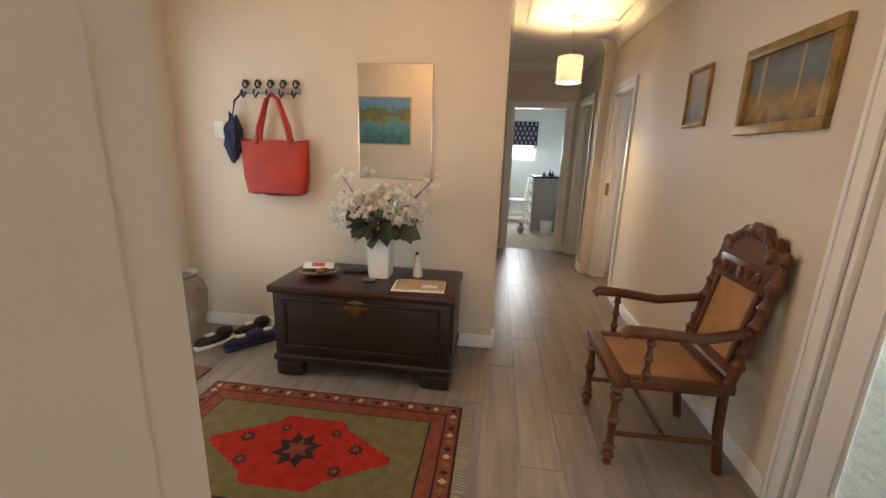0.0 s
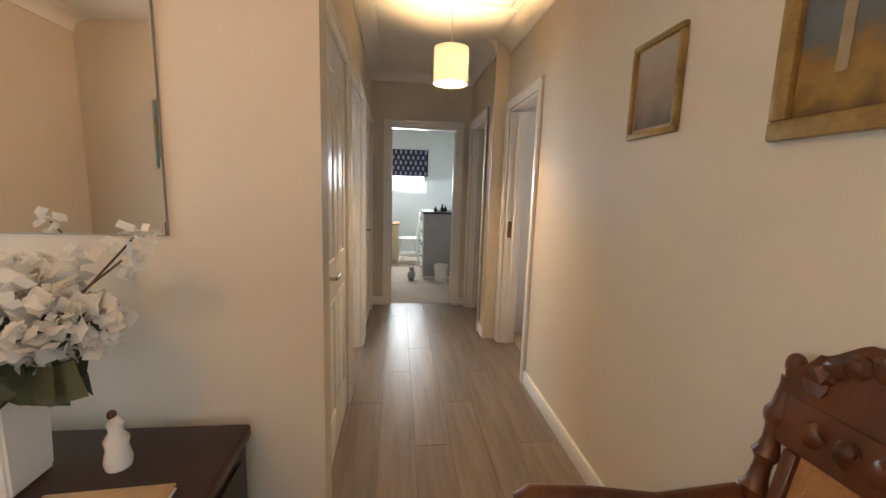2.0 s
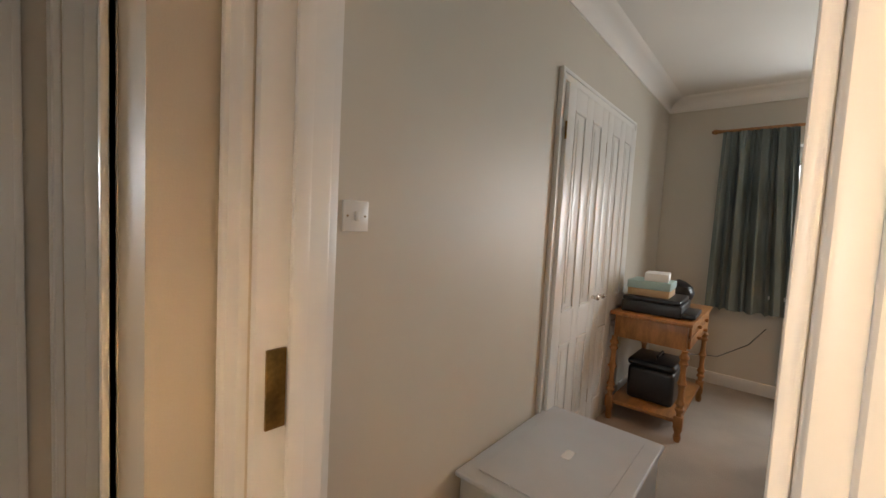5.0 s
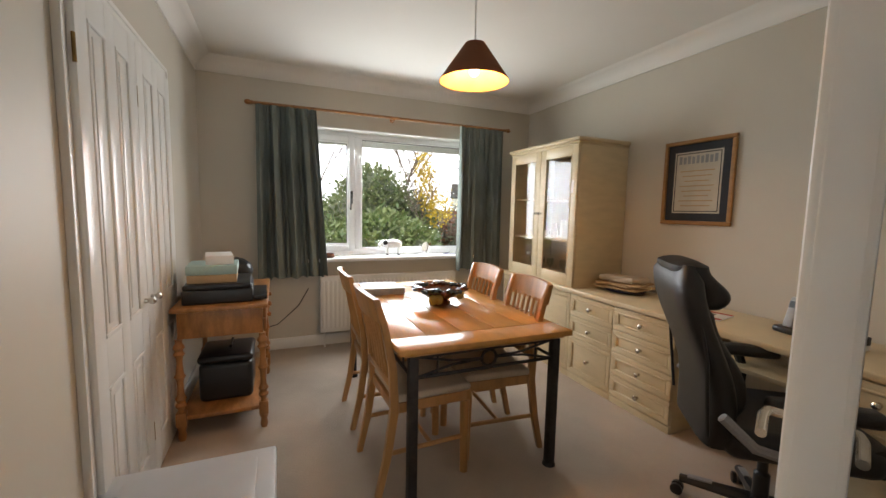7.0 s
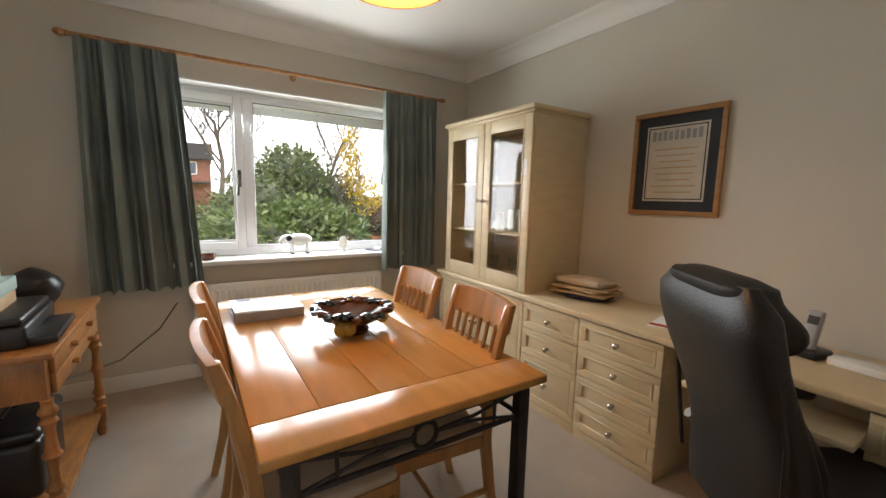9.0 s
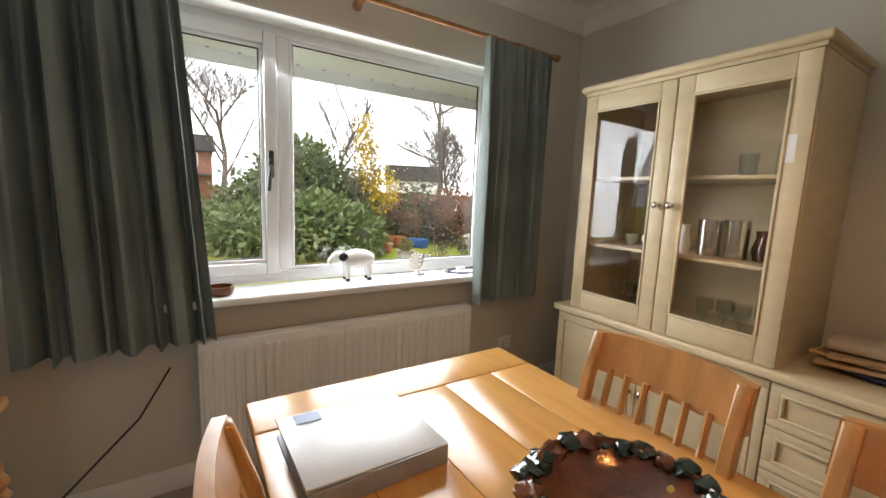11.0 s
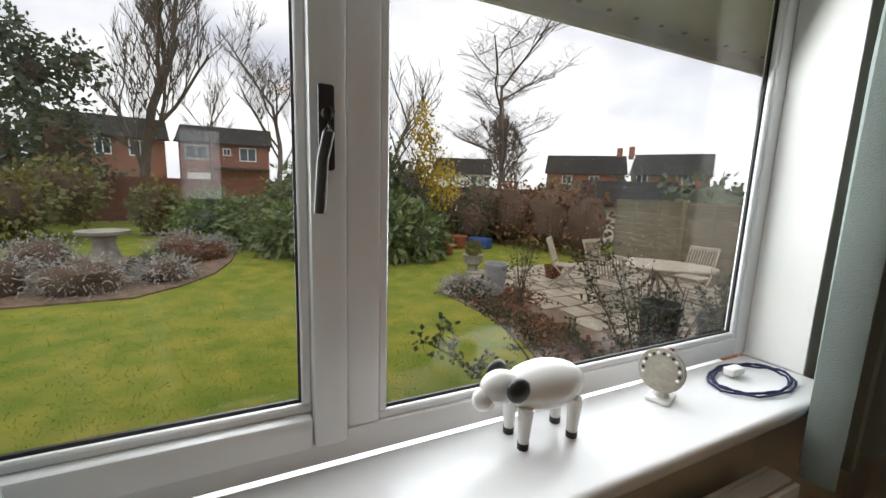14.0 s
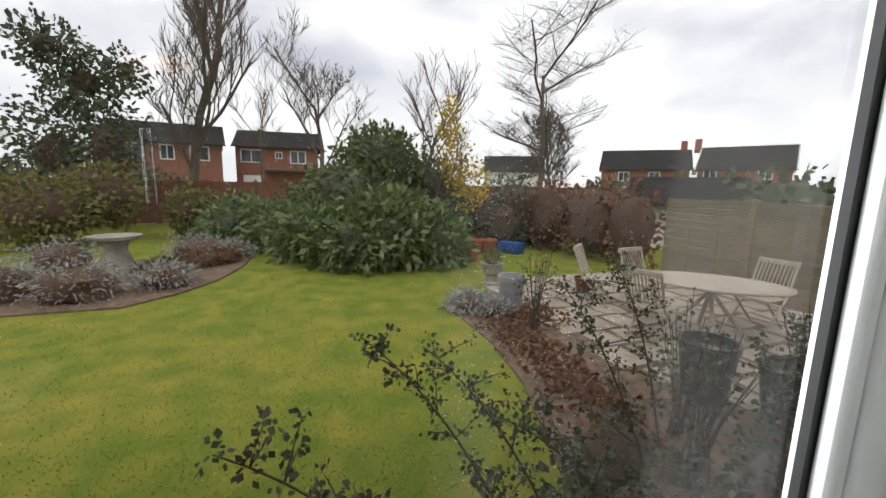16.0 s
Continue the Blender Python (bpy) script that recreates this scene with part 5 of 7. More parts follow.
# pendant
pd = thing("pendant_lamp", pose(3.37, 3.365, 0.03), "brown coolie pendant lamp shade, lit", "pendant lamp")
part("ceiling_rose", lathe([(0.05, CEIL - 0.065), (0.055, CEIL - 0.04), (0.055, CEIL - 0.03)], 20), M_WHITE, pd)
part("flex", tube([(0, 0, CEIL - 0.064), (0, 0, 2.14)], 0.004, 8), M_WHITE, pd)
part("lamp_holder", lathe([(0.02, 2.07), (0.022, 2.10), (0.014, 2.15)], 14), M_WHITE, pd)
bm = lathe([(0.05, 2.155), (0.175, 1.975), (0.176, 1.972), (0.174, 1.972), (0.049, 2.152)], 40)
sh = part("shade", bm, M_BROWNSHADE, pd, "conical brown fabric shade")
bmesh_in = bmesh.new()
lathe([(0.0475, 2.150), (0.172, 1.974)], 40, bmesh_in)
bmesh.ops.delete(bmesh_in, geom=[f_ for f_ in bmesh_in.faces if len(f_.verts) > 4], context="FACES_ONLY")
part("lining", bmesh_in, M_SHADEIN, sh)
part("bulb", blob((0, 0, 2.03), (0.026, 0.026, 0.034), sub=3), M_BULB, pd, "glowing bulb").visible_shadow = False

# table top things
bowl = thing("fruit_bowl", pose(3.87, 3.32, 0.752) @ Matrix.Scale(0.92, 4), "brown glazed pottery bowl with moulded fruit and leaves", "bowl")
part("bowl", lathe([(0.075, 0), (0.08, 0.015), (0.05, 0.03), (0.12, 0.06), (0.165, 0.10), (0.178, 0.125), (0.17, 0.128), (0.15, 0.10), (0.1, 0.066), (0, 0.045)], 36), M_BROWNGLAZE, bowl)
rng = random.Random(4)
for k in range(26):
    an = k / 26 * 6.283
    r = 0.165 + 0.014 * rng.random()
    bm = blob((r * math.cos(an), r * math.sin(an), 0.105 + 0.02 * rng.random()), (0.027, 0.027, 0.017), rough=0.6, seed=k)
    part("leaf_moulding", bm, M_DARKGLAZE if k % 4 else M_BROWNGLAZE, bowl)
for an, dz in ((2.45, 0.055), (2.7, 0.06), (4.6, 0.06)):
    part("fruit_moulding", blob((0.15 * math.cos(an), 0.15 * math.sin(an), dz), (0.032, 0.032, 0.036), sub=3), M_FRUIT, bowl, "yellow glazed fruit")
fold = thing("box_file", pose(4.355, 3.61, 0.752, 0, 0, 91), "silver-grey lever arch file lying on the table", "folder")
part("cover", box(-0.155, -0.14, 0, 0.155, 0.14, 0.004, 0.001), M_GREY, fold)
part("pages", box(-0.14, -0.13, 0.0045, 0.145, 0.135, 0.04, 0.001), M_PAPER, fold)
part("cover", box(-0.158, -0.142, 0.0405, 0.158, 0.14, 0.046, 0.001, m=pose(0, 0, 0, 1.2, -1.5, 0)), mat("silver_card", (0.56, 0.57, 0.58), 0.32, vary=0.03), fold)
part("spine", box(-0.156, 0.1405, 0, 0.156, 0.146, 0.046, 0.002), M_GREY, fold)
part("blue_sticker", box(0.06, -0.13, 0.0475, 0.12, -0.09, 0.048, m=pose(0, 0, 0, 1.2, -1.5, 0)), M_BLUE, fold, smooth=False)

# window sill things
SZ = 0.873
sheep = bmesh.new()
blob((0, 0, 0.115), (0.052, 0.098, 0.052), sheep, sub=3)
blob((0, 0.105, 0.125), (0.03, 0.042, 0.035), sheep, sub=3)
blob((0, 0.138, 0.105), (0.02, 0.026, 0.026), sheep, sub=2)
for sx in (-1, 1):
    for sy in (-1, 1):
        tube([(sx * 0.028, sy * 0.06, 0.012), (sx * 0.03, sy * 0.06, 0.09)], 0.011, 10, sheep, 0.016)
shp = thing("sheep_ornament", pose(5.595, 3.155, SZ, 0, 0, -4), "white ceramic sheep ornament with black ears and feet", "ornament")
part("body", sheep, M_WHITE, shp)
for sx in (-1, 1):
    part("ear", blob((sx * 0.042, 0.088, 0.135), (0.014, 0.026, 0.026), sub=2), M_BLACK, shp, "curled black horn")
    for sy in (-1, 1):
        part("foot", lathe([(0.012, 0), (0.0125, 0.014)], 10, m=pose(sx * 0.028, sy * 0.06, 0)), M_BLACK, shp, "black foot")
tk = thing("turkey_ornament", pose(5.59, 2.775, SZ, 0, 0, 200), "small china turkey figurine with fanned tail", "ornament")
part("base", box(-0.028, -0.035, 0, 0.028, 0.035, 0.012, 0.005), M_WHITE, tk)
part("leg", lathe([(0.02, 0.012), (0.012, 0.03), (0.02, 0.045)], 12), M_WHITE, tk)
part("body", blob((0, 0.012, 0.07), (0.024, 0.034, 0.032), sub=3), M_WHITE, tk)
part("neck", tube([(0, 0.035, 0.08), (0, 0.045, 0.105), (0, 0.052, 0.12)], 0.008, 8, taper=0.006), M_BROWNGLAZE, tk)
part("tail", lathe([(0.0, -0.006), (0.052, -0.004), (0.054, 0.0), (0.052, 0.004), (0, 0.006)], 26, m=pose(0, -0.022, 0.085, 78, 0, 0)), M_STONE, tk, "mottled fan tail")
for k in range(15):
    a = math.pi * (-0.12 + 1.24 * k / 14)
    quill = blob((0.041 * math.cos(a), 0, 0.041 * math.sin(a)), (0.0055, 0.008, 0.0055), sub=2)
    bmesh.ops.transform(quill, matrix=pose(0, -0.022, 0.085, -12, 0, 0), verts=quill.verts)
    part("feather", quill, M_IRON if k % 2 else M_WHITE, tk)
solo("brown_bowl", lathe([(0.04, 0), (0.052, 0.012), (0.054, 0.03), (0.05, 0.042), (0.046, 0.042), (0.046, 0.012), (0, 0.01)], 28), M_BROWNGLAZE, "small round brown dish on the sill", "dish", pose(5.51, 3.82, SZ))
cab_pts = [(5.555 + 0.075 * math.cos(a) * (1 + 0.12 * math.sin(a * 0.37)), 2.44 + 0.14 * math.sin(a) * (1 + 0.1 * math.cos(a * 0.3)), SZ + 0.005 + 0.0025 * (i % 3)) for i, a in enumerate(np.linspace(0, 19, 70))]
cb = thing("charging_cable", Matrix(), "coiled dark cable with white plug on the sill", "cable")
part("cord", tube(cab_pts, 0.003, 6), M_NAVY, cb)
part("plug", box(5.575, 2.43, SZ + 0.009, 5.605, 2.49, SZ + 0.03, 0.005), M_WHITE, cb)
sw = thing("light_switch", pose(1.885, 4.90, 1.335), "white single rocker light switch on the wall", "switch")
part("plate", box(-0.044, -0.009, -0.044, 0.044, 0, 0.044, 0.004), M_WHITE, sw)
part("rocker", box(-0.008, -0.016, -0.014, 0.008, -0.0092, 0.014, 0.003), M_WHITE, sw)
for x in (-0.03, 0.03):
    part("screw", lathe([(0.003, 0), (0.003, 0.0015)], 8, m=pose(x, -0.009, 0, 90, 0, 0)), M_BRASS, sw)
so = thing("wall_socket", pose(5.515, 2.12, 0.36), "white wall socket with plug near the corner", "socket")
part("plate", box(-0.01, -0.06, -0.04, 0, 0.06, 0.04, 0.004), M_WHITE, so)
part("plug", box(-0.05, -0.02, -0.03, -0.0105, 0.03, 0.025, 0.008), M_WHITE, so)

# ---- hall things ----
SHIFT[0] = -0.2
mir = thing("wall_mirror_glass", pose(-0.19, 2.823, 1.555), "frameless rectangular wall mirror with bevelled edge", "mirror")
part("backing", box(-0.255, -0.008, -0.365, 0.245, -0.001, 0.36, 0.001), M_GREY, mir)
part("glass", box(-0.253, -0.013, -0.363, 0.243, -0.0082, 0.358, 0.003, seg=1), M_MIRROR, mir, "silvered mirror glass", smooth=False)

chest = thing("blanket_chest", pose(-0.255, 2.48, 0), "dark carved wooden blanket chest with brass lock plate", "chest")
CW, CD = 0.55, 0.27
part("body", box(-CW + 0.015, -CD + 0.015, 0.10, CW - 0.015, CD, 0.545, 0.006), M_CHEST, chest)
part("lid", box(-CW - 0.005, -CD - 0.015, 0.546, CW + 0.005, CD + 0.005, 0.59, 0.012, seg=3), mat("dark_red_lacquer", (0.034, 0.011, 0.007), 0.34, scale=7, vary=0.2, bump=0.1), chest)
part("base_moulding", box(-CW, -CD, 0.10, CW, CD + 0.002, 0.145, 0.012, seg=3), M_CHEST, chest)
for sx in (-1, 1):
    for sy in (-1, 1):
        part("bracket_foot", box(sx * (CW - 0.10) - 0.09, sy * (CD - 0.04) - 0.035, 0, sx * (CW - 0.10) + 0.09, sy * (CD - 0.04) + 0.035, 0.0995, 0.022, seg=2), M_CHEST, chest)
part("lock_plate", lathe([(0.075, 0), (0.07, 0.004), (0.02, 0.007), (0, 0.008)], 8, m=pose(-0.02, -CD + 0.015, 0.475, 90, 0, 0) @ Matrix.Diagonal((1, 0.7, 1, 1))), M_BRASS, chest, "shaped brass lock plate")
part("carved_panel", panel_frame(-CW + 0.07, 0.19, CW - 0.07, 0.51, -CD + 0.014, 0.02, 0.006), M_CHEST, chest)
for s in (-1, 1):
    part("side_carving", box(s * (CW - 0.014), -CD + 0.07, 0.2, s * (CW - 0.004), CD - 0.06, 0.5, 0.004), M_CHEST, chest)

vz = thing("flower_vase", pose(-0.21, 2.52, 0.59) @ Matrix.Scale(1.22, 4), "square white ceramic vase of white silk flowers", "vase")
bm = bmesh.new()
prev = None
for z, w in ((0, 0.05), (0.01, 0.053), (0.12, 0.056), (0.23, 0.066)):
    ring = [bm.verts.new((w * a, w * b, z)) for a, b in ((-1, -1), (1, -1), (1, 1), (-1, 1))]
    if prev:
        for i in range(4):
            bm.faces.new((prev[i], prev[(i + 1) % 4], ring[(i + 1) % 4], ring[i]))
    else:
        bm.faces.new(ring[::-1])
    prev = ring
bm.faces.new(prev)
bmesh.ops.bevel(bm, geom=[e for e in bm.edges], offset=0.006, segments=2, affect="EDGES")
part("vase", bm, M_WHITE, vz)
rng = random.Random(11)
part("foliage", leaf_mass("foliage", [(0.0, -0.02, 0.29, 0.13, 0.10, 0.05)], 90, 0.085, 7, 1.7), M_DARKLEAF, vz, "dark green leaves")
heads = [(-0.17, -0.02, 0.33, 0.085), (-0.10, -0.06, 0.38, 0.07), (0.10, -0.05, 0.37, 0.09), (0.15, 0.0, 0.34, 0.075), (0.0, 0.02, 0.41, 0.07), (-0.05, 0.03, 0.36, 0.08), (0.06, 0.04, 0.42, 0.06)]
for k, (x, y, z, r) in enumerate(heads):
    part("flower_head", leaf_mass("flower_head", [(x, y, z, r, r * 0.8, r * 0.75)], 300, 0.026, 30 + k, 1.1, 0.0, 0.7), M_BLOOM, vz, "white blossom cluster")
for k in range(9):
    a, tip = rng.uniform(0, 6.28), rng.uniform(0.15, 0.27)
    p1 = (tip * math.cos(a), tip * 0.6 * math.sin(a), 0.40 + rng.uniform(-0.08, 0.12))
    part("stem", tube([(0, 0, 0.2), (p1[0] * 0.5, p1[1] * 0.5, 0.36), p1], 0.0025, 5), M_TWIG, vz)
    part("flower_bud", leaf_mass("flower_bud", [(*p1, 0.022, 0.022, 0.02)], 14, 0.03, 60 + k, 1.2), M_BLOOM, vz)
fg = thing("white_figurine", pose(0.02, 2.57, 0.59), "small white china figurine with dark top knot", "figurine")
part("figure", lathe([(0.03, 0), (0.034, 0.02), (0.026, 0.06), (0.03, 0.08), (0.016, 0.105), (0.02, 0.125), (0.008, 0.145), (0, 0.148)], 16), M_WHITE, fg)
part("knot", blob((-0.006, 0, 0.15), (0.012, 0.012, 0.014)), M_BROWNGLAZE, fg)
env = thing("envelopes", pose(0.07, 2.37, 0.59, 0, 0, 4), "brown and white envelopes lying on the chest", "envelope")
part("white_envelope", box(-0.155, -0.10, 0, 0.155, 0.09, 0.006, 0.001), M_PAPER, env)
part("brown_envelope", box(-0.14, -0.085, 0.0062, 0.15, 0.10, 0.011, 0.001), M_KRAFT, env)
part("address_label", box(0.02, -0.05, 0.0112, 0.11, 0.0, 0.0116), M_PAPER, env, smooth=False)
dsh = thing("trinket_dish", pose(-0.60, 2.46, 0.59), "dark wooden dish with coins and a pink card", "dish")
part("dish", lathe([(0.06, 0), (0.10, 0.018), (0.125, 0.035), (0.12, 0.036), (0.09, 0.022), (0, 0.012)], 28), M_BROWNGLAZE, dsh)
part("trinket", blob((0.03, -0.02, 0.035), (0.04, 0.035, 0.02), rough=0.5), M_BRASS, dsh)
part("card", box(-0.10, 0.0, 0.04, 0.09, 0.11, 0.044, 0.001, m=pose(0, 0, 0, 6, 4, 20)), M_PAPER, dsh)
part("pink_spot", box(-0.05, 0.03, 0.0445, 0.03, 0.09, 0.046, m=pose(0, 0, 0, 6, 4, 20)), mat("pink_print", (0.62, 0.06, 0.14), 0.5, vary=0.1), dsh, smooth=False)
solo("dark_cloth", box(-0.09, -0.05, 0, 0.09, 0.05, 0.012, 0.005), M_BLACK, "folded dark glove on the chest", "glove", pose(-0.40, 2.60, 0.591, 0, 0, 15))
solo("glass_coaster", lathe([(0.04, 0), (0.042, 0.01), (0.03, 0.014), (0, 0.014)], 20), M_DARKGLAZE, "small green glass coaster on the chest", "coaster", pose(-0.25, 2.40, 0.591))

# coat hooks, bag and umbrella
hk = thing("coat_hooks", pose(-1.05, 2.823, 1.74), "dark metal wall coat rack with scrolled hooks", "coat rack")
part("rail", box(-0.21, -0.012, -0.02, 0.21, -0.001, 0.02, 0.004), M_GREY, hk)
for k in range(5):
    x = -0.18 + k * 0.09
    part("hook", tube([(x, -0.012, -0.01), (x, -0.05, -0.045), (x, -0.07, -0.02), (x, -0.06, 0.0)], 0.006, 6), M_IRON, hk)
    part("scroll", tube([(x + 0.025 * math.cos(a) * (1 - a / 14), -0.012, 0.04 + 0.03 * math.sin(a) * (1 - a / 14)) for a in np.linspace(0, 8, 22)], 0.006, 6), M_IRON, hk)
bag = thing("tote_bag", pose(-1.02, 2.77, 1.05), "red leather tote bag hanging from the coat rack", "bag")
bm = bmesh.new()
rows = []
for z, w, d in ((0, 0.16, 0.02), (0.012, 0.215, 0.045), (0.12, 0.235, 0.05), (0.24, 0.24, 0.04), (0.36, 0.245, 0.02)):
    rows.append([bm.verts.new((w * math.copysign(abs(math.cos(a)) ** 0.35, math.cos(a)), -0.005 + d * math.copysign(abs(math.sin(a)) ** 0.7, math.sin(a)), z + 0.012 * math.cos(a) ** 2 + 0.01 * math.sin(3 * a))) for a in np.linspace(0, 2 * math.pi, 29)[:-1]])
for a, b in zip(rows, rows[1:]):
    for i in range(28):
        bm.faces.new((a[i], a[(i + 1) % 28], b[(i + 1) % 28], b[i]))
bm.faces.new(rows[0][::-1]), bm.faces.new(rows[-1])
part("body", bm, M_RED, bag)
for y in (-0.03, 0.018):
    part("strap", tube([(-0.12, y, 0.34), (-0.10, y, 0.45), (-0.04, y * 0.3, 0.63), (0.0, y * 0.2, 0.665), (0.04, y * 0.3, 0.63), (0.10, y, 0.45), (0.12, y, 0.34)], 0.012, 8), M_RED, bag)
um = thing("folding_umbrella", pose(-1.33, 2.78, 1.33), "dark purple folded umbrella hanging by its strap", "umbrella")
part("canopy", blob((0, 0, 0.10), (0.06, 0.04, 0.15), rough=0.5, sub=3), M_NAVY, um)
part("strap", tube([(0, 0, 0.22), (0.03, 0, 0.34), (0.10, 0, 0.40)], 0.007, 6), M_NAVY, um)
dbl = thing("thermostat", pose(-1.45, 2.823, 1.48), "white wall thermostat beside the coat rack", "thermostat")
part("case", box(-0.04, -0.02, -0.06, 0.04, -0.001, 0.06, 0.006), M_WHITE, dbl)

urn = thing("stoneware_urn", pose(-1.60, 2.45, 0), "cream stoneware urn used as a stick stand", "urn")
part("urn", lathe([(0.11, 0), (0.115, 0.02), (0.10, 0.05), (0.15, 0.25), (0.165, 0.38), (0.14, 0.46), (0.105, 0.50), (0.125, 0.53), (0.12, 0.535), (0.095, 0.51), (0.12, 0.42), (0, 0.1)], 30), M_STONE, urn)
for s in (-1, 1):
    part("lug_handle", tube([(s * 0.14, 0, 0.46), (s * 0.19, 0, 0.44), (s * 0.165, 0, 0.36)], 0.014, 8), M_STONE, urn)
solo("walking_stick", tube([(-1.56, 2.42, 0.12), (-1.66, 2.42, 0.80), (-1.68, 2.42, 1.18), (-1.70, 2.40, 1.26), (-1.76, 2.37, 1.27), (-1.79, 2.35, 1.22)], 0.012, 8), M_OAKY, "wooden crook walking stick standing in the urn", "walking stick")


def shoe(m, upper, sole, label, group):
    root = thing("shoe", m, label, "shoe", group)
    part("sole", box(-0.048, -0.14, 0, 0.048, 0.14, 0.025, 0.012, seg=2), sole, root, "pale rubber sole")
    bm = blob((0, 0.01, 0.045), (0.045, 0.132, 0.038), sub=3)
    blob((0, -0.07, 0.075), (0.042, 0.062, 0.04), bm, sub=3)
    part("upper", bm, upper, root)
    part("laces", box(-0.02, 0.0, 0.078, 0.02, 0.06, 0.09, 0.004), M_PAPER, root)
    return root


sh1 = shoe(pose(-1.42, 2.50, 0, 0, 0, 150), M_BLACK, M_WHITE, "black trainer with white sole on the hall floor", "pair of trainers")
copy_thing(sh1, pose(-1.47, 2.50, 0, 0, 0, 145))
sl1 = shoe(pose(-1.20, 2.52, 0, 0, 0, 140), M_NAVY, M_NAVY, "navy slip-on slipper on the hall floor", "pair of slippers")
copy_thing(sl1, pose(-1.28, 2.44, 0, 0, 0, 136))
solo("door_mat", box(-1.78, 1.2, 0, -1.22, 2.20, 0.014, 0.004), mat("coir", (0.20, 0.10, 0.045), 0.95, scale=30, vary=0.2, bump=1.0, fine=200), "brown coir door mat at the front door", "mat")

# rug
rug = thing("rug", pose(-0.355, 1.63, 0), "woven kilim rug with red diamond medallion and fringed ends", "rug")
R_RED = mat("rug_red", (0.33, 0.022, 0.014), 0.95, scale=20, vary=0.12, bump=0.8, fine=260, spec=0.1)
R_OLIVE = mat("rug_olive", (0.145, 0.125, 0.055), 0.95, scale=20, vary=0.12, bump=0.8, fine=260, spec=0.1)
R_BAND = mat("rug_rust_band", (0.20, 0.055, 0.032), 0.95, scale=20, vary=0.15, bump=0.8, fine=260, spec=0.1)
R_CREAM = mat("rug_cream", (0.40, 0.33, 0.22), 0.95, scale=20, vary=0.1, bump=0.8, fine=260, spec=0.1)
R_DARK = mat("rug_dark", (0.035, 0.022, 0.018), 0.95, vary=0.1, bump=0.6, fine=260, spec=0.1)
RX, RY = 0.735, 0.45
part("field", box(-RX, -RY, 0, RX, RY, 0.007, 0.002), R_DARK, rug)
for w0, w1, mt in ((0.012, 0.075, R_BAND), (0.085, 0.15, R_BAND)):
    for a in ((-RX + w0, -RY + w0, RX - w0, -RY + w1), (-RX + w0, RY - w1, RX - w0, RY - w0), (-RX + w0, -RY + w1, -RX + w1, RY - w1), (RX - w1, -RY + w1, RX - w0, RY - w1)):
        part("border_band", box(a[0], a[1], 0.0071, a[2], a[3], 0.0085), mt, rug, smooth=False)
part("olive_field", box(-RX + 0.158, -RY + 0.158, 0.0071, RX - 0.158, RY - 0.158, 0.009), R_OLIVE, rug, smooth=False)


def flat_shape(pts, z0, z1):
    bm = bmesh.new()
    lo, hi = [bm.verts.new((x, y, z0)) for x, y in pts], [bm.verts.new((x, y, z1)) for x, y in pts]
    bm.faces.new(hi), bm.faces.new(lo[::-1])
    n = len(pts)
    for i in range(n):
        bm.faces.new((lo[i], lo[(i + 1) % n], hi[(i + 1) % n], hi[i]))
    return bm


half = [(-0.44 + i * 0.022, 0.0 + (i // 2 + 1) * 0.025) for i in range(12)] + [(-0.15, 0.22)]
outline = half + [(-x, y) for x, y in half[::-1]]
outline = outline + [(x, -y) for x, y in outline[::-1]]
part("medallion", flat_shape(outline[::-1], 0.0091, 0.0104), R_RED, rug, "stepped red diamond", smooth=False)
for cx, cy, s in ((0, 0, 0.115), (-0.27, 0.04, 0.04), (0.27, 0.04, 0.04), (-0.22, -0.1, 0.035), (0.22, -0.1, 0.035), (-0.12, 0.13, 0.03), (0.14, 0.13, 0.03)):
    pts = [(cx + s * (1 if k % 2 else 0.62) * math.cos(k * math.pi / 8), cy + s * (1 if k % 2 else 0.62) * math.sin(k * math.pi / 8)) for k in range(16)]
    part("motif", flat_shape(pts, 0.0105, 0.0114), R_DARK, rug, smooth=False)
    pts = [(cx + s * 0.6 * (1 if k % 2 else 0.5) * math.cos(k * math.pi / 6), cy + s * 0.6 * (1 if k % 2 else 0.5) * math.sin(k * math.pi / 6)) for k in range(12)]
    part("motif_centre", flat_shape(pts, 0.0115, 0.0122), R_BAND, rug, smooth=False)
for k in range(30):
    x = -RX + 0.045 + k * (2 * RX - 0.09) / 29
    for y in (-RY + 0.043, RY - 0.043):
        part("border_motif", flat_shape([(x - 0.016, y), (x, y - 0.02), (x + 0.016, y), (x, y + 0.02)], 0.0086, 0.0095), (R_CREAM, R_OLIVE, R_DARK)[k % 3], rug, smooth=False)
for k in range(16):
    y = -RY + 0.09 + k * (2 * RY - 0.18) / 15
    for x in (-RX + 0.043, RX - 0.043):
        part("border_motif", flat_shape([(x - 0.02, y), (x, y - 0.016), (x + 0.02, y), (x, y + 0.016)], 0.0086, 0.0095), (R_CREAM, R_DARK, R_OLIVE)[k % 3], rug, smooth=False)
for s in (-1, 1):
    bm = bmesh.new()
    for k in range(80):
        y = -RY + k * 2 * RY / 79
        e = rng.uniform(-0.02, 0.02)
        tube([(s * RX, y, 0.004), (s * (RX + 0.03), y + e * 0.5, 0.006), (s * (RX + 0.06), y + e, 0.003)], 0.0022, 4, bm)
    part("fringe", bm, R_CREAM, rug, "cream cotton fringe")

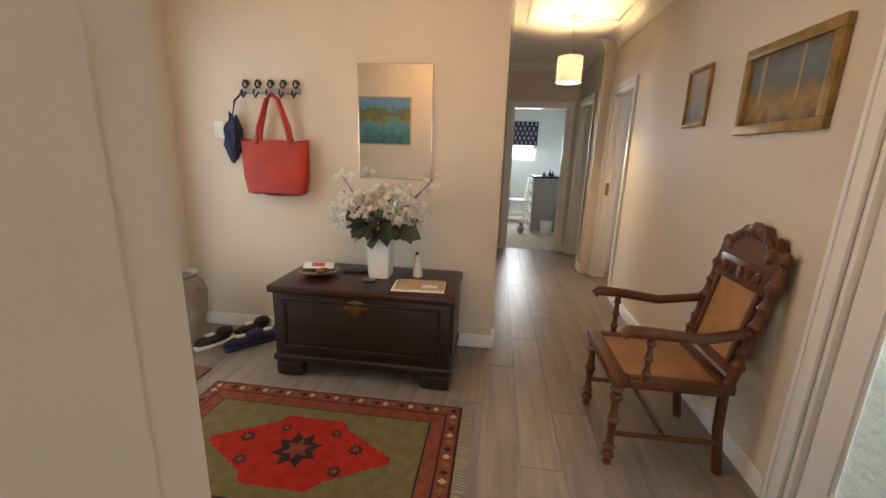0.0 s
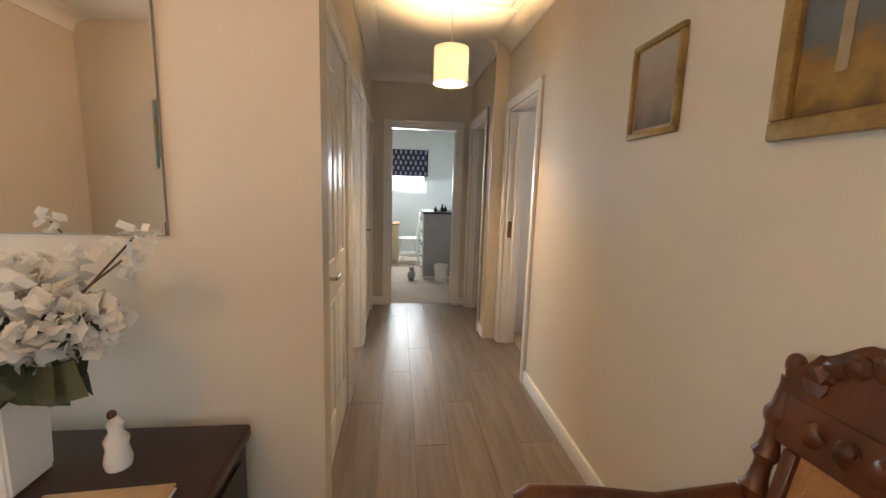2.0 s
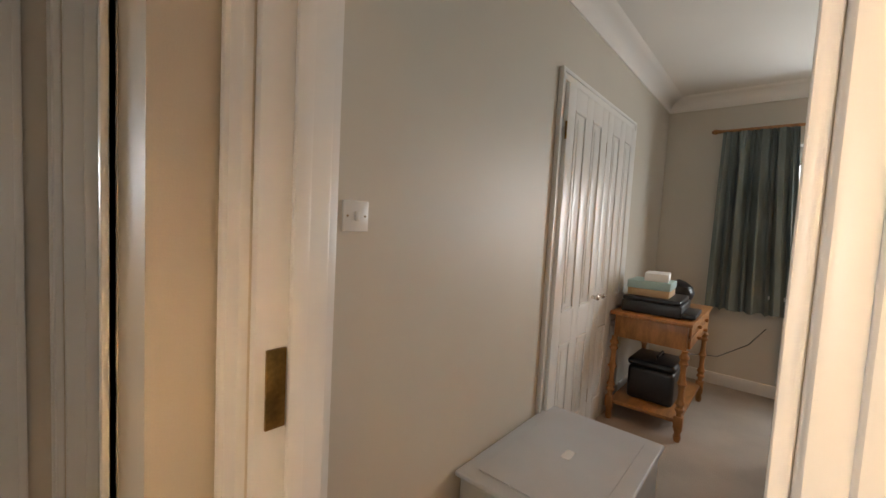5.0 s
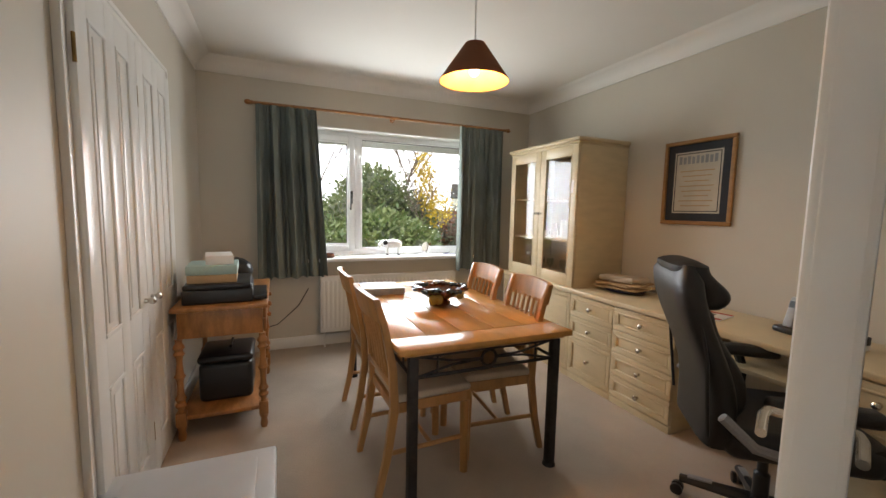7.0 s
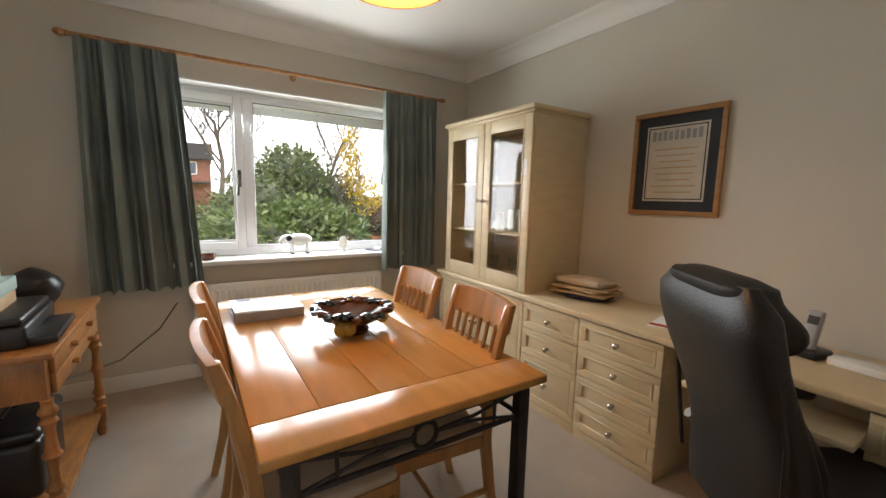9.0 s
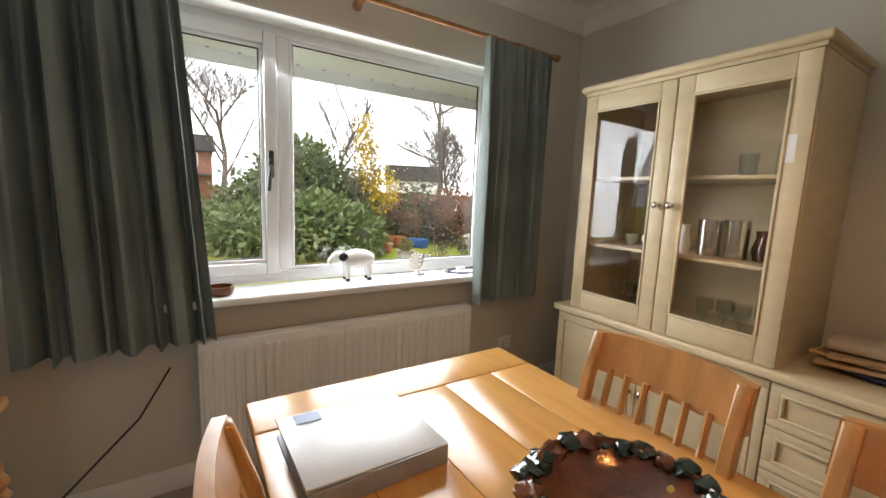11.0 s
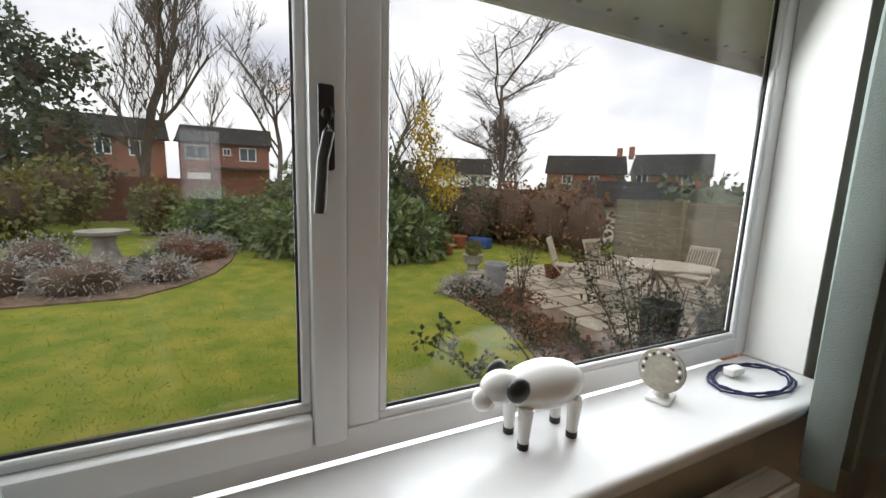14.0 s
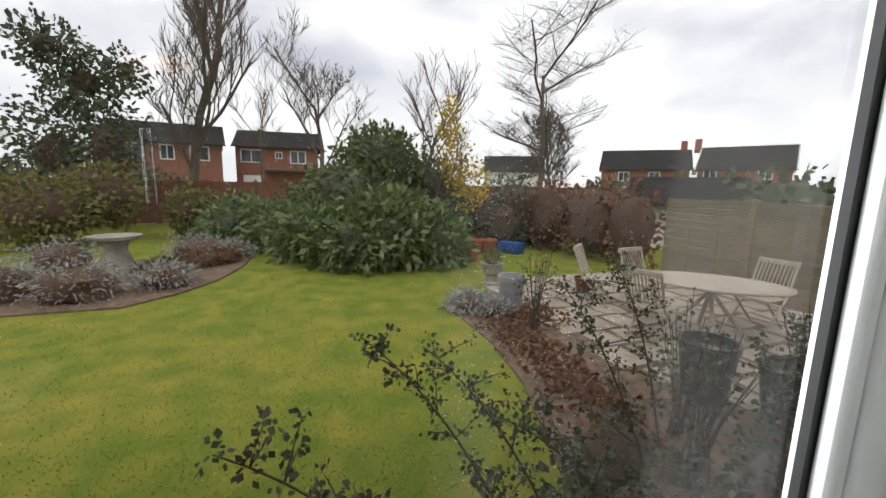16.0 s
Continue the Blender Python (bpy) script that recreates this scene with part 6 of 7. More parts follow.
# carved hall chair
hc = thing("carved_armchair", pose(1.325, 2.03, 0, 0, 0, 90), "carved mahogany armchair with cane seat and back", "chair")
for sx in (-1, 1):
    lg = part("front_leg", lathe(turned(0.42, 0.027, (0.12, 0.22, 0.55, 0.82, 0.92)), 16, m=pose(sx * 0.225, 0.25, 0)), M_MAHOG, hc)
    bm = bmesh.new()
    tube([(sx * 0.205, -0.235, 0.0), (sx * 0.205, -0.20, 0.22), (sx * 0.205, -0.19, 0.44)], 0.022, 8, bm)
    lathe(turned(0.60, 0.027, (0.08, 0.25, 0.35, 0.55, 0.7, 0.85)), 14, bm, m=pose(0, -0.195, 0.385, 11, 0, 0) @ pose(sx * 0.205, 0, 0))
    part("back_post", bm, M_MAHOG, hc)
    part("finial", blob(pose(0, -0.195, 0.40, 11, 0, 0) @ Vector((sx * 0.205, 0, 0.615)), (0.02, 0.02, 0.028), sub=3), M_MAHOG, hc)
    part("armrest", tube([(sx * 0.215, -0.23, 0.69), (sx * 0.235, -0.05, 0.655), (sx * 0.25, 0.12, 0.67), (sx * 0.255, 0.25, 0.675), (sx * 0.255, 0.275, 0.655)], 0.022, 10, taper=0.028), M_MAHOG, hc)
    part("arm_post", lathe([(r * 0.8, 0.44 + h) for r, h in turned(0.225, 0.024, (0.2, 0.5, 0.8))], 14, m=pose(sx * 0.245, 0.15, 0)), M_MAHOG, hc)
    part("stretcher", tube([(sx * 0.215, -0.21, 0.16), (sx * 0.225, 0.25, 0.16)], 0.013, 8), M_MAHOG, hc)
part("stretcher", tube([(-0.22, 0.02, 0.16), (0.22, 0.02, 0.16)], 0.013, 8), M_MAHOG, hc)
for a in ((-0.26, 0.215, 0.26, 0.285), (-0.235, -0.225, 0.235, -0.165), (-0.255, -0.164, -0.19, 0.2145), (0.19, -0.164, 0.255, 0.2145)):
    part("seat_rail", box(a[0], a[1], 0.405, a[2], a[3], 0.45, 0.01, seg=2), M_MAHOG, hc)
part("cane_seat", box(-0.1895, -0.164, 0.437, 0.1895, 0.2145, 0.4425), M_CANE, hc, "woven cane seat", smooth=False)
lean = pose(0, -0.195, 0.395, 11, 0, 0)
part("cane_back", box(-0.135, -0.004, 0.13, 0.135, 0.004, 0.45, m=lean), M_CANE, hc, "woven cane back panel", smooth=False)
for a in ((-0.19, 0.09, 0.19, 0.129), (-0.19, 0.451, 0.19, 0.56), (-0.165, 0.1295, -0.1355, 0.4505), (0.1355, 0.1295, 0.165, 0.4505)):
    part("back_rail", box(a[0], -0.016, a[1], a[2], 0.016, a[3], 0.006, m=lean), M_MAHOG, hc)
pts = [(-0.2, 0.0), (0.2, 0.0)] + [(0.2 * math.cos(a) * (1 + 0.06 * math.sin(9 * a)), 0.03 + 0.125 * math.sin(a) ** 1.2 * (1 + 0.12 * math.cos(11 * a))) for a in np.linspace(0.06, math.pi - 0.06, 40)]
cr = flat_shape(pts, -0.018, 0.018)
bmesh.ops.transform(cr, matrix=lean @ pose(0, 0, 0.56, 90, 0, 0), verts=cr.verts)
bmesh.ops.recalc_face_normals(cr, faces=cr.faces)
part("crest", cr, M_MAHOG, hc, "carved scrolled crest rail", smooth=False)
bm = bmesh.new()
for k in range(11):
    a = math.pi * k / 10
    p = lean @ Vector((0.145 * math.cos(a), 0.018, 0.60 + 0.085 * math.sin(a)))
    blob(p, (0.024, 0.014, 0.024), bm, 0.5, seed=k)
blob(lean @ Vector((0, 0.02, 0.70)), (0.05, 0.018, 0.035), bm, 0.4, seed=3)
for k in range(5):
    blob(lean @ Vector((-0.12 + k * 0.06, 0.018, 0.505)), (0.022, 0.012, 0.03), bm, 0.5, seed=k + 20)
part("carving", bm, M_MAHOG, hc)

# pictures on the hall wall
def paint_mat(name, stops, scale, turn=(0, 0, 0)):
    m = bpy.data.materials.new(name)
    m.use_nodes = True
    n, l = m.node_tree.nodes, m.node_tree.links
    tc, mp, no, gr, ad, rp = (n.new("ShaderNode" + k) for k in ("TexCoord", "Mapping", "TexNoise", "SeparateXYZ", "Math", "ValToRGB"))
    l.new(tc.outputs["Object"], mp.inputs[0])
    l.new(mp.outputs[0], no.inputs["Vector"])
    no.inputs["Scale"].default_value, no.inputs["Detail"].default_value = scale, 6
    l.new(tc.outputs["Generated"], gr.inputs[0])
    ad.operation = "MULTIPLY_ADD"
    ad.inputs[1].default_value = 0.55
    l.new(no.outputs["Fac"], ad.inputs[0])
    half_ = n.new("ShaderNodeMath")
    half_.operation, half_.inputs[1].default_value = "MULTIPLY_ADD", 0.75
    half_.inputs[2].default_value = -0.13
    l.new(gr.outputs["Z"], half_.inputs[0])
    l.new(half_.outputs[0], ad.inputs[2])
    l.new(ad.outputs[0], rp.inputs[0])
    el = rp.color_ramp.elements
    el[0].position, el[0].color = stops[0][0], (*stops[0][1], 1)
    el[1].position, el[1].color = stops[-1][0], (*stops[-1][1], 1)
    for p_, c_ in stops[1:-1]:
        e = el.new(p_)
        e.color = (*c_, 1)
    l.new(rp.outputs[0], n["Principled BSDF"].inputs["Base Color"])
    n["Principled BSDF"].inputs["Roughness"].default_value = 0.4
    return m


P_WOOD = paint_mat("woodland_oil_paint", [(0.1, (0.10, 0.06, 0.02)), (0.32, (0.30, 0.19, 0.05)), (0.42, (0.24, 0.14, 0.04)), (0.55, (0.11, 0.13, 0.12)), (0.72, (0.13, 0.16, 0.18)), (0.95, (0.10, 0.07, 0.03))], 14)
P_SEA = paint_mat("lagoon_oil_paint", [(0.1, (0.03, 0.10, 0.10)), (0.3, (0.05, 0.19, 0.24)), (0.48, (0.10, 0.27, 0.30)), (0.56, (0.22, 0.19, 0.05)), (0.68, (0.09, 0.13, 0.06)), (0.74, (0.10, 0.24, 0.38)), (0.95, (0.13, 0.30, 0.47))], 12)
pl, a, b = picture("woodland_painting", pose(1.68, 2.125, 1.695, 0, 0, -90), 0.575, 0.39, 0.045, M_GOLD, "gilt-framed oil painting of birch trees in woodland", depth=0.03)
part("canvas", box(-a, -0.012, -b, a, -0.006, b), P_WOOD, pl, smooth=False)
for x, w in ((-0.15, 0.012), (0.09, 0.009)):
    part("painted_trunk", box(x - w, -0.0135, -b * 0.45, x + w, -0.0122, b * 0.95), R_CREAM, pl, smooth=False)
ps, a, b = picture("small_framed_print", pose(1.68, 2.903, 1.745, 0, 0, -90), 0.28, 0.345, 0.022, M_GOLD, "small gilt-framed sepia print", M_KRAFT, 0.012)
part("print", box(-a, -0.011, -b, a, -0.0085, b), paint_mat("sepia_print", [(0.1, (0.10, 0.075, 0.05)), (0.5, (0.27, 0.22, 0.16)), (0.9, (0.36, 0.32, 0.27))], 10), ps, smooth=False)
pb, a, b = picture("lagoon_painting", pose(-0.92, 0.48, 1.73, 0, 0, 180), 0.66, 0.56, 0.012, M_KRAFT, "unframed blue and green lagoon oil painting on canvas")
part("canvas", box(-a, -0.02, -b, a, -0.006, b), P_SEA, pb, smooth=False)

# hall pendant and loft hatch
hp = thing("pendant_lamp", pose(1.09, 4.20, 0), "white drum pendant lamp shade, lit", "pendant lamp")
part("ceiling_rose", lathe([(0.045, CEIL - 0.03), (0.05, CEIL - 0.01), (0.05, CEIL)], 20), M_WHITE, hp)
part("flex", tube([(0, 0, CEIL - 0.03), (0, 0, 2.24)], 0.004, 6), M_WHITE, hp)
bm = bmesh.new()
lathe([(0.112, 2.035), (0.112, 2.255)], 40, bm)
bmesh.ops.delete(bm, geom=[f_ for f_ in bm.faces if len(f_.verts) > 4], context="FACES_ONLY")
bmesh.ops.solidify(bm, geom=bm.faces[:], thickness=0.002)
part("shade", bm, M_SHADE, hp, "white fabric drum shade")
part("bulb", blob((0, 0, 2.17), (0.03, 0.03, 0.04), sub=3), M_BULB, hp, "glowing bulb").visible_shadow = False
hat = thing("loft_hatch", pose(1.12, 3.9, CEIL), "white loft hatch with moulded frame in the ceiling", "hatch", kind="structure")
for a in ((-0.44, 0.42, 0.44, 0.48), (-0.44, -0.7, 0.44, -0.64), (-0.44, -0.6395, -0.38, 0.4195), (0.38, -0.6395, 0.44, 0.4195)):
    part("frame", box(a[0], a[1], -0.022, a[2], a[3], -0.001, 0.005), M_GLOSS, hat)
part("panel", box(-0.3795, -0.6395, -0.008, 0.3795, 0.4195, -0.001), M_GLOSS, hat)

# bedroom at the corridor's end
cd = thing("chest_of_drawers", pose(1.36, 7.62, 0), "tall white chest of drawers with dark knobs, grey side", "chest of drawers")
part("body", box(-0.215, -0.25, 0.04, 0.225, 0.42, 0.985, 0.004), mat("grey_paint", (0.36, 0.35, 0.36), 0.5, vary=0.04), cd, "grey painted body")
part("top", box(-0.235, -0.265, 0.986, 0.24, 0.435, 1.015, 0.006), M_CHEST, cd, "dark top")
part("plinth", box(-0.20, -0.24, 0, 0.21, 0.41, 0.0395), M_WHITE, cd)
for k in range(5):
    d_ = part("drawer", box(-0.233, -0.24, 0.06 + k * 0.185, -0.2155, 0.41, 0.235 + k * 0.185, 0.004), M_WHITE, cd)
    for y in (-0.1, 0.27):
        part("knob", blob((-0.243, y, 0.15 + k * 0.185), (0.014, 0.014, 0.014)), M_CHEST, d_)
for x, z in ((1.32, 0.05), (1.42, 0.075), (1.47, 0.06)):
    solo("perfume_bottle", lathe([(0.025, 0), (0.027, z * 0.8), (0.012, z), (0.014, z * 1.5), (0, z * 1.5)], 12), M_BLACK, "dark bottle on the chest of drawers", "bottle", pose(x, 7.5, 1.0155), "bottles on the chest")
wc = thing("spindle_chair", pose(0.95, 8.75, 0, 0, 0, 90), "white painted hoop-back kitchen chair", "chair")
part("seat", lathe([(0.19, 0.43), (0.205, 0.445), (0.19, 0.46)], 24), M_WHITE, wc)
for sx in (-1, 1):
    for sy in (-1, 1):
        part("leg", tube([(sx * 0.19, sy * 0.19, 0), (sx * 0.12, sy * 0.12, 0.435)], 0.015, 8), M_WHITE, wc)
part("hoop", tube([(0.18 * math.cos(a), -0.15 - 0.05 * math.sin(a), 0.46 + 0.46 * math.sin(a)) for a in np.linspace(0, math.pi, 18)], 0.012, 8), M_WHITE, wc)
for k in range(5):
    part("spindle", tube([(-0.1 + k * 0.05, -0.15, 0.46), (-0.12 + k * 0.06, -0.195, 0.86 - 0.03 * abs(k - 2))], 0.006, 6), M_WHITE, wc)
dk = thing("dressing_table", pose(0.52, 8.85, 0), "cream dressing table with wooden top and drawers", "dressing table")
part("body", box(-0.25, -0.22, 0.05, 0.25, 0.22, 0.69, 0.004), M_CREAM, dk)
part("top", box(-0.27, -0.24, 0.691, 0.27, 0.24, 0.72, 0.006), M_OAKY, dk)
for k in range(3):
    part("drawer", box(-0.22, -0.235, 0.08 + k * 0.2, 0.22, -0.2205, 0.26 + k * 0.2, 0.004), M_CREAM, dk)
part("plinth", box(-0.24, -0.21, 0, 0.24, 0.21, 0.0495), M_CREAM, dk)
solo("trinket_box", box(-0.06, -0.04, 0, 0.06, 0.04, 0.06, 0.008), M_SEAT, "small padded box on the dressing table", "box", pose(0.6, 8.75, 0.7205))
solo("waste_basket", lathe([(0.085, 0), (0.11, 0.25), (0.105, 0.25), (0.08, 0.01), (0, 0.01)], 22), M_WHITE, "white plastic waste basket on the carpet", "bin", pose(1.40, 7.22, 0.002))
cat_ = bmesh.new()
blob((0, 0, 0.075), (0.065, 0.055, 0.08), cat_, 0.2)
blob((0, -0.01, 0.17), (0.04, 0.035, 0.035), cat_)
for s in (-1, 1):
    lathe([(0.014, 0), (0, 0.03)], 8, cat_, pose(s * 0.024, -0.01, 0.195))
solo("door_stop_cat", cat_, M_GREY, "grey fabric cat-shaped door stop on the carpet", "door stop", pose(0.97, 7.3, 0.0))
bl = thing("roman_blind", pose(0.7, 9.335, 0), "navy and white patterned roman blind, half lowered", "blind")
part("cloth", box(-0.62, -0.015, 1.58, 0.62, 0, 2.08, 0.004), M_NAVY, bl)
for r in range(5):
    for c in range(13):
        x, z = -0.57 + c * 0.095 + (0.0475 if r % 2 else 0), 1.63 + r * 0.1
        if x < 0.6:
            part("leaf_print", box(x - 0.02, -0.0175, z - 0.035, x + 0.02, -0.0155, z + 0.035, 0.0), M_GREY, bl, smooth=False)
wm = thing("wavy_mirror", pose(1.95, 8.4, 1.6), "dark wavy-framed mirror on the bedroom wall", "mirror")
part("frame", box(-0.03, -0.2, -0.32, -0.001, 0.2, 0.32, 0.02, seg=3), M_GREY, wm)
part("glass", box(-0.034, -0.14, -0.26, -0.0305, 0.14, 0.26), M_MIRROR, wm, smooth=False)

# ---- garden ----
SHIFT[0] = 0.0
GZ = -0.5
ground = solo("ground", box(5.87, -220, GZ - 0.4, 320, 220, GZ), M_LAWN, "mossy garden lawn with worn yellow patches", "lawn", kind="structure", smooth=False)
rg = np.random.default_rng(3)
NB = 60000
dist = 0.8 + 13 * rg.random(NB) ** 1.5
ang = rg.uniform(-1.25, 1.0, NB)
bx, by = 5.9 + dist * np.cos(ang), 3.2 + dist * np.sin(ang)
keep = (bx > 6.2) & ~((bx < 12.3) & (by < 0.9 - 0.09 * (bx - 6.5) ** 1.1)) & ~(((bx - 14.4) / 2.3) ** 2 + ((by - 6.5) / 2.4) ** 2 < 1)
bx, by = bx[keep], by[keep]
n_ = len(bx)
h_ = rg.uniform(0.008, 0.022, n_)
ta = rg.uniform(0, 6.28, n_)
wd = 0.0035 + 0.0004 * dist[keep]
base = np.stack([bx, by, np.full(n_, GZ)], 1)
sd_ = np.stack([np.cos(ta) * wd, np.sin(ta) * wd, 0 * ta], 1)
tip_ = base + np.stack([rg.normal(0, 0.015, n_), rg.normal(0, 0.015, n_), h_], 1)
me = sheet_mesh("grass", np.stack([base - sd_, base + sd_, tip_], 1).reshape(-1, 3).tolist(), np.arange(n_ * 3).reshape(-1, 3).tolist())
solo("grass", me, M_GRASS, "short mossy lawn grass blades", "grass", kind="stuff", smooth=False)

bed_pts = [(5.95, 1.7), (7.4, 1.15), (8.7, 0.74), (9.7, 0.60), (10.6, 0.64), (11.3, 0.70), (11.65, 0.3), (11.6, -0.5), (12.2, -1.8), (12.4, -5.7), (5.95, -5.7)]
solo("flower_bed", flat_shape(bed_pts[::-1], GZ - 0.05, GZ + 0.02), M_SOIL, "planting bed of soil and fallen leaves", "flower bed", kind="structure", smooth=False)
isl = [(16.9, 4.1), (16.2, 5.4), (16.6, 7.2), (15.0, 8.8), (12.9, 8.9), (12.35, 7.0), (12.4, 5.4), (13.0, 4.85), (13.9, 4.4), (15.2, 4.15)]
solo("island_bed", flat_shape(isl, GZ - 0.05, GZ + 0.03), M_SOIL, "island planting bed of dark soil", "flower bed", kind="structure", smooth=False)
patio = tagged(new("patio"), "crazy-paved sandstone patio", "patio", kind="structure")
patio.location = (0, 0, GZ)
for i in range(11):
    for j in range(11):
        x, y = 7.4 + i * 0.5, -5.4 + j * 0.46 + (0.2 if i % 2 else 0)
        if y > 0.2 - 0.45 * max(0, x - 10.4) - 0.5 * max(0, 9.6 - x) or x > 12.6:
            continue
        r_ = [(x + (0.25 + rng.uniform(-0.07, 0.015)) * a, y + (0.22 + rng.uniform(-0.07, 0.015)) * b) for a, b in ((-1, -1), (0.1, -1.05), (1, -1), (1, 1), (-0.1, 1.05), (-1, 1))]
        part("paving_slab", flat_shape(r_, 0.0, 0.035 + rng.uniform(0, 0.008)), M_SLAB, patio, smooth=False)
me = leaf_mass("fallen_leaves", [(9.6, 0.2, GZ + 0.035, 1.5, 0.4, 0.015), (10.6, -0.3, GZ + 0.035, 0.8, 0.7, 0.015), (8.3, 0.3, GZ + 0.035, 1.0, 0.4, 0.015)], 2600, 0.06, 5, 1.6, 0, 0.1)
solo("fallen_leaves", me, M_DEADLEAF, "scattered russet fallen leaves on the bed", "leaves", kind="stuff", smooth=False)


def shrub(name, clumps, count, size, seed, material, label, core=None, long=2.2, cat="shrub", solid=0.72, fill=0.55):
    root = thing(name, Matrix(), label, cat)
    # smaller solid blobs fill the clumps in the core colour, so they turn opaque
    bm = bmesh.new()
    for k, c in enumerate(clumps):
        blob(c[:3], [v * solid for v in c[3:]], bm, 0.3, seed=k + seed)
    part("solid_core", bm, core or M_TWIG, root)
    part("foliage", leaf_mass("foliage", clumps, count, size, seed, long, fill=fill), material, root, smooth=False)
    return root


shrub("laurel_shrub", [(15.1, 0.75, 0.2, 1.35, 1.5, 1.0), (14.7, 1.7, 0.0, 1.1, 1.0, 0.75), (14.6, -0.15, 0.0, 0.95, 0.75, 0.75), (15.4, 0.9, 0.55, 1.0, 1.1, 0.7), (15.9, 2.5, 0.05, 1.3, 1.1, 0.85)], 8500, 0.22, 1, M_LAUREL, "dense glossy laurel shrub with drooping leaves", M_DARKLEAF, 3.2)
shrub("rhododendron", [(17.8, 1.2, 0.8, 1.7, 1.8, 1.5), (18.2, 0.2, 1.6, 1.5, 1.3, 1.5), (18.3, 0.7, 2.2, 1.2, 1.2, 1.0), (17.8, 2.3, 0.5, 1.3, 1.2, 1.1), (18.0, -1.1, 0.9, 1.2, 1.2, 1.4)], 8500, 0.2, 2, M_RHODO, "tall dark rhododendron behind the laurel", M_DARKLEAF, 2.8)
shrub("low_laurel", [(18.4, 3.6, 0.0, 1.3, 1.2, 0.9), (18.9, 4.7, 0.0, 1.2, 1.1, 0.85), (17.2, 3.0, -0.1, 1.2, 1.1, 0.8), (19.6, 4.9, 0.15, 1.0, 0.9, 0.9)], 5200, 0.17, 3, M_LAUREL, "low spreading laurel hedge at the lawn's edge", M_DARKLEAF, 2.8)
shrub("olive_shrub", [(20.6, 6.45, 0.4, 0.7, 0.7, 0.8)], 1800, 0.13, 4, M_OLIVE, "rounded yellow-green shrub by the fence", M_TWIG, 2)
shrub("olive_shrub", [(19.0, 9.6, 0.55, 1.25, 1.3, 1.0), (20.5, 8.7, 0.9, 1.0, 1.0, 1.0)], 3200, 0.15, 5, M_OLIVE, "broad golden evergreen shrub", M_TWIG, 2)
shrub("dark_conifer", [(22.6, 9.3, 2.4, 1.2, 1.3, 2.3), (23.6, 11.2, 2.2, 1.7, 1.7, 2.3), (22.9, 9.9, 4.6, 1.0, 1.2, 1.3), (22.4, 10.6, 5.6, 0.9, 1.1, 0.9), (22.7, 8.6, 5.0, 0.8, 0.7, 0.8)], 5200, 0.2, 6, M_DARKLEAF, "dark evergreen tree at the boundary", M_TWIG, 2.2, "tree", 0.35, 0.1)
shrub("russet_hedge", [(18.4, -3.6, 0.3, 1.3, 1.0, 1.2), (17.6, -5.0, 0.2, 1.2, 1.3, 1.4), (14.6, -4.7, 0.5, 1.2, 0.9, 1.25), (13.2, -4.7, 0.4, 0.9, 0.55, 1.15), (16.0, -4.3, 0.5, 1.1, 0.9, 1.2)], 4200, 0.12, 7, M_DEADLEAF, "twiggy russet shrubs along the fence", M_TWIG, 1.8)
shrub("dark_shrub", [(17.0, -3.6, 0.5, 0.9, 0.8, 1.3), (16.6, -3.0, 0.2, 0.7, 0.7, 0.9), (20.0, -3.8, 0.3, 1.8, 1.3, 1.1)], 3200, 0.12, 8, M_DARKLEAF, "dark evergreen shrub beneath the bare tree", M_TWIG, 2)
yt = thing("yellow_shrub", Matrix(), "tall winter shrub with yellow blossom", "shrub")
part("branch_frame", branches((16.6, -1.3, GZ), 4.6, 0.55, 21, 4, 0.05, kids=5), M_BARK, yt)
part("foliage", leaf_mass("foliage", [(16.6, -1.3, 2.3, 0.6, 0.5, 1.0), (16.4, -1.75, 1.5, 0.6, 0.6, 0.8), (16.9, -1.25, 3.2, 0.4, 0.4, 0.8)], 1500, 0.10, 9, 1.7, 0.1, 0.05), M_YELLOW, yt, "yellow blossom", smooth=False)
for k, (x, y, r, mt, lab) in enumerate(((13.6, 5.15, 0.5, M_LAV, "grey lavender mound"), (16.0, 5.2, 0.75, M_LAV, "pale lavender mound"), (16.4, 4.55, 0.5, M_LAV, "silvery lavender mound"), (13.1, 6.2, 0.7, M_LAV, "grey lavender mound"), (15.4, 5.0, 0.45, M_DEADLEAF, "russet heather mound"), (13.3, 7.5, 0.8, M_LAV, "pale lavender mound"), (15.6, 7.6, 0.7, M_LAV, "grey lavender mound"), (15.7, 4.65, 0.35, M_DEADLEAF, "dry brown heather mound"), (14.3, 5.4, 0.45, M_DARKLEAF, "low green ground cover mound"), (11.0, 0.38, 0.36, M_LAV, "dry lavender clump"), (10.75, 0.1, 0.28, M_LAV, "dry lavender clump"))):
    shrub("lavender", [(x, y, GZ + r * 0.3, r, r, r * 0.62)], 1100, 0.09, 40 + k, mt, lab + " in the garden bed", M_TWIG, 5, "plant")

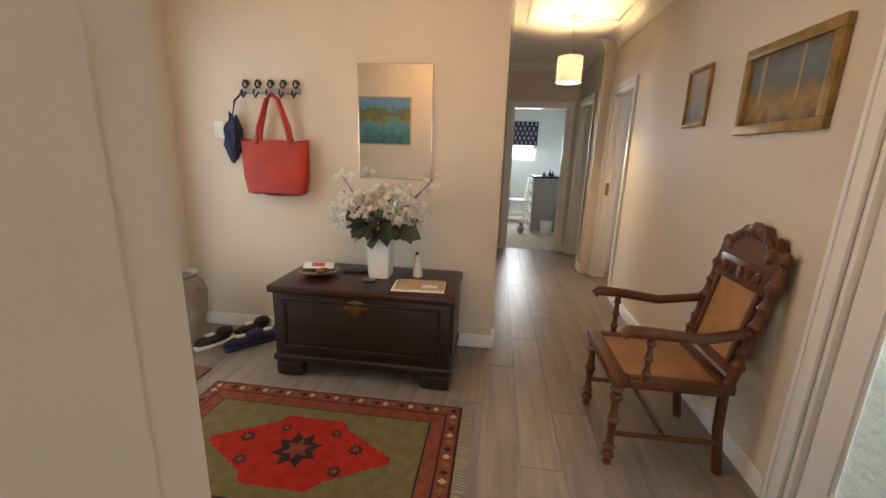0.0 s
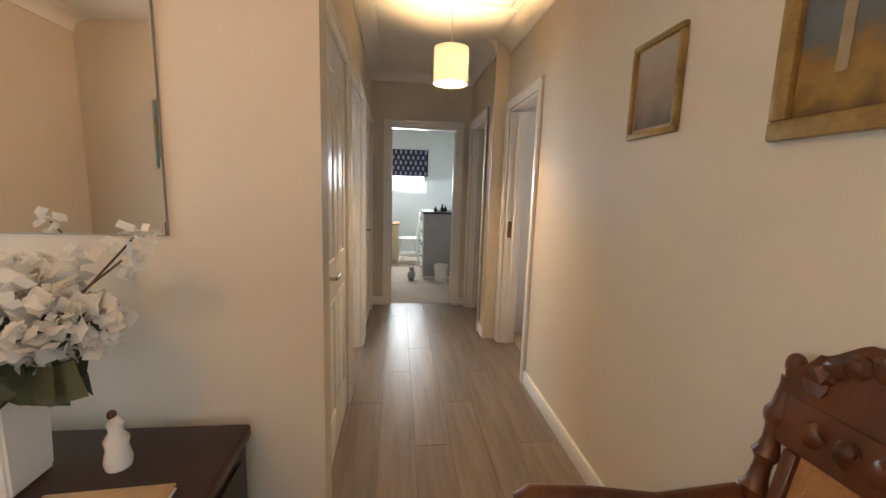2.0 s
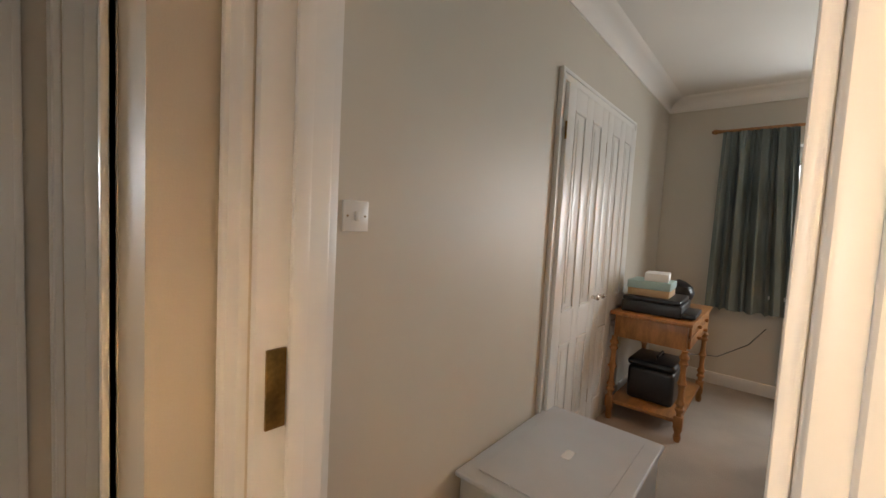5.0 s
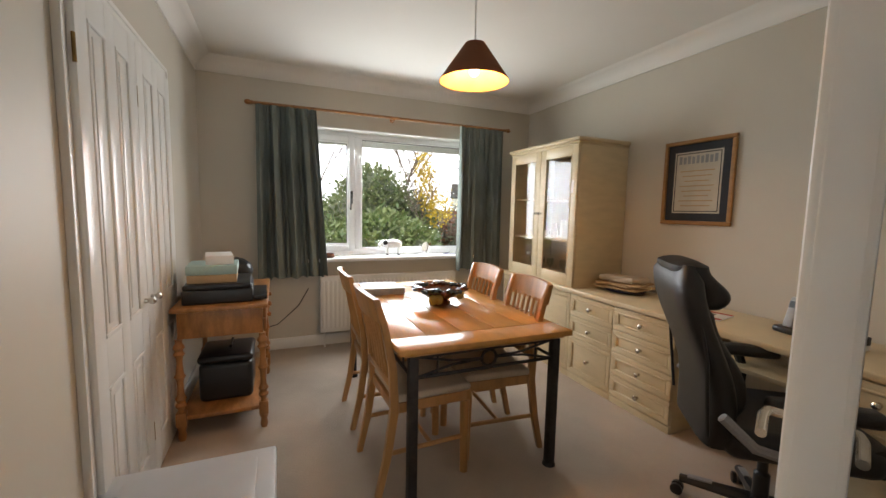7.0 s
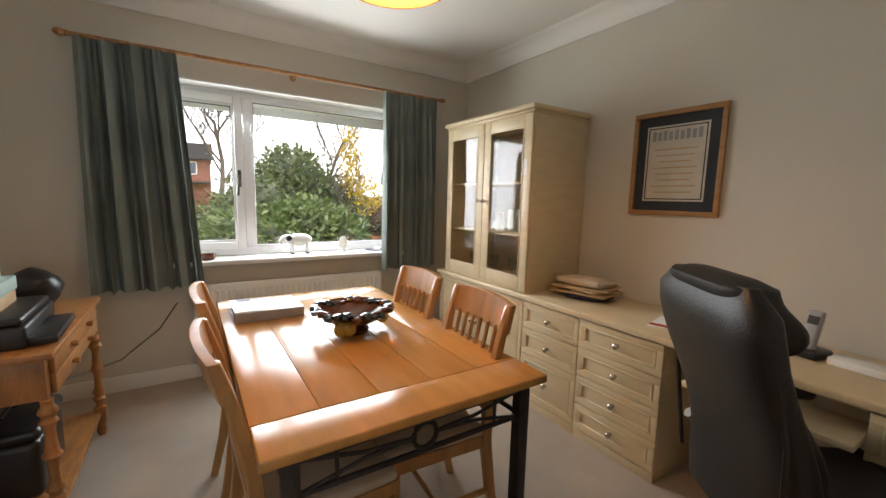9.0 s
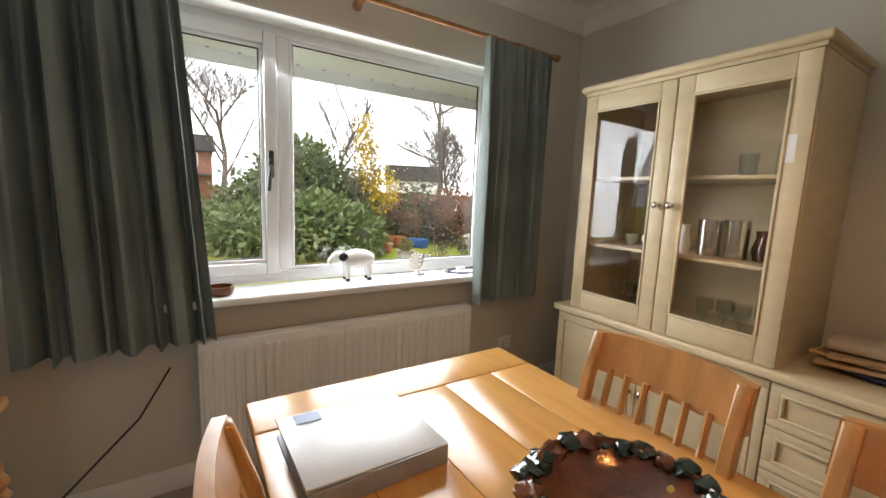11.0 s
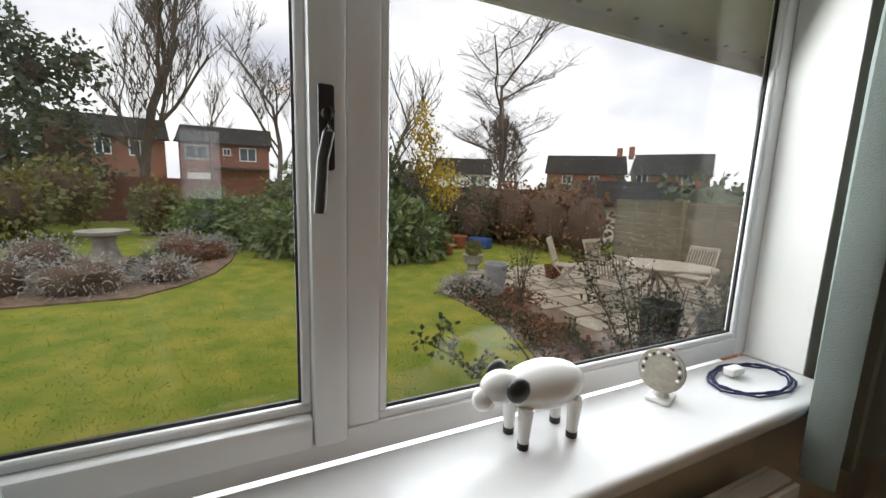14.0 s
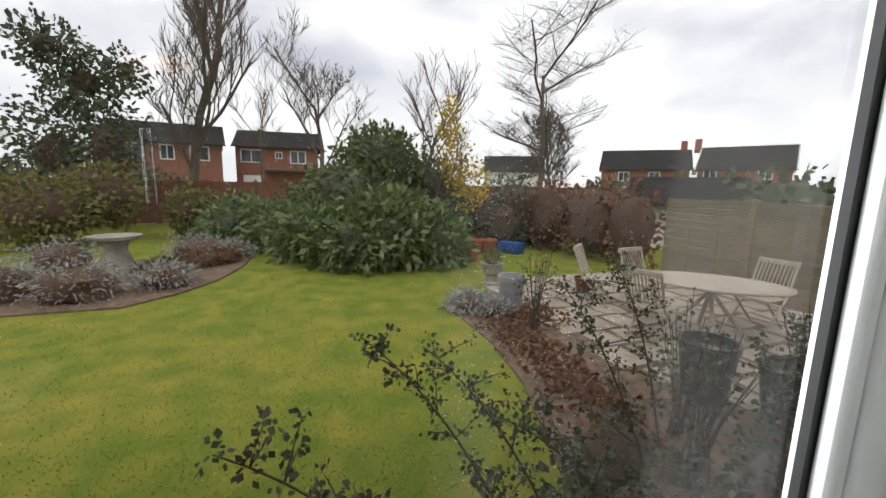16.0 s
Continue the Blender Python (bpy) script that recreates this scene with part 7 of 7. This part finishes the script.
bb = thing("bird_bath", pose(14.9, 6.35, GZ), "weathered stone bird bath on a rough pedestal", "bird bath")
part("pedestal", lathe([(0.30, 0), (0.27, 0.25), (0.18, 0.55), (0.22, 0.68)], 9), M_STONE, bb)
part("basin", lathe([(0.2, 0.68), (0.42, 0.74), (0.44, 0.80), (0.40, 0.80), (0, 0.75)], 20), M_STONE, bb)
ur = thing("stone_planter", pose(12.35, -0.62, GZ), "cream stone pedestal planter with clipped box ball", "planter")
part("pedestal", lathe([(0.17, 0), (0.17, 0.06), (0.12, 0.09), (0.11, 0.2), (0.2, 0.26), (0.22, 0.42), (0.24, 0.44), (0.2, 0.44), (0, 0.4)], 20), M_STONE, ur)
part("topiary", leaf_mass("topiary", [(0, 0, 0.58, 0.17, 0.17, 0.17)], 700, 0.04, 70, 1.8), M_OLIVE, ur, "clipped box ball", smooth=False)


def pot(x, y, r, h, material, label, name="plant_pot"):
    root = thing(name, pose(x, y, GZ + 0.03), label, "pot")
    part("pot", lathe([(r * 0.75, 0), (r * 0.95, h * 0.85), (r, h * 0.86), (r, h), (r * 0.88, h), (r * 0.8, h * 0.8), (0, h * 0.78)], 24), material, root)
    part("soil", lathe([(r * 0.82, h * 0.8), (r * 0.5, h * 0.84), (0, h * 0.85)], 16), M_SOIL, root)
    return root


pot(10.95, -0.3, 0.22, 0.5, M_GREY, "dark grey ribbed barrel planter")
pot(11.4, -2.05, 0.2, 0.26, M_BROWNGLAZE, "dark glazed bowl planter on the patio")
pot(8.0, -0.72, 0.25, 0.55, M_BLACK, "tall black glazed pot on the patio")
pot(7.45, -1.0, 0.26, 0.5, M_BLACK, "tall black glazed pot with dead stems")
for k, (x, y, r, h) in enumerate(((14.8, -1.2, 0.2, 0.4), (15.6, -1.6, 0.25, 0.4), (15.9, -1.3, 0.2, 0.3), (15.8, -2.1, 0.28, 0.35))):
    pot(x, y, r, h, M_TERRA, "terracotta pot standing by the hedge")
solo("blue_tub", box(-0.35, -0.2, 0, 0.35, 0.2, 0.32, 0.04), M_BLUE, "blue plastic garden trough", "trough", pose(15.6, -2.75, GZ + 0.0, 0, 0, 30))

gt = thing("garden_table", pose(9.15, -2.2, GZ + 0.03), "oval silvered teak garden table", "table")
n_sl = 9
for k in range(n_sl):
    y = -0.42 + k * 0.105
    hw = 0.80 * math.sqrt(max(0.05, 1 - ((y) / 0.5) ** 2))
    part("slat", box(-hw, y - 0.048, 0.70, hw, y + 0.048, 0.722, 0.003, m=pose(0, 0, 0, 0, 0, 45), seg=1), M_TEAK, gt)
part("rim", tube([((pose(0, 0, 0, 0, 0, 45) @ Vector((0.83 * math.cos(a), 0.52 * math.sin(a), 0.711)))) for a in np.linspace(0, 6.283, 36)], 0.018, 6), M_TEAK, gt)
for s in (-1, 1):
    for q in (-1, 1):
        part("leg", tube([(s * 0.34, q * 0.30, 0), (-s * 0.05, -q * 0.05, 0.7)], 0.028, 6), M_TEAK, gt)


def garden_chair(m):
    root = thing("garden_chair", m, "folding silvered teak garden chair with slatted back", "chair", "chairs round the garden table")
    for k in range(5):
        part("seat_slat", box(-0.22, -0.2 + k * 0.085, 0.42, 0.22, -0.13 + k * 0.085, 0.438, 0.003, seg=1), M_TEAK, root)
    for s in (-1, 1):
        part("back_post", tube([(s * 0.235, 0.24, 0.0), (s * 0.235, -0.18, 0.46), (s * 0.235, -0.34, 0.92)], 0.017, 6), M_TEAK, root)
        part("front_leg", tube([(s * 0.2, -0.26, 0.0), (s * 0.2, 0.2, 0.42)], 0.017, 6), M_TEAK, root)
    part("top_rail", box(-0.25, -0.36, 0.87, 0.25, -0.33, 0.94, 0.008), M_TEAK, root)
    part("low_rail", box(-0.235, -0.215, 0.50, 0.235, -0.19, 0.54, 0.004), M_TEAK, root)
    for k in range(9):
        x = -0.19 + k * 0.0475
        part("back_slat", tube([(x, -0.205, 0.53), (x, -0.345, 0.88)], 0.010, 4), M_TEAK, root)
    part("leg_bar", tube([(-0.2, -0.2, 0.06), (0.2, -0.2, 0.06)], 0.012, 6), M_TEAK, root)
    return root


gc = garden_chair(pose(9.25, -1.38, GZ + 0.03, 0, 0, 195))
copy_thing(gc, pose(10.25, -2.25, GZ + 0.03, 0, 0, 95))
copy_thing(gc, pose(9.2, -3.2, GZ + 0.03, 0, 0, 5))
copy_thing(gc, pose(8.35, -2.85, GZ + 0.03, 0, 0, -50))
copy_thing(gc, pose(10.75, -1.75, GZ + 0.03, 0, 0, 130))

fe = thing("garden_fence", pose(0, -4.65, GZ - 0.22), "weathered panel fence with posts and cap rails", "fence")
for i in range(4):
    x = 4.9 + i * 1.83
    part("post", box(x - 0.05, -0.05, 0, x + 0.05, 0.05, 1.98, 0.006), M_FENCE, fe)
    for k in range(14):
        part("slat", box(x + 0.05, -0.012 + 0.004 * (k % 2), 0.08 + k * 0.13, x + 1.78, 0.012 + 0.004 * (k % 2), 0.205 + k * 0.13, 0.002, seg=1), M_FENCE, fe)
    part("cap_rail", box(x + 0.05, -0.03, 1.90, x + 1.78, 0.03, 1.93, 0.004, seg=1), M_FENCE, fe)
    for q in (0.6, 1.2):
        part("batten", box(x + q - 0.02, 0.0165, 0.1, x + q + 0.02, 0.035, 1.89, 0.002, seg=1), M_FENCE, fe)
bf = thing("back_fence", pose(25.2, 0, GZ), "red-brown boarded fence at the garden's end", "fence")
for i in range(16):
    y = -14 + i * 1.9
    part("post", box(-0.06, y - 0.05, 0, 0.06, y + 0.05, 1.95, 0.005, seg=1), M_REDFENCE, bf)
    for k in range(6):
        part("slat", box(-0.01 - 0.006 * (k % 2), y + 0.05, 0.05 + k * 0.3, 0.015, y + 1.85, 0.345 + k * 0.3, 0.002, seg=1), M_REDFENCE, bf)


def tree(name, base, h, spread, seed, r, label, kids=5, levels=5, **more):
    root = thing(name, Matrix(), label, "tree")
    part("trunk_and_limbs", branches(base, h, spread, seed, levels, r, kids=kids, **more), M_BARK, root)
    return root


tree("bare_tree", (20.5, -6.3, GZ), 10.5, 2.0, 31, 0.15, "bare winter tree with spreading fine twigs", 6, 5, twig=0.006, start=0.14, up=0.12, lean=(-0.1, -0.16))
tree("bare_tree", (32.0, 2.05, GZ), 11.0, 0.75, 32, 0.2, "bare winter tree beyond the fence", 5, 5, twig=0.012, start=0.35)
tree("bare_tree", (29.5, 8.5, GZ), 14.0, 0.45, 33, 0.28, "tall bare multi-limbed tree beyond the fence", 6, 5, twig=0.013, start=0.2, up=0.8)
tree("bare_tree", (40.0, 6.2, GZ), 9.5, 0.5, 34, 0.12, "small bare street tree", 5, 4, twig=0.015, start=0.4)
tree("bare_tree", (25.0, -2.5, GZ), 8.5, 0.45, 35, 0.12, "slender bare tree behind the shrubs", 5, 4, twig=0.011, start=0.4, up=0.8)
tree("bare_tree", (26.0, -11.0, GZ), 6.5, 0.6, 36, 0.14, "low bare bushy tree by the houses", 6, 5, twig=0.012, start=0.2)


def house(name, m, w, d, eave, ridge, walls, label, windows, gable=False, porch=False, chimney=None):
    """Front towards -y; ridge along x."""
    root = thing(name, m, label, "house")
    body = bmesh.new()
    box(-w / 2, 0, 0, w / 2, d, eave, bm=body)
    v = [body.verts.new(p) for p in ((-w / 2, 0, eave), (-w / 2, d, eave), (-w / 2, d / 2, ridge), (w / 2, 0, eave), (w / 2, d, eave), (w / 2, d / 2, ridge))]
    body.faces.new(v[:3]), body.faces.new(v[3:])
    part("wall", body, walls, root, smooth=False)
    roof = bmesh.new()
    for y0, z0, y1, z1 in ((-0.4, eave - 0.2, d / 2, ridge + 0.05), (d + 0.4, eave - 0.2, d / 2, ridge + 0.05)):
        q = [roof.verts.new(p) for p in ((-w / 2 - 0.3, y0, z0), (w / 2 + 0.3, y0, z0), (w / 2 + 0.3, y1, z1), (-w / 2 - 0.3, y1, z1))]
        roof.faces.new(q)
    bmesh.ops.solidify(roof, geom=roof.faces[:], thickness=0.14)
    rf = part("roof", roof, M_ROOF, root, smooth=False)
    if gable:
        for s in (-1, 1):
            part("barge_board", tube([(w / 2 + 0.3, d / 2, ridge), (w / 2 + 0.3, d / 2 + s * (d / 2 + 0.4), eave - 0.2)], 0.10, 4), M_UPVC, rf)
            part("barge_board", tube([(-w / 2 - 0.3, d / 2, ridge), (-w / 2 - 0.3, d / 2 + s * (d / 2 + 0.4), eave - 0.2)], 0.10, 4), M_UPVC, rf)
    part("gutter", box(-w / 2 - 0.3, -0.52, eave - 0.24, w / 2 + 0.3, -0.40, eave - 0.12), M_BLACK, root)
    if chimney is not None:
        part("chimney", box(chimney - 0.35, d / 2 - 0.35, ridge - 0.6, chimney + 0.35, d / 2 + 0.35, ridge + 1.1, 0.02), walls, rf)
    for x, z, ww, hh in windows:
        wn_ = part("window", panel_frame(x - ww / 2, z - hh / 2, x + ww / 2, z + hh / 2, -0.03, 0.1, 0.05), M_UPVC, root)
        part("pane", box(x - ww / 2 + 0.08, -0.03, z - hh / 2 + 0.08, x + ww / 2 - 0.08, -0.01, z + hh / 2 - 0.08), M_PANE, wn_, smooth=False)
        part("glazing_bar", box(x - 0.035, -0.06, z - hh / 2 + 0.1, x + 0.035, -0.031, z + hh / 2 - 0.1), M_UPVC, wn_, smooth=False)
    if porch:
        pc = part("porch_roof", box(-w * 0.15, -1.2, 2.45, w / 2, 0.0, 2.65, 0.03, m=pose(0, 0, 0, 0, 0, 0)), M_ROOF, root)
        part("garage_door", box(-w / 2 + 0.6, -0.04, 0, -w * 0.18, -0.005, 2.1), M_UPVC, root, smooth=False)
    return root


house("brick_house", pose(49.0, 5.7, GZ + 0.3, 0, 0, -91), 7.6, 7, 5.0, 6.7, M_BRICK, "two-storey red brick house with tiled roof", ((-2.4, 3.95, 1.9, 1.3), (0.1, 4.1, 0.7, 0.7), (1.9, 3.95, 1.5, 1.3)), porch=True)
house("brick_house", pose(43.0, 13.4, GZ + 0.3, 0, 0, -78), 7.6, 7, 4.6, 6.3, M_BRICK, "red brick house with bay windows behind trees", ((-2.2, 3.7, 1.4, 1.2), (0.0, 3.7, 1.0, 1.2), (2.2, 3.7, 1.4, 1.2)))
house("brick_house", pose(46.0, -37.3, GZ, 0, 0, -134), 10.0, 7, 4.3, 6.8, M_BRICK, "brick house with grey roof and chimney", ((-2.3, 3.3, 1.3, 1.2), (1.2, 3.3, 1.3, 1.2)), chimney=4.4)
house("brick_house", pose(37.5, -42.6, GZ, 0, 0, -148), 8.5, 8, 4.2, 6.9, M_BRICK, "brick house with white-edged gable", ((-3.0, 3.6, 1.3, 1.2), (2.0, 3.6, 1.3, 1.2)), gable=True, chimney=-5.0)
house("rendered_house", pose(70, -31.5, GZ, 0, 0, -118), 10, 7, 4.4, 7.2, M_RENDER, "white rendered house far behind the trees", ((-2, 3.4, 1.2, 1.1), (2, 3.4, 1.2, 1.1)), gable=True)
house("garden_room", pose(15.0, -8.4, GZ, 0, 0, -140), 2.8, 2.6, 1.6, 2.25, M_RENDER, "low summerhouse roof above the fence", ())
shrub("far_hedge", [(30 + 2.2 * k, 22 - 4.6 * k, 0.6, 2.6, 3.0, 1.6) for k in range(3)] + [(24 + 1.2 * k, -14 - 4.0 * k, 0.5, 2.2, 2.6, 1.4) for k in range(3)] + [(12.5 + 2.2 * k, -9.2 - 1.0 * k, 0.5, 1.6, 1.2, 1.6) for k in range(3)], 7000, 0.28, 90, M_DARKLEAF, "distant dark hedge line beyond the fences", M_DARKLEAF, 2)

# cotoneaster and stems under the window
ct = random.Random(8)
for k, (bx_, by_, tx, ty, tz) in enumerate(((6.6, 2.0, 6.75, 2.95, 0.62), (6.7, 1.7, 7.3, 2.45, 0.72), (6.8, 1.5, 7.5, 2.1, 0.55), (6.9, 0.9, 7.6, 1.2, 0.85), (6.6, 1.2, 6.9, 1.9, 0.45), (7.3, 0.5, 7.7, 0.7, 0.95), (6.5, 0.6, 6.9, 0.4, 0.6), (7.0, -0.1, 7.2, -0.4, 0.55), (6.5, 1.6, 6.55, 1.5, 0.3))):
    root = thing("cotoneaster", Matrix(), "arching cotoneaster branch with small dark leaves", "shrub", "cotoneaster under the window")
    p0, p2 = Vector((bx_, by_, GZ)), Vector((tx, ty, tz))
    p1 = p0.lerp(p2, 0.55) + Vector((0, -0.12, 0.22))
    pts = [((1 - u) ** 2) * p0 + 2 * u * (1 - u) * p1 + u * u * p2 for u in [q / 11 for q in range(12)]]
    bm = tube(pts, 0.009, 5, None, 0.003)
    clumps = [(*p, 0.045, 0.045, 0.045) for p in pts[3:]]
    for p in pts[3:-1]:
        for _ in range(2):
            e = p + Vector((ct.gauss(0, 0.12), ct.gauss(0, 0.12), ct.uniform(0.0, 0.16)))
            tube([p, p.lerp(e, 0.6) + Vector((0, 0, 0.01)), e], 0.004, 4, bm, 0.002)
            clumps += [(*e, 0.035, 0.035, 0.035), (*p.lerp(e, 0.5), 0.03, 0.03, 0.03)]
    part("stems", bm, M_TWIG, root)
    part("foliage", leaf_mass("foliage", clumps, 520, 0.026, 100 + k, 1.8, 0.1, 0.1), M_DARKLEAF, root, smooth=False)
for k in range(5):
    x, y = (10.0, -0.15) if k == 0 else (ct.uniform(6.8, 8.2), ct.uniform(-2.2, 0.6))
    root = thing("rose_bush", Matrix(), "leafless upright shrub stems in the bed", "shrub", "bare shrubs in the bed")
    bm = bmesh.new()
    for _ in range(16):
        a = ct.uniform(0, 6.28)
        s = ct.uniform(0.05, 0.3)
        tube([(x + ct.gauss(0, 0.04), y + ct.gauss(0, 0.04), GZ), (x + 0.4 * s * math.cos(a), y + 0.4 * s * math.sin(a), GZ + 0.45), (x + s * math.cos(a), y + s * math.sin(a), GZ + ct.uniform(0.75, 1.15))], 0.008, 4, bm, 0.003)
    part("stems", bm, M_TWIG, root)
    part("foliage", leaf_mass("foliage", [(x, y, GZ + 0.6, 0.28, 0.28, 0.45)], 260, 0.04, 130 + k, 1.8, 0, 0.1), M_DARKLEAF, root, smooth=False)
shrub("bed_shrub", [(6.7, 1.2, -0.25, 0.55, 0.6, 0.35), (6.6, 0.2, -0.2, 0.5, 0.6, 0.4), (6.8, -1.0, -0.2, 0.6, 0.7, 0.45), (7.3, 0.8, -0.35, 0.5, 0.4, 0.25)], 3600, 0.05, 95, M_DARKLEAF, "tangled small-leaved shrub below the window", M_TWIG, 2)

# ---- floor planks ----
plank = box(-0.0955, -0.6495, -0.011, 0.0955, 0.6495, 0.0, 0.0012, seg=1)
plank_mesh = mesh_of("plank", plank)
plank_mesh.materials.append(M_PLANK)
floor = tagged(new("floor"), "grey-brown oak laminate plank floor", "floor", kind="structure")
for i in range(19):
    x = -1.82 + 0.0955 + i * 0.192
    off = (i * 0.43) % 1.3
    for j in range(-1, 6):
        y0, y1 = j * 1.3 + off - 1.5, (j + 1) * 1.3 + off - 1.5
        lo, hi = max(y0, -1.5), min(y1, 5.87)
        if hi - lo < 0.05 or (x < 0.3 and lo > 2.9):
            continue
        p = new("plank", plank_mesh)
        p.parent = floor
        p.location, p.scale = (x - 0.2, (lo + hi) / 2, 0), (1, (hi - lo) / 1.3, 1)
